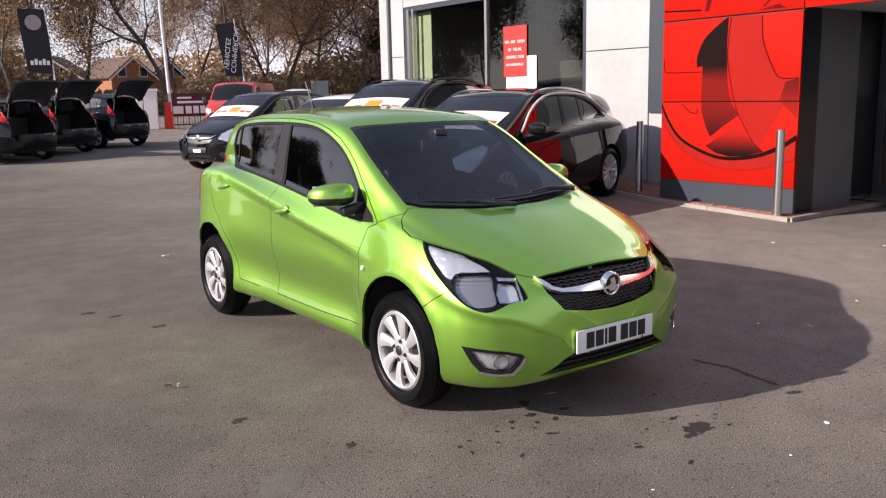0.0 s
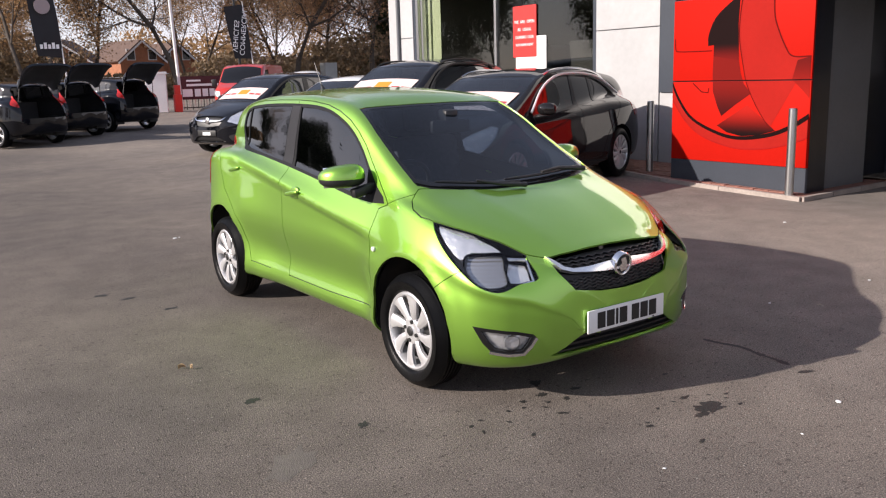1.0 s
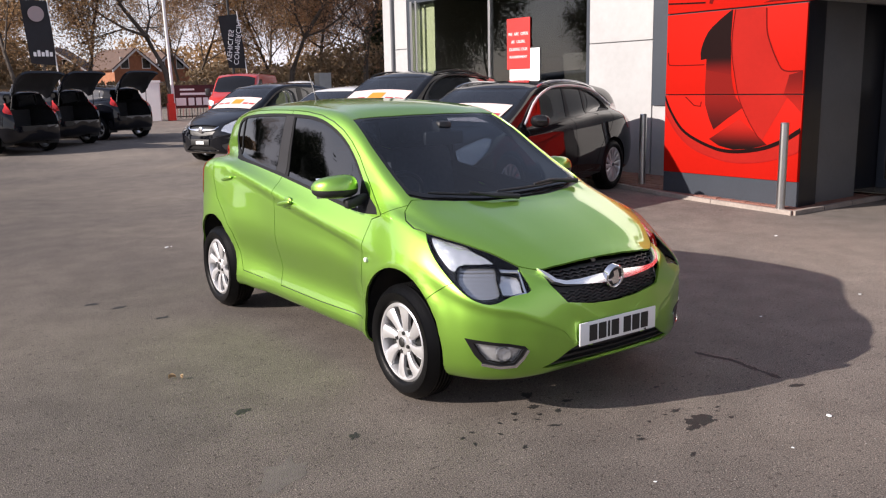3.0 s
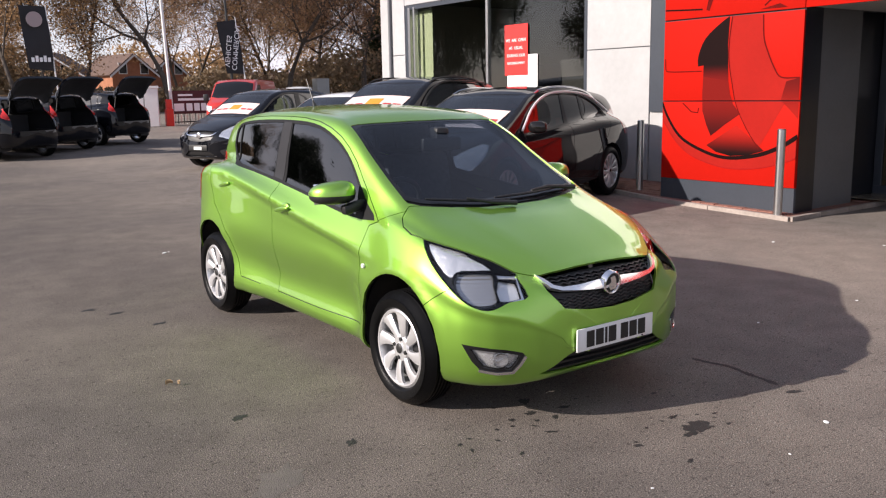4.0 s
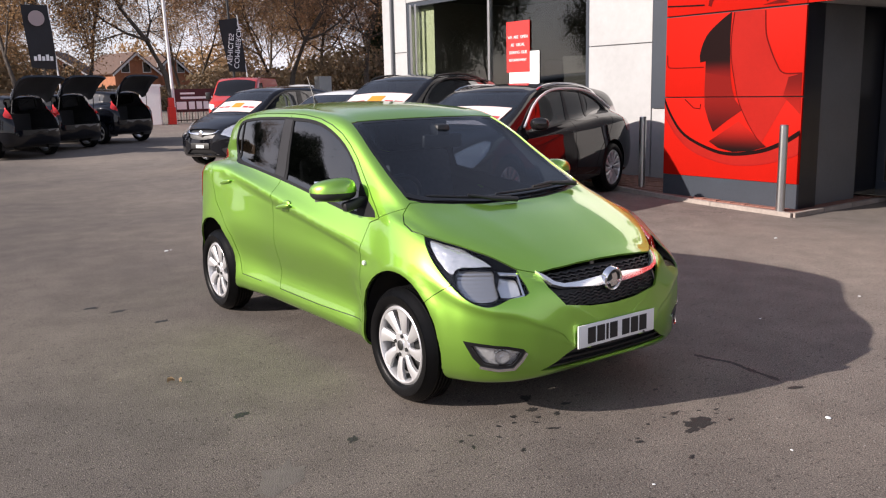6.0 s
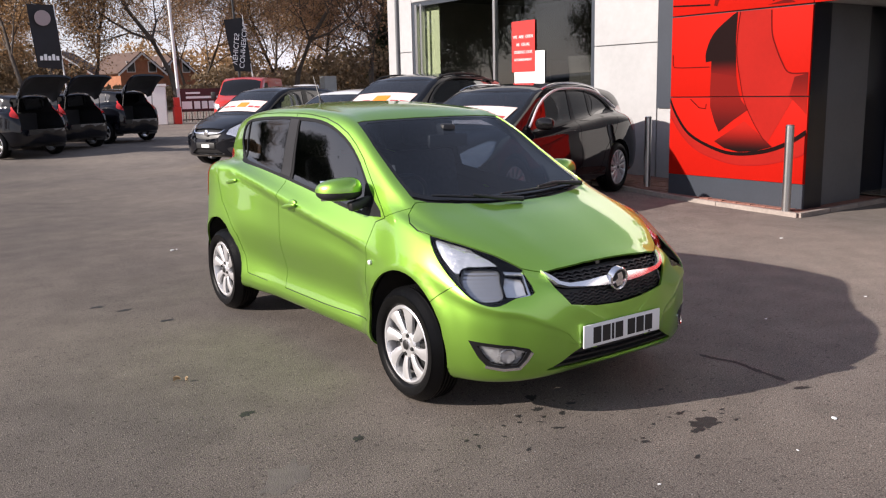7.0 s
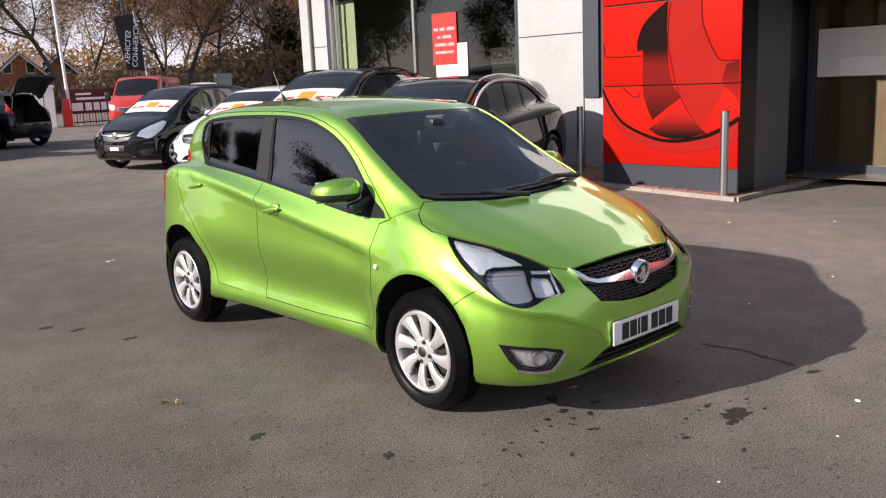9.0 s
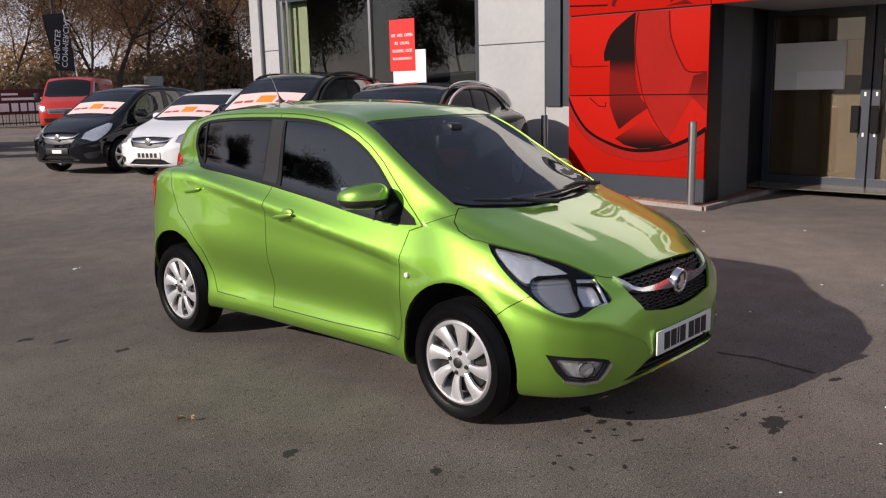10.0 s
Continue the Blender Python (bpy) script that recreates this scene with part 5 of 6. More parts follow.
for x0, y0, x1, y1 in ((.50, -1.09, -.10, -1.155), (-.02, -1.185, -.50, -1.085)):
    bm = bmesh.new()
    pts = []
    for t in np.linspace(0, 1, 12):
        x, y = x0 + (x1 - x0) * t, y0 + (y1 - y0) * t + .02 * math.sin(math.pi * t) * -1
        pts.append((x, y, top_z(HF, x, y) + .014))
    add_tube(bm, pts, [.008] * 11 + [.005], 6)
    wiper = part("wiper", bm, M_BLACK, hero, "black windscreen wiper")
    bm = bmesh.new()
    px, py = (x0 * .7 + x1 * .3), y0 - .05
    add_tube(bm, [(px - .3 * (x1 - x0), py - .005, top_z(HF, px, py) + .02), (px, py + .02, top_z(HF, px, py) + .035), tuple(Vector(pts[6]) + Vector((0, 0, .012)))], [.014, .011, .007], 8)
    part("wiper_arm", bm, M_BLACK, wiper, "black wiper arm")
bm = bmesh.new()
AY = 1.02
az = top_z(HF, 0, AY)
add_tube(bm, [(0, AY, az - .005), (0, AY + .015, az + .02), (0, AY + .032, az + .045)], [.022, .013, .005], 10)
add_tube(bm, [(0, AY + .03, az + .042), (0, AY + .12, az + .20)], [.0045, .003], 6)
part("aerial", bm, M_BLACK, hero, "black roof aerial")

# cabin
bm = bmesh.new()
add_prism(bm, [(-1.10, .62), (-1.12, .90), (-1.0, .935), (-.80, .93), (-.68, .90), (-.64, .82), (-.66, .66), (-.75, .55)], 0, -.62, .62)
bmesh.ops.bevel(bm, geom=bm.edges[:], offset=.02, segments=2, affect="EDGES")
part("dashboard", bm, M_TRIM, hero, "dark dashboard")
bm = bmesh.new()
maj, mn = .18, .015
rings = [[bm.verts.new(((maj + mn * math.cos(b)) * math.cos(a), (maj + mn * math.cos(b)) * math.sin(a), mn * math.sin(b))) for b in np.linspace(0, math.tau, 8, endpoint=False)] for a in np.linspace(0, math.tau, 36, endpoint=False)]
for i in range(36):
    for j in range(8):
        bm.faces.new((rings[i][j], rings[(i + 1) % 36][j], rings[(i + 1) % 36][(j + 1) % 8], rings[i][(j + 1) % 8]))
add_box(bm, -.17, .17, -.03, .03, -.02, .01, .008)
add_box(bm, -.03, .03, -.17, 0, -.02, .01, .008)
part("steering_wheel", bm, M_STEERING, hero, "dark steering wheel with silver trim").matrix_basis = pose(-.34, -.52, .90, -62, 0, 0)
for sx in (-1, 1):
    bm = bmesh.new()
    add_box(bm, -.24, .24, -.25, .25, -.09, .07, .05)
    seat = part("front_seat", bm, M_SEAT, hero, "dark cloth front seat")
    seat.matrix_basis = pose(.34 * sx, -.12, .52, 6, 0, 0)
    bm = bmesh.new()
    add_box(bm, -.24, .24, -.07, .07, 0, .58, .05)
    part("backrest", bm, M_SEAT, seat).matrix_basis = pose(0, .24, .02, -18, 0, 0)
    bm = bmesh.new()
    add_box(bm, -.13, .13, -.05, .05, 0, .17, .04)
    part("headrest", bm, M_SEAT, seat).matrix_basis = pose(0, .44, .60, -14, 0, 0)
bm = bmesh.new()
add_box(bm, -.60, .60, .72, 1.18, .45, .60, .05)
add_box(bm, -.60, .60, 1.10, 1.24, .55, 1.05, .05)
part("rear_bench", bm, M_SEAT, hero, "dark cloth rear bench")
bm = bmesh.new()
add_box(bm, -.13, .13, -.02, .02, -.04, .04, .015)
add_box(bm, -.045, .045, -.03, .09, .03, .10, .02)
part("rear_view_mirror", bm, M_BLACK, hero, "black interior mirror").matrix_basis = pose(.03, -.50, 1.235, 0, 0, -8)


# the other vehicles
EST_DLO = [(-.905, .893), (-.60, .893), (-.2, .946), (.25, .985), (.7, 1.012), (1.1, 1.04), (1.36, 1.085), (1.40, 1.105), (1.27, 1.20), (1.08, 1.30), (.85, 1.358), (.5, 1.386), (.25, 1.386), (.05, 1.38), (-.12, 1.36), (-.25, 1.327), (-.37, 1.28), (-.48, 1.222), (-.58, 1.15), (-.68, 1.06), (-.80, .965)]
EST_REAR = [(.31, 1.008), (.76, 1.03), (.74, 1.350), (.5, 1.365), (.28, 1.368)]
EST_LAST = [(.82, 1.045), (1.1, 1.062), (1.32, 1.105), (1.20, 1.20), (1.02, 1.295), (.80, 1.345)]


def other_car(name, label, paint, place, ymap, kz, kw, R, lift=0.0, plate=True, boot=False, sticker=False, grille_bar=True, rails=None, group="cars parked in a row", wheel=None, spokes=7, lamp=None, long_roof=False):
    """A parked car drawn from the same sections, stretched by ymap along its length."""
    f = pchip(ymap)
    spec = {k: [(f(y), v * (kw if k in ("w", "wb", "we", "sd") else kz) + (lift if k not in ("w", "wb", "we", "sd") else 0)) for y, v in rows] for k, rows in HATCH.items()}
    for k in spec:
        out = []
        for y, v in spec[k]:
            if not out or y > out[-1][0] + 1e-4:
                out.append((y, v))
        spec[k] = out
    sd = lambda poly: [(f(y), z * kz + lift) for y, z in poly]
    tp = lambda poly: [(-x * kw, f(y)) for x, y in poly]
    fr = lambda poly: [(x * kw, z * kz + lift) for x, z in poly]
    y0 = f(-1.6)
    cn = lambda poly: [(h * kw + .643 * (y0 + 1.6 * kw), z * kz + lift) for h, z in poly]
    ya, yb = f(-1.1925), f(1.1925)
    tail = f(1.3)
    nearc = lambda q: mid(q).x < -0.2 and mid(q).y < f(-1.15)
    arch = lambda q: mid(q).x < -0.3 and mid(q).z < R * 2.6
    nose = lambda q: mid(q).y < f(-1.5) and q.normal.y < -0.05
    glassy = lambda q: q.normal.z > 0.15 and mid(q).z > 0.8 * kz
    half = lambda p: [(-x * kw, f(y)) for x, y in p] + [(0.02, f(p[-1][1])), (0.02, f(p[0][1]))]
    shapes = [
        ("trim", sd(EST_DLO if long_roof else DLO), SIDE, flank, None), ("glass_0", sd(GLASS_F), SIDE, flank, None), ("glass_1", sd(EST_REAR if long_roof else GLASS_R), SIDE, flank, None), ("glass_2", sd(EST_LAST if long_roof else GLASS_Q), SIDE, flank, None),
        ("gap", strip(sd(DOOR_F[:6]), .008) + strip(sd(DOOR_F[14:] + DOOR_F[:1]), .008) + strip(sd(DOOR_R[6:14]), .008), SIDE, flank, ("",)),
        ("void", circle(ya, R, R + .05, 24), SIDE, arch, None), ("void", circle(yb, R, R + .05, 24), SIDE, arch, None),
        ("tail_lamp", sd(lamp or TAIL), SIDE, lambda q: mid(q).x < -0.25 and mid(q).y > tail, None),
        ("cowl", tp(COWL), TOP, glassy, None), ("screen_border", half(SCREEN), TOP, glassy, None), ("windscreen", half(SCREEN_IN), TOP, glassy, ("screen_border",)),
        ("grille", fr(GRILLE), FRONT, nose, None), ("lower_grille", fr(LOWER), FRONT, nose, None), ("bar", fr(BAR), FRONT, nose, None),
        ("headlamp", cn(HEADLAMP), corner(-1), nearc, None), ("lamp_a", cn(LAMP_A), corner(-1), nearc, None), ("fog", cn(FOG), corner(-1), nearc, None),
        ("boot", fr([(-.50, 1.34), (.50, 1.34), (.56, .62), (-.56, .62)]) if boot else fr([(-.44, 1.31), (.44, 1.31), (.47, 1.0), (-.47, 1.0)]), FRONT, lambda q: mid(q).y > f(1.38), ("", "tail_lamp") if boot else None),
    ]
    car = tagged(new(name), label, "car", group)
    bm, groups = cut_body(spec, 72, 3, None, shapes)
    P = lambda key, nm, m, lab="", off=0.0, fl=.015, flip=False: panel(bm, groups.get(key, []) if isinstance(key, str) else key, nm, m, car, lab, off, fl, flip)
    P("", "body", paint)
    P([q for k in ("", "trim", "gap", "screen_border", "cowl") for q in groups.get(k, []) if mid(q).z > .3 * kz and mid(q).y > f(-1.3)], "interior_lining", M_TRIM, "dark interior lining", -.03, 0, True)
    for sd_ in "rl":
        panel(bm, groups.get("gap", []), "shut_line", M_BLACK, car, "", -.01, 0, False, sd_)
        panel(bm, groups["trim"], "window_trim", M_GLOSSBLACK, car, "black window trim", -.002, .015, False, sd_)
    for k, nm in enumerate(("front_side_window", "rear_side_window", "quarter_window")):
        for sd_ in "rl":
            panel(bm, groups.get("glass_%d" % k, []), nm, M_ROWGLASS, car, "", -.008, 0, False, sd_)
    P("cowl", "cowl_panel", M_BLACK, "", -.01)
    P("screen_border", "screen_border", M_GLOSSBLACK, "", -.003)
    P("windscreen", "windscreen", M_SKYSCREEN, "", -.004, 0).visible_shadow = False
    P("grille", "grille", M_BLACK, "black grille", -.03, 0)
    P("lower_grille", "lower_grille", M_BLACK, "", -.03, 0)
    P("bar", "grille_bar", M_CHROME if grille_bar else M_BLACK, "chrome grille bar", .008, .03)
    for sd_ in "rl":
        lamp_ = panel(bm, groups["headlamp"] + groups["lamp_a"], "headlamp", M_SATIN, car, "clear headlamp with a bright reflector", -.008, -.01, False, sd_)
        panel(bm, groups["lamp_a"], "reflector", M_REFLECTOR, lamp_, "", -.005, .01, False, sd_)
        panel(bm, groups["fog"], "fog_lamp", M_BLACK, car, "", -.004, .012, False, sd_)
    for sd_ in "rl":
        panel(bm, groups.get("tail_lamp", []), "tail_lamp", M_REDLENS, car, "red tail lamp", .004, .012, False, sd_)
    if boot:
        gate = P("boot", "tailgate", paint, "raised black tailgate", 0, .05)
        hinge = Vector((0, f(1.49), 1.345 * kz + lift))
        gate.matrix_basis = Matrix.Translation(hinge) @ pose(0, 0, 0, 106, 0, 0) @ Matrix.Translation(-hinge)
        inner = P("boot", "tailgate_lining", M_TRIM, "dark tailgate lining", -.055, 0, True)
        inner.matrix_basis = gate.matrix_basis
        for sx in (-1, 1):
            b2 = bmesh.new()
            top = gate.matrix_basis @ Vector((.47 * kw * sx, f(1.60), 1.08 * kz + lift))
            add_tube(b2, [(.52 * kw * sx, f(1.60), 1.0 * kz + lift), tuple(top)], [.012, .008], 6)
            link_mesh("gas_strut", b2, M_BLACK, car, "black gas strut", True)
        b2 = bmesh.new()
        add_box(b2, -.52 * kw, .52 * kw, f(.9), f(.93), .35 * kz, 1.0 * kz)
        add_box(b2, -.52 * kw, .52 * kw, f(.93), f(1.68), .5 * kz, .52 * kz)
        link_mesh("boot_lining", b2, M_TRIM, car, "dark boot lining")
    else:
        P("boot", "rear_window", M_CARGLASS, "", -.004, 0)
    bm.free()
    HFo = {k: pchip(v) for k, v in spec.items()}
    b2 = bmesh.new()
    add_box(b2, -.6 * kw, .6 * kw, f(-1.05), f(-.68), .6 * kz + lift, .9 * kz + lift, .03)
    for sx in (-1, 1):
        add_box(b2, (.34 * sx - .23) * kw, (.34 * sx + .23) * kw, f(.05), f(.2), .45 * kz, 1.08 * kz + lift, .04)
        add_box(b2, (.34 * sx - .12) * kw, (.34 * sx + .12) * kw, f(.12), f(.22), 1.08 * kz + lift, 1.26 * kz + lift, .03)
    link_mesh("cabin", b2, M_SEAT, car, "dark seats and dashboard", True)
    for sx in (-1, 1):
        b2 = bmesh.new()
        ball(b2, (0, 0, 0), (.115, .075, .075), 16, 10, .75)
        m = part("door_mirror", b2, paint, car)
        m.matrix_basis = pose((.70 * kw + .12) * sx, f(-.68), 1.0 * kz + lift, 0, 0, 20 * sx)
        for y in (ya, yb):
            w = make_wheel(car, R, R * .72, .205, spokes, .12 * sx, wheel, False, 28)
            w.matrix_basis = pose((.785 * kw - .11) * sx, y, R, 40 * y, 0, 0 if sx < 0 else 180)
            b2 = bmesh.new()
            rg = [[b2.verts.new((x * sx, y + (R + .055) * math.cos(a), R + (R + .055) * math.sin(a))) for a in np.linspace(-.3, math.pi + .3, 16)] for x in (.74 * kw, .45 * kw)]
            for k in range(15):
                b2.faces.new((rg[0][k], rg[0][k + 1], rg[1][k + 1], rg[1][k]))
            b2.faces.new(rg[1])
            part("arch_liner", b2, M_BLACK, car)
        if rails:
            b2 = bmesh.new()
            pts = [(.530 * kw * sx, f(y), top_z(HFo, .530 * kw, f(y)) + .014 + dz) for y, dz in ((-.3, -.015), (-.15, .006), (.2, .014), (.7, .014), (1.05, .006), (1.22, -.035))]
            add_tube(b2, smooth_line(pts, 4), .016, 8)
            part("roof_rail", b2, rails, car, "roof rail")
            b2 = bmesh.new()
            line = smooth_line([(f(y), z * kz + lift) for y, z in (EST_DLO[7:] if long_roof else DLO[10:] + DLO[:1])], 2)
            pts = []
            for y, z in line:
                sec = [p for p in section(HFo, y, 10, None) if p[0] > .3]
                x = min(sec, key=lambda p: abs(p[1] - z))[0]
                pts.append(((x + .030) * sx, y, z + .006))
            add_tube(b2, pts, .016, 6)
            part("window_chrome", b2, M_BRIGHTTRIM if rails is M_CHROME else rails, car, "bright chrome window surround")
    if plate:
        b2 = bmesh.new()
        yn = f(-1.93)
        add_box(b2, -.26, .26, yn - .012, yn - .004, .36 * kz + lift, .36 * kz + lift + .11, .003)
        pl = part("number_plate", b2, M_PLATE if plate is True else M_INK, car, "white number plate with plain dark bars" if plate is True else "black show plate with a pale bar")
        if plate == "dark":
            b2 = bmesh.new()
            add_box(b2, -.11, .11, yn - .015, yn - .011, .375 * kz + lift, .375 * kz + lift + .06)
            part("bar", b2, M_PAPER, pl, "", False)
        for k in range(5 if plate is True else 0):
            b2 = bmesh.new()
            add_box(b2, -.2 + k * .085, -.2 + k * .085 + .06, yn - .015, yn - .011, .375 * kz + lift, .375 * kz + lift + .075)
            part("bar", b2, M_INK, pl, "", False)
    b2 = bmesh.new()
    lathe(b2, [(-.01, .0001), (-.012, .045), (-.004, .06), (.02, .06)], 20)
    part("badge", b2, M_CHROME, car, "round chrome badge").matrix_basis = pose(0, f(-1.89) - .012, .634 * kz + lift, 0, 0, 90)
    if sticker:
        for x0, x1, m in ((-.5, .5, M_BANNER), (-.12, .12, M_ORANGE)):
            b2 = bmesh.new()
            rows = []
            for y in ((-1.08, -.72) if m is M_BANNER else (-.95, -.80)):
                rows.append([b2.verts.new((x0 * kw + (x1 - x0) * kw * k / 10, f(y), top_z(HFo, (x0 + (x1 - x0) * k / 10) * kw, f(y)) + (.006 if m is M_BANNER else .010))) for k in range(11)])
            for k in range(10):
                b2.faces.new((rows[0][k], rows[0][k + 1], rows[1][k + 1], rows[1][k]))
            part("price_banner" if m is M_BANNER else "price_mark", b2, m, car, "white price banner on the windscreen" if m is M_BANNER else "orange mark")
        for k in range(6):
            b2 = bmesh.new()
            xa = (-.46 + k * .16) * kw
            if abs(xa + .06 * kw) < .16 * kw:
                continue
            q = [b2.verts.new((x, f(y), top_z(HFo, x, f(y)) + .010)) for x, y in ((xa, -.95), (xa + .13 * kw, -.95), (xa + .13 * kw, -.90), (xa, -.90))]
            b2.faces.new(q)
            part("price_mark", b2, M_REDPAINT, car, "red mark")
    car.matrix_basis = place
    return car


ROW = -70.0
other_car("estate_car", "dark grey estate car with chrome window trim beside the showroom wall", M_GREYPAINT, pose(4.50, 4.17, ground_z(4.17, 4.5), 0, 0, -72),
          [(-1.93, -2.42), (-1.1925, -1.44), (-.36, -.42), (1.1925, 1.32), (1.745, 2.45)], 1.045, 1.165, .345, rails=M_CHROME, spokes=12, sticker=True, long_roof=True)
other_car("suv", "black sport utility car with roof rails in the parked row", M_BLACKPAINT, pose(5.05, 7.25, ground_z(7.25, 5.05), 0, 0, ROW),
          [(-1.93, -2.27), (-1.1925, -1.36), (-.36, -.40), (1.1925, 1.34), (1.745, 2.25)], 1.14, 1.16, .36, .04, sticker=True, rails=M_DARKMETAL)
other_car("supermini", "white supermini with a windscreen price banner", M_WHITEPAINT, pose(5.5, 10.25, ground_z(10.25, 5.5), 0, 0, ROW),
          [(-1.93, -2.05), (-1.1925, -1.25), (-.36, -.36), (1.1925, 1.26), (1.745, 1.97)], 1.0, 1.09, .31, sticker=True)
other_car("small_hatchback", "glossy black small hatchback with a windscreen price banner", M_BLACKPAINT, pose(4.8, 12.4, ground_z(12.4, 4.8), 0, 0, ROW),
          [(-1.93, -1.88), (-1.1925, -1.15), (-.36, -.34), (1.1925, 1.16), (1.745, 1.82)], 1.06, 1.10, .32, sticker=True, plate="dark")
other_car("supermini", "white car parked beyond the gate", M_WHITEPAINT, pose(16.4, 33.9, ground_z(33.9, 16.4), 0, 0, -27),
          [(-1.93, -2.05), (-1.1925, -1.25), (-.36, -.36), (1.1925, 1.26), (1.745, 1.97)], 1.10, 1.10, .32, group="")
HIGH = [(1.42, 1.13), (1.55, 1.16), (1.68, 1.13), (1.745, 1.0), (1.745, .88), (1.66, .86), (1.55, .93), (1.47, 1.03)]
for x, y, r in ((3.85, 23.3, 208), (1.92, 21.75, 208), (0.5, 20.1, 208)):
    other_car("hatchback", "black hatchback with its tailgate raised, parked across the forecourt", M_BLACKPAINT, pose(x, y, ground_z(y, x), 0, 0, r),
              [(-1.93, -2.05), (-1.1925, -1.25), (-.36, -.36), (1.1925, 1.26), (1.745, 1.97)], 1.06, 1.12, .325, .03, plate=False, boot=True, group="cars with raised tailgates", spokes=5, lamp=HIGH)


def van(place):
    v = tagged(new("panel_van"), "red panel van parked by the gate", "van", "")
    spec = {
        "zt": [(-2.4, .75), (-2.39, .85), (-2.36, .97), (-2.3, 1.05), (-2.0, 1.17), (-1.75, 1.28), (-1.5, 1.5), (-1.2, 1.76), (-1.0, 1.88), (-.7, 1.94), (0, 1.97), (2.2, 1.96), (2.36, 1.93), (2.42, 1.7), (2.43, 1.0)],
        "zb": [(-2.4, .5), (-2.39, .4), (-2.3, .27), (-2.0, .22), (2.2, .25), (2.4, .4), (2.43, .6)],
        "w": [(-2.4, .45), (-2.39, .6), (-2.36, .72), (-2.25, .84), (-2.0, .93), (-1.6, .965), (0, .975), (2.2, .97), (2.38, .93), (2.42, .8), (2.43, .6)],
        "zw": [(-2.4, .6), (-2, .65), (0, .7), (2.43, .7)],
        "belt": [(-2.4, .7), (-2.36, .88), (-2.2, 1.0), (-1.8, 1.08), (-1.4, 1.12), (0, 1.15), (2.2, 1.15), (2.4, 1.1), (2.43, .9)],
        "wb": [(-2.4, .4), (-2.36, .62), (-2.2, .78), (-1.8, .9), (-1.4, .93), (0, .94), (2.2, .93), (2.4, .87), (2.43, .55)],
        "ze": [(-2.4, .73), (-2.36, .93), (-2.2, 1.05), (-1.8, 1.2), (-1.5, 1.42), (-1.2, 1.66), (-1.0, 1.78), (-.7, 1.85), (0, 1.88), (2.2, 1.87), (2.38, 1.8), (2.43, .95)],
        "we": [(-2.4, .3), (-2.36, .5), (-2.2, .65), (-1.8, .78), (-1.2, .80), (0, .82), (2.2, .82), (2.4, .75), (2.43, .45)],
        "sd": [(-2.4, .01), (2.43, .01)],
    }
    half = lambda p: [(-x, y) for x, y in p] + [(.02, p[-1][1]), (.02, p[0][1])]
    shapes = [
        ("glass", [(-1.45, 1.17), (-.55, 1.17), (-.5, 1.72), (-.95, 1.70), (-1.2, 1.52)], SIDE, flank, None),
        ("windscreen", half([(0, -1.86), (.5, -1.82), (.78, -1.7), (.74, -1.1), (.5, -1.05), (0, -1.03)]), TOP, lambda q: q.normal.z > .2 and mid(q).z > 1.0, None),
        ("void", circle(-1.5, .33, .40, 24), SIDE, lambda q: mid(q).x < -.4 and mid(q).z < 1, None), ("void", circle(1.6, .33, .40, 24), SIDE, lambda q: mid(q).x < -.4 and mid(q).z < 1, None),
        ("grille", [(-.55, .83), (.55, .83), (.5, .66), (-.5, .66)], FRONT, lambda q: mid(q).y < -2, None),
        ("lower", [(-.7, .50), (.7, .50), (.65, .36), (-.65, .36)], FRONT, lambda q: mid(q).y < -2, None),
        ("lamp", [(-.92, 1.0), (-.62, .90), (-.60, .76), (-.72, .72), (-.92, .80)], FRONT, lambda q: mid(q).y < -1.8, None),
        ("gap", strip([(-1.55, .3), (-1.57, 1.1)], .01) + strip([(-.42, .3), (-.42, 1.8)], .01) + strip([(.75, .35), (.75, 1.8)], .01), SIDE, flank, ("",)),
    ]
    bm, groups = cut_body(spec, 60, 3, None, shapes)
    P = lambda key, nm, m, lab="", off=0.0, fl=.015: panel(bm, groups.get(key, []), nm, m, v, lab, off, fl)
    P("", "body", M_REDPAINT)
    P("gap", "shut_line", M_BLACK, "", -.01, 0)
    for s in "rl":
        panel(bm, groups["glass"], "side_window", M_GLOSSBLACK, v, "dark cab window", -.004, .015, False, s)
    P("windscreen", "windscreen", M_GLOSSBLACK, "dark windscreen", -.004)
    P("grille", "grille", M_STEEL, "bright metal grille with dark gaps", .004)
    P("lower", "lower_grille", M_BLACK, "", -.01)
    for s in "rl":
        panel(bm, groups["lamp"], "headlamp", M_REFLECTOR, v, "clear headlamp", .003, .015, False, s)
    bm.free()
    for z in (.70, .74, .79):
        b2 = bmesh.new()
        add_box(b2, -.5, .5, -2.425, -2.39, z, z + .018)
        link_mesh("grille_bar", b2, M_BLACK, v)
    for sx in (-1, 1):
        b2 = bmesh.new()
        add_box(b2, -.1, .1, -.05, .05, -.14, .14, .03)
        part("door_mirror", b2, M_BLACK, v).matrix_basis = pose(1.1 * sx, -1.35, 1.25)
        for y in (-1.5, 1.6):
            w = make_wheel(v, .33, .21, .21, 6, 0, M_ALLOY, False, 24)
            w.matrix_basis = pose(.86 * sx, y, .33, 0, 0, 0 if sx < 0 else 180)
    for k in range(4):
        b2 = bmesh.new()
        add_box(b2, .972, .978, .1 + k * .45, .45 + k * .45, .95 + .05 * (k % 2), 1.35)
        link_mesh("livery_mark", b2, M_ORANGE, v, "orange livery mark")
    v.matrix_basis = place


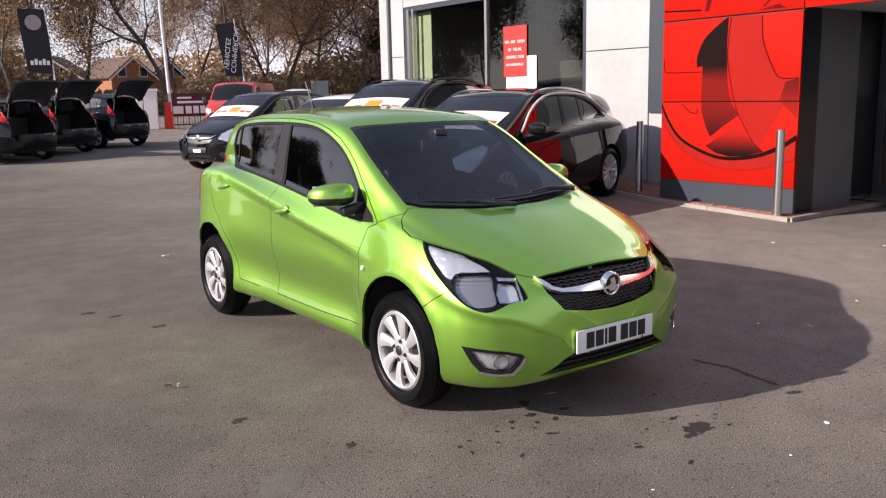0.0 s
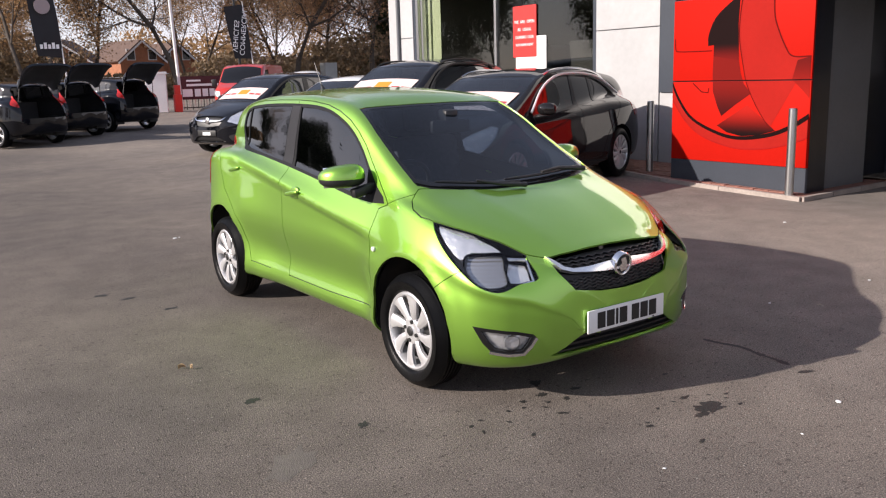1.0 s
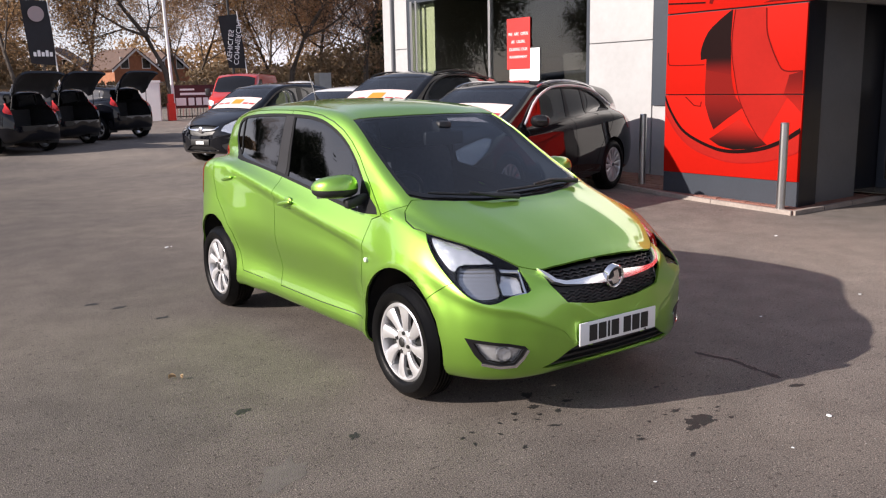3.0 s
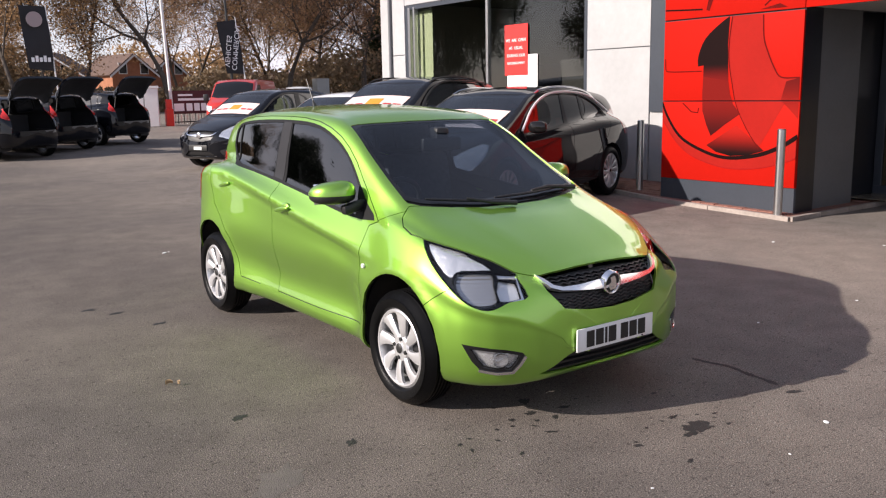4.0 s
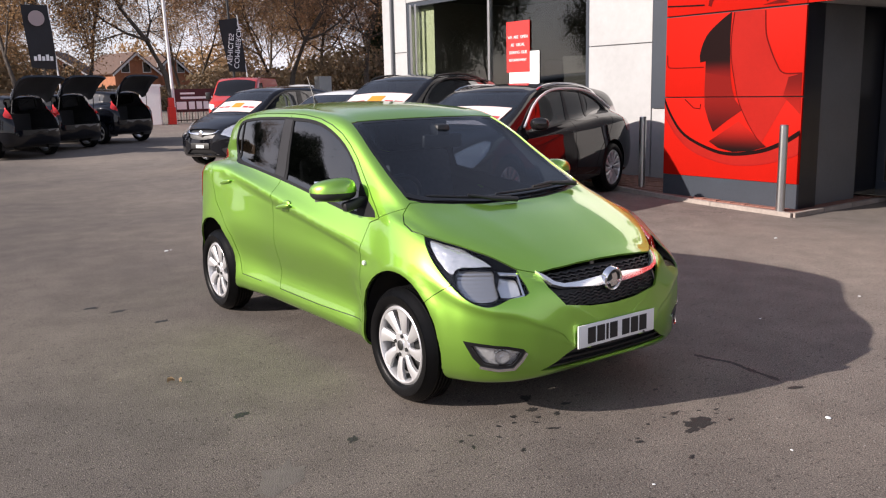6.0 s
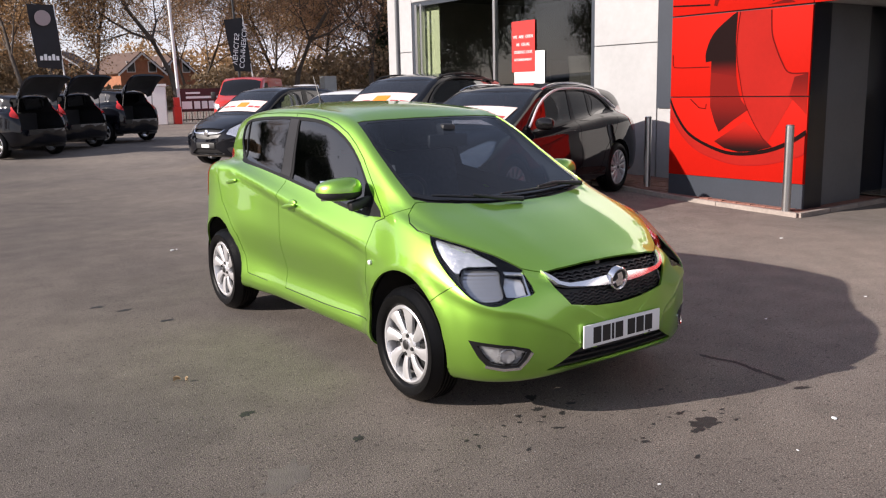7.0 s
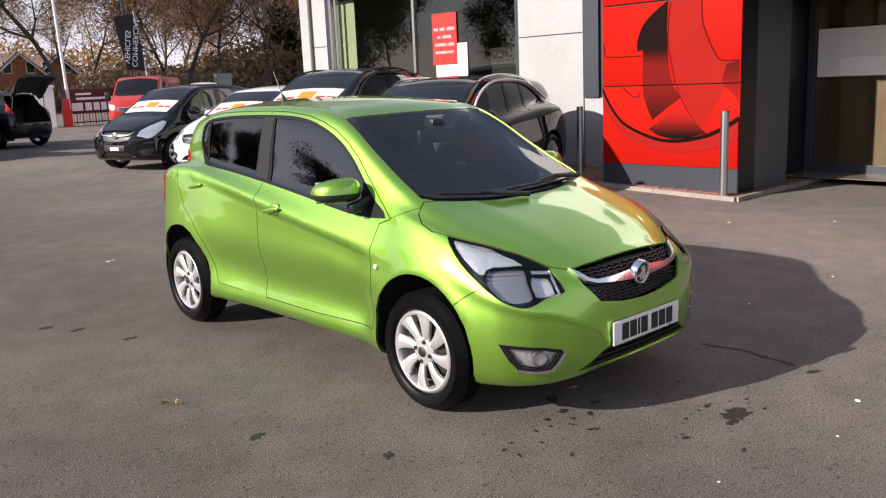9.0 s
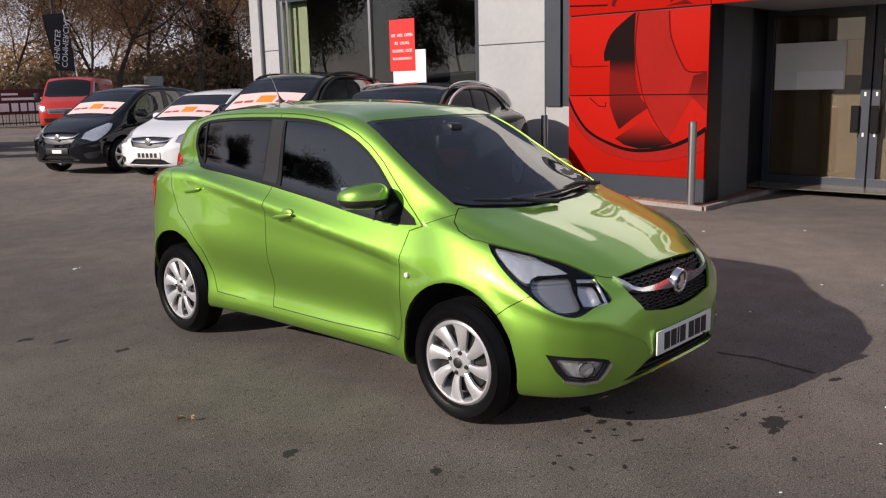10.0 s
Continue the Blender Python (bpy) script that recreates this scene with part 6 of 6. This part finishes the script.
van(pose(11.2, 28.6, ground_z(28.6), 0, 0, -37))


# the far side of the forecourt: gate, banners, houses and trees
def fence(y, x0, x1):
    z = ground_z(y)
    f = tagged(new("gate"), "black metal railing gate hung with a maroon banner", "gate")
    for zz in (.12, 1.25):
        bm = bmesh.new()
        add_box(bm, x0, x1, y - .02, y + .02, z + zz, z + zz + .05)
        link_mesh("rail", bm, M_BLACK, f)
    for k in range(int((x1 - x0) / .13)):
        bm = bmesh.new()
        add_box(bm, x0 + k * .13, x0 + k * .13 + .03, y - .012, y + .012, z + .05, z + 1.45)
        link_mesh("bar", bm, M_STEEL if k % 2 else M_BLACK, f)
    bm = bmesh.new()
    add_box(bm, x0 + .05, x1 - .1, y - .05, y - .03, z + .50, z + 1.50)
    b = tagged(link_mesh("banner", bm, M_MAROON), "maroon banner with pale lines of lettering tied to the gate", "banner")
    for u0, u1, v0, v1 in ((.3, .95, 1.27, 1.35), (.3, 2.1, 1.07, 1.17), (.1, .55, .62, .95), (.65, .92, .62, .95), (1.0, 1.25, .62, .95), (1.32, 1.55, .62, .95), (1.62, 1.88, .62, .95), (1.95, 2.2, .62, .95)):
        bm = bmesh.new()
        add_box(bm, x0 + u0, x0 + u1, y - .056, y - .05, z + v0, z + v1)
        link_mesh("bar", bm, M_BANNERTXT, b, "pale bar of lettering")


fence(33.0, 9.75, 14.5)
bm = bmesh.new()
add_box(bm, -.42, .42, -.35, .35, 0, 1.62, .02)
add_prism(bm, [(-.46, -.39), (.46, -.39), (.46, .39), (-.46, .39)], 2, 1.62, 1.72)
pier = tagged(link_mesh("gate_pier", bm, M_WHITEPOST), "white rendered gate pier with a flat cap", "pier")
pier.matrix_basis = pose(8.75, 33.0, ground_z(33), 0, 0, -20)
bm = bmesh.new()
add_box(bm, -.16, .16, -.12, .12, 0, .75, .02)
add_box(bm, -.12, .12, -.1, .1, .75, 1.15, .02)
tagged(link_mesh("red_post", bm, M_REDPOST), "short red painted gate post", "post").matrix_basis = pose(9.50, 32.6, ground_z(32.6))
bm = bmesh.new()
add_tube(bm, [(9.75, 32.9, ground_z(33)), (9.62, 33, 6), (9.58, 33, 9.5)], [.07, .06, .04], 10)
tagged(link_mesh("flagpole", bm, M_POLE, None, "", True), "tall white flagpole by the gate", "flagpole")
bm = bmesh.new()
add_tube(bm, [(13.5, 35, ground_z(35)), (13.4, 35, 4), (13.2, 35, 9)], [.07, .06, .045], 10)
tagged(link_mesh("lamp_post", bm, M_DARKMETAL, None, "", True), "dark slender lamp post", "lamp post")


def feather(name, label, pole, quad, y):
    f = tagged(new(name), label, "banner flag", "banner flags")
    bm = bmesh.new()
    add_tube(bm, [(pole[0][0], y, pole[0][1]), (pole[1][0], y, pole[1][1])], [.035, .02], 8)
    link_mesh("pole", bm, M_POLE, f, "white pole", True)
    bm = bmesh.new()
    rows = []
    for j in range(9):
        row = []
        for i in range(5):
            u, v = i / 4, j / 8
            a, b = Vector(quad[0]).lerp(Vector(quad[1]), u), Vector(quad[3]).lerp(Vector(quad[2]), u)
            p = a.lerp(b, v)
            row.append(bm.verts.new((p.x, y - .02 + .05 * math.sin(v * 5 + u * 2), p.y)))
        rows.append(row)
    for u, v in zip(rows, rows[1:]):
        for k in range(4):
            bm.faces.new((u[k], u[k + 1], v[k + 1], v[k]))
    link_mesh("cloth", bm, M_FLAG, f, "black printed cloth", True)
    return f


fl = feather("banner_flag", "black feather flag with a round emblem on a white pole", ((5.25, ground_z(33)), (5.0, 5.2)), ((4.0, 5.15), (5.0, 5.15), (5.14, 2.62), (4.17, 2.72)), 33.0)
bm = bmesh.new()
lathe(bm, [(-.004, .0001), (-.004, .30), (.004, .30)], 24)
link_mesh("emblem", bm, M_EMBLEM, fl, "round grey emblem").matrix_basis = pose(4.52, 32.88, 4.62, 0, 0, 90)
for k in range(5):
    bm = bmesh.new()
    add_box(bm, 4.28 + k * .15, 4.39 + k * .15, 32.87, 32.875, 2.98 + .0 * k, 3.22 if k % 2 else 3.15)
    link_mesh("bar", bm, M_BANNERTXT, fl, "pale bar of lettering")
fl = feather("banner_flag", "black feather flag with white lettering on a leaning pole", ((13.5, ground_z(33)), (12.93, 5.0)), ((12.04, 4.75), (12.95, 4.88), (13.25, 2.48), (12.38, 2.5)), 33.0)
for text, x, size, z in (("COMMERCIAL", 12.83, .33, 3.66), ("VEHICLES", 12.46, .33, 3.48)):
    letters(text, size, M_BANNERTXT, "lettering", fl, pose(x, 32.86, z, 90, 0, 0) @ pose(0, 0, 0, 0, 0, 82) @ Matrix.Diagonal((1, -1, 1, 1)), "white lettering")


def house(x, y, w, d, hgt, rz, ridge):
    h = tagged(new("house"), "red brick house with a dark tiled gable roof beyond the trees", "house", "brick houses")
    bm = bmesh.new()
    add_box(bm, -w / 2, w / 2, -d / 2, d / 2, 0, hgt)
    add_prism(bm, [(-w / 2, hgt), (w / 2, hgt), (0, hgt + ridge)], 1, -d / 2, d / 2)
    link_mesh("wall", bm, M_HOUSE, h)
    for s in (-1, 1):
        bm = bmesh.new()
        n = Vector((s * ridge, 0, w / 2)).normalized() * .15
        a, b = Vector((s * (w / 2 + .35), 0, hgt - ridge * .35 / (w / 2))), Vector((0, 0, hgt + ridge))
        pr = [(p.x, p.z) for p in (a, b, b + n, a + n)]
        add_prism(bm, pr, 1, -d / 2 - .3, d / 2 + .3)
        link_mesh("roof", bm, M_ROOF, h, "dark tiled roof")
        bm = bmesh.new()
        add_prism(bm, [(a.x, a.z - .2), (0, hgt + ridge - .2), (0, hgt + ridge + .03), (a.x, a.z + .03)], 1, -d / 2 - .36, -d / 2 - .30)
        link_mesh("bargeboard", bm, M_POLE, h, "white bargeboard")
    for i in (-1, 1):
        for k in range(2):
            bm = bmesh.new()
            add_box(bm, i * w * .25 - .5, i * w * .25 + .5, -d / 2 - .04, -d / 2 + .02, .9 + k * 2.6, 2.1 + k * 2.6)
            wi = link_mesh("window", bm, M_POLE, h, "white window frame")
            bm = bmesh.new()
            add_box(bm, i * w * .25 - .42, i * w * .25 + .42, -d / 2 - .05, -d / 2 - .04, .98 + k * 2.6, 2.02 + k * 2.6)
            link_mesh("pane", bm, M_GLOSSBLACK, wi)
    h.matrix_basis = pose(x, y, .45, 0, 0, rz)


house(25.0, 95, 5, 7, 3.6, 12, 2.0)
house(29.5, 97, 4.8, 7, 3.4, 12, 2.0)
house(20.0, 101, 7, 8, 3.6, -25, 2.4)
for x, y, w in ((29, 62, 9), (52, 70, 10)):
    bm = bmesh.new()
    add_box(bm, x - w / 2, x + w / 2, y, y + 5, .45, 2.6)
    add_prism(bm, [(y - .4, 2.5), (y + 2.5, 3.4), (y + 5.4, 2.5)], 0, x - w / 2 - .3, x + w / 2 + .3)
    tagged(link_mesh("shed", bm, M_ROOF), "low dark shed with a shallow roof", "shed", "low sheds")


def tree(name, label, seed, height, leafy, material, bare=0.35, leaf=.085, spread=.36):
    """A tapered trunk with limbs and twigs, and a loose crown of small leaves."""
    r = random.Random(seed)
    t = tagged(new(name), label, "tree", "trees round the forecourt")
    bm = bmesh.new()
    tips = []

    def limb(p, d, length, rad, level):
        pts, rads = [p], [rad]
        n = 5 if level < 2 else 3
        for k in range(n):
            d = (d + Vector((r.gauss(0, .16), r.gauss(0, .16), r.gauss(.07, .07)))).normalized()
            p = p + d * (length / n)
            pts.append(p)
            rads.append(rad * (1 - .75 * (k + 1) / n))
            if level >= 2:
                tips.append((p, d))
            if level < 4 and (level > 0 or k >= 1):
                for _ in range(2 if level in (0, 1, 2) else 1):
                    a = r.uniform(0, math.tau)
                    s = d.cross(Vector((math.cos(a), math.sin(a), .3))).normalized()
                    dd = (d * r.uniform(.35, .9) + s * r.uniform(.6, 1.0) + Vector((0, 0, .15))).normalized()
                    limb(p, dd, length * r.uniform(.42, .62), rads[-1] * .6, level + 1)
        add_tube(bm, pts, [max(q, .008) for q in rads], 7 if level < 2 else 3, False)
    limb(Vector((0, 0, -.1)), Vector((0, 0, 1)), height * .75, height * .0125, 0)
    link_mesh("trunk", bm, M_BARK, t, "bare grey-brown trunk and limbs", True)
    co, fs = [], []
    for p, d in tips:
        for _ in range(r.randint(0, leafy)):
            c = p + Vector((r.gauss(0, spread), r.gauss(0, spread), r.gauss(-.1, spread)))
            u = Vector((r.gauss(0, 1), r.gauss(0, 1), r.gauss(0, 1))).normalized()
            v = u.cross(Vector((r.gauss(0, 1), r.gauss(0, 1), r.gauss(0, 1)))).normalized()
            s = leaf * r.uniform(.5, 1.3)
            i = len(co)
            co += [c - u * s, c + v * s * .5, c + u * s, c - v * s * .5]
            fs.append((i, i + 1, i + 2, i + 3))
    me = bpy.data.meshes.new("crown")
    me.from_pydata([tuple(c) for c in co], [], fs)
    me.materials.append(material)
    o = new("crown", me)
    o.parent = t
    tagged(o, "loose autumn leaves", kind="stuff")
    return t


def conifer(seed, height):
    r = random.Random(seed)
    t = tagged(new("conifer_tree"), "dense dark evergreen tree beyond the forecourt", "tree", "trees round the forecourt")
    bm = bmesh.new()
    add_tube(bm, [(0, 0, -.1), (0, 0, height * .95)], [.25, .03], 8)
    link_mesh("trunk", bm, M_BARK, t, "brown trunk", True)
    co, fs = [], []
    for k in range(9000):
        h = r.random() ** .8
        rad = (1 - h) ** .75 * height * .30 * (1 + .25 * math.sin(h * 40 + r.random()))
        a = r.uniform(0, math.tau)
        q = rad * math.sqrt(r.uniform(.3, 1)) * (1 + .18 * math.sin(a * 5 + h * 9))
        c = Vector((q * math.cos(a), q * math.sin(a), .5 + h * height))
        u = Vector((math.cos(a), math.sin(a), r.uniform(-.5, .6))).normalized()
        v = u.cross(Vector((r.gauss(0, 1), r.gauss(0, 1), r.gauss(0, 1)))).normalized()
        s = r.uniform(.12, .3)
        i = len(co)
        co += [c - u * s, c + v * s * .45, c + u * s, c - v * s * .45]
        fs.append((i, i + 1, i + 2, i + 3))
    me = bpy.data.meshes.new("crown")
    me.from_pydata([tuple(c) for c in co], [], fs)
    me.materials.append(M_EVERGREEN)
    o = new("crown", me)
    o.parent = t
    tagged(o, "dark evergreen foliage", kind="stuff")
    return t


rt = random.Random(11)
# the last kind's dark leaves stand in for a backlit crown
kinds = [tree("autumn_tree", "tall autumn tree with thin yellow-brown leaves", 3, 15, 7, M_LEAF), tree("autumn_tree", "half-bare autumn tree with rusty leaves", 7, 13, 6, M_LEAF2), tree("bare_tree", "nearly bare tree with fine dark twigs", 19, 15, 4, M_LEAF2), tree("autumn_tree", "broad autumn tree with ochre leaves", 23, 12, 8, M_LEAF), tree("silhouette_tree", "broad unseen tree with leaves darkened to look backlit", 31, 13, 12, M_EVERGREEN, leaf=.14, spread=.5)]
spots = [(7.0, 50, 3), (11.5, 56, 3), (4.5, 60, 3), (9, 52, 0), (15.6, 50, 2), (21, 62, 3), (24.5, 52, 2), (29, 66, 0), (31, 52, 2), (36, 60, 1), (38, 50, 0), (43, 62, 2), (47, 56, 1), (53, 66, 3), (56, 58, 0), (62, 70, 1), (0, 70, 1), (66, 62, 2), (34, 74, 3), (49, 76, 3), (8, 80, 3), (26, 78, 0), (41, 72, 1), (27.5, 60, 2), (36, 68, 2),
         # out of view, placed for reflections in the side windows
         (-44, 8, 0), (-42, 26, 1), (-46, 36, 4), (-38, 46, 4), (-52, -3, 1), (-30, 58, 4), (-20, 66, 0), (-46, 16, 2), (-24, 47, 4), (-15, 58, 4)]
used = set()
for x, y, k in spots:
    m = pose(x, y, ground_z(y) if y > 14 else 0, 0, 0, rt.uniform(0, 360)) @ Matrix.Scale(rt.uniform(.85, 1.2) * (.82 if x < -10 else 1), 4)
    if k not in used:
        used.add(k)
        kinds[k].matrix_basis = m
    else:
        c = copy_thing(kinds[k], m)
        c.matrix_basis = m
con = conifer(5, 9.5)
con.matrix_basis = pose(37.6, 60, .45) @ Matrix.Scale(.88, 4)
c = copy_thing(con, pose(40.0, 64, .45, 0, 0, 90) @ Matrix.Scale(.8, 4))
c = copy_thing(con, pose(-40, 34, .2, 0, 0, 30))

# hedge and scrub behind the gate
rh = np.random.default_rng(4)
N = 42000
hx = rh.uniform(-12, 80, N)
hy = 58 + rh.uniform(-3, 6, N)
top = 2.7 + 1.3 * np.sin(hx * .31) * np.sin(hx * .13 + 1) + .6 * np.sin(hx * 1.7)
top = np.where((hx > 11.5) & (hx < 21), .9, top)
hz = .4 + (top + .8) * rh.random(N) ** .8
co = np.stack([hx, hy, hz], 1)
u = rh.normal(size=(N, 3))
u /= np.linalg.norm(u, axis=1)[:, None]
v = np.cross(u, rh.normal(size=(N, 3)))
v /= np.linalg.norm(v, axis=1)[:, None]
s = rh.uniform(.12, .32, (N, 1))
quad = np.stack([co - u * s, co + v * s * .5, co + u * s, co - v * s * .5], 1).reshape(-1, 3)
me = bpy.data.meshes.new("hedge")
me.from_pydata(quad.tolist(), [], np.arange(4 * N).reshape(-1, 4).tolist())
me.materials.append(M_HEDGE)
tagged(new("hedge", me), "brown and green scrub along the far boundary", "hedge", kind="stuff")
# woods along the skyline, with uneven crowns
N = 60000
hx = rh.uniform(-60, 150, N)
hy = 118 + rh.uniform(-6, 10, N)
top = 6.0 + 1.6 * np.sin(hx * .17 + 1) + 1.2 * np.sin(hx * .43) + .8 * np.sin(hx * 1.1 + 2)
hz = .4 + top * rh.random(N) ** .75
co = np.stack([hx, hy, hz], 1)
u = rh.normal(size=(N, 3))
u /= np.linalg.norm(u, axis=1)[:, None]
v = np.cross(u, rh.normal(size=(N, 3)))
v /= np.linalg.norm(v, axis=1)[:, None]
s = rh.uniform(.15, .45, (N, 1))
quad = np.stack([co - u * s, co + v * s * .5, co + u * s, co - v * s * .5], 1).reshape(-1, 3)
me = bpy.data.meshes.new("far_woods")
me.from_pydata(quad.tolist(), [], np.arange(4 * N).reshape(-1, 4).tolist())
me.materials.append(M_WOODS)
tagged(new("far_woods", me), "brown autumn woods along the skyline", "woods", kind="stuff")
# slender lamp post beyond the showroom corner
bm = bmesh.new()
add_tube(bm, [(30.4, 46, .4), (30.4, 46, 5.2), (30.3, 46, 5.4), (30.0, 46, 5.42)], [.07, .05, .04, .06], 8)
tagged(link_mesh("lamp_post", bm, M_DARKMETAL, None, "", True), "dark lamp post with a short arm", "lamp post")
# grey cabinet and a white van roof beyond the row
bm = bmesh.new()
add_box(bm, 27.0, 28.0, 52, 52.8, .45, 2.6, .03)
tagged(link_mesh("service_cabinet", bm, M_GREYPANEL2), "grey metal service cabinet on the verge", "cabinet")


# marks and litter on the tarmac
rg = random.Random(8)


def blot(x, y, rx, ry, turn, material, name, label, category, lift=.0012):
    """A thin irregular patch lying on the ground."""
    bm = bmesh.new()
    n = 22
    ring = []
    for k in range(n):
        a = k * math.tau / n
        q = 1 + .28 * math.sin(2 * a + rg.uniform(0, 6)) + rg.uniform(-.25, .25)
        p = Vector((rx * q * math.cos(a), ry * q * math.sin(a), lift))
        p.rotate(Euler((0, 0, turn)))
        ring.append(bm.verts.new((x + p.x, y + p.y, lift)))
    c = bm.verts.new((x, y, lift + .0006))
    for k in range(n):
        bm.faces.new((c, ring[k], ring[(k + 1) % n]))
    return tagged(link_mesh(name, bm, material), label, category, "marks on the tarmac", "structure")


STAINS = [(-1.48, -.87, .045, .028, .5), (-1.2, -1.47, .032, .022, 1.0), (-.47, -1.72, .02, .014, 0), (-.34, -1.71, .03, .018, .3), (-.28, -1.82, .025, .012, .9), (-.42, -1.94, .03, .010, -.6), (-.16, -1.75, .03, .016, 0),
          (.14, -2.32, .07, .05, .4), (.05, -2.35, .04, .02, 0), (.9, -2.33, .05, .02, -.3), (-.23, -2.29, .02, .012, 0), (.15, -2.17, .03, .015, 0), (-1.37, 1.63, .06, .025, .2), (-1.22, 1.14, .05, .02, 0), (-1.51, 1.86, .05, .03, 0), (-.18, -2.53, .02, .012, .5), (.33, -1.9, .02, .01, 0), (-.26, -1.57, .04, .03, .7), (-.38, -1.80, .015, .01, 0)]
STAINS += [(-.52 + rg.gauss(0, .22), -1.80 + rg.gauss(0, .10), rg.uniform(.008, .020), rg.uniform(.006, .012), rg.uniform(0, 3)) for _ in range(12)]
STAINS += [(.18 + rg.gauss(0, .25), -2.25 + rg.gauss(0, .12), rg.uniform(.008, .018), rg.uniform(.006, .012), rg.uniform(0, 3)) for _ in range(8)]
CRACK = [(.95, -1.66), (.96, -1.76), (.99, -1.88), (.96, -2.02), (.95, -2.12), (.93, -2.22)]
DARK = "dark oil stain soaked into the tarmac"
for x, y, rx, ry, tn in STAINS:
    blot(x, y, rx, ry, tn, M_STAIN, "stain", DARK, "stain")
blot(-1.62, -1.62, .16, .09, .6, M_DUST, "stain", "pale dusty patch on the tarmac", "stain", .0008)
bm = bmesh.new()
line = smooth_line(CRACK, 4)
for k, (a, b) in enumerate(zip(line, line[1:])):
    d = Vector((b[0] - a[0], b[1] - a[1])).normalized() * (.010 + .012 * rg.random())
    q = [bm.verts.new((p[0] + s * d.y, p[1] - s * d.x, .0014)) for p, s in ((a, 1), (a, -1), (b, -1), (b, 1))]
    bm.faces.new(q)
tagged(link_mesh("tar_crack", bm, M_STAIN), "dark tar-filled crack in the tarmac", "crack", kind="structure")


def fallen_leaf(x, y, s, turn, material=M_FALLEN):
    bm = bmesh.new()
    rows = []
    for j in range(5):
        v = j / 4
        w = s * .45 * math.sin(math.pi * (.08 + .84 * v)) ** .8
        rows.append([bm.verts.new((u * w, (v - .5) * s * 1.4, .006 + .012 * abs(u) * (1 + v) + .006 * math.sin(v * 4))) for u in (-1, -.4, 0, .4, 1)])
    for a, b in zip(rows, rows[1:]):
        for k in range(4):
            bm.faces.new((a[k], a[k + 1], b[k + 1], b[k]))
    o = tagged(link_mesh("fallen_leaf", bm, material, None, "", True), "small dry curled leaf lying on the tarmac", "leaf", "litter on the tarmac")
    o.matrix_basis = pose(x, y, 0, 0, 0, turn)


fallen_leaf(-1.59, -.17, .028, 70)
fallen_leaf(-1.55, -.21, .016, 10)
for x, y, s in ((.645, -2.654, .018), (-.306, 3.795, .026), (-.25, 3.83, .012), (2.95, -1.55, .012), (1.9, -1.45, .010), (.2, -2.75, .008), (-.5, -2.6, .008), (3.2, -1.9, .012), (4.6, .2, .02), (5.2, -.6, .015)):
    bm = bmesh.new()
    ball(bm, (0, 0, 0), (s, s * .7, s * .22), 9, 5, 1)
    o = tagged(link_mesh("paper_scrap", bm, M_PAPER, None, "", True), "tiny white scrap of litter on the tarmac", "litter", "litter on the tarmac")
    o.matrix_basis = pose(x, y, s * .2, 0, 0, rg.uniform(0, 180))
# loose grit
ng = 5200
gr = np.random.default_rng(12)
gxy = np.stack([gr.uniform(-5.0, 4.0, ng), gr.uniform(-4.6, 4.5, ng)], 1)
gs = gr.uniform(.0018, .0055, ng)
off = np.array([(1, 0, 0), (0, 1, 0), (-1, 0, 0), (0, -1, 0), (0, 0, .8)])
co = (np.concatenate([gxy, np.zeros((ng, 1))], 1)[:, None, :] + gs[:, None, None] * off[None]).reshape(-1, 3)
fs = (np.arange(ng)[:, None, None] * 5 + np.array([(0, 1, 4), (1, 2, 4), (2, 3, 4), (3, 0, 4)])[None]).reshape(-1, 3)
me = bpy.data.meshes.new("grit")
me.from_pydata(co.tolist(), [], fs.tolist())
me.materials.append(M_GRIT)
tagged(new("grit", me), "fine loose grit on the tarmac", "grit", kind="stuff")
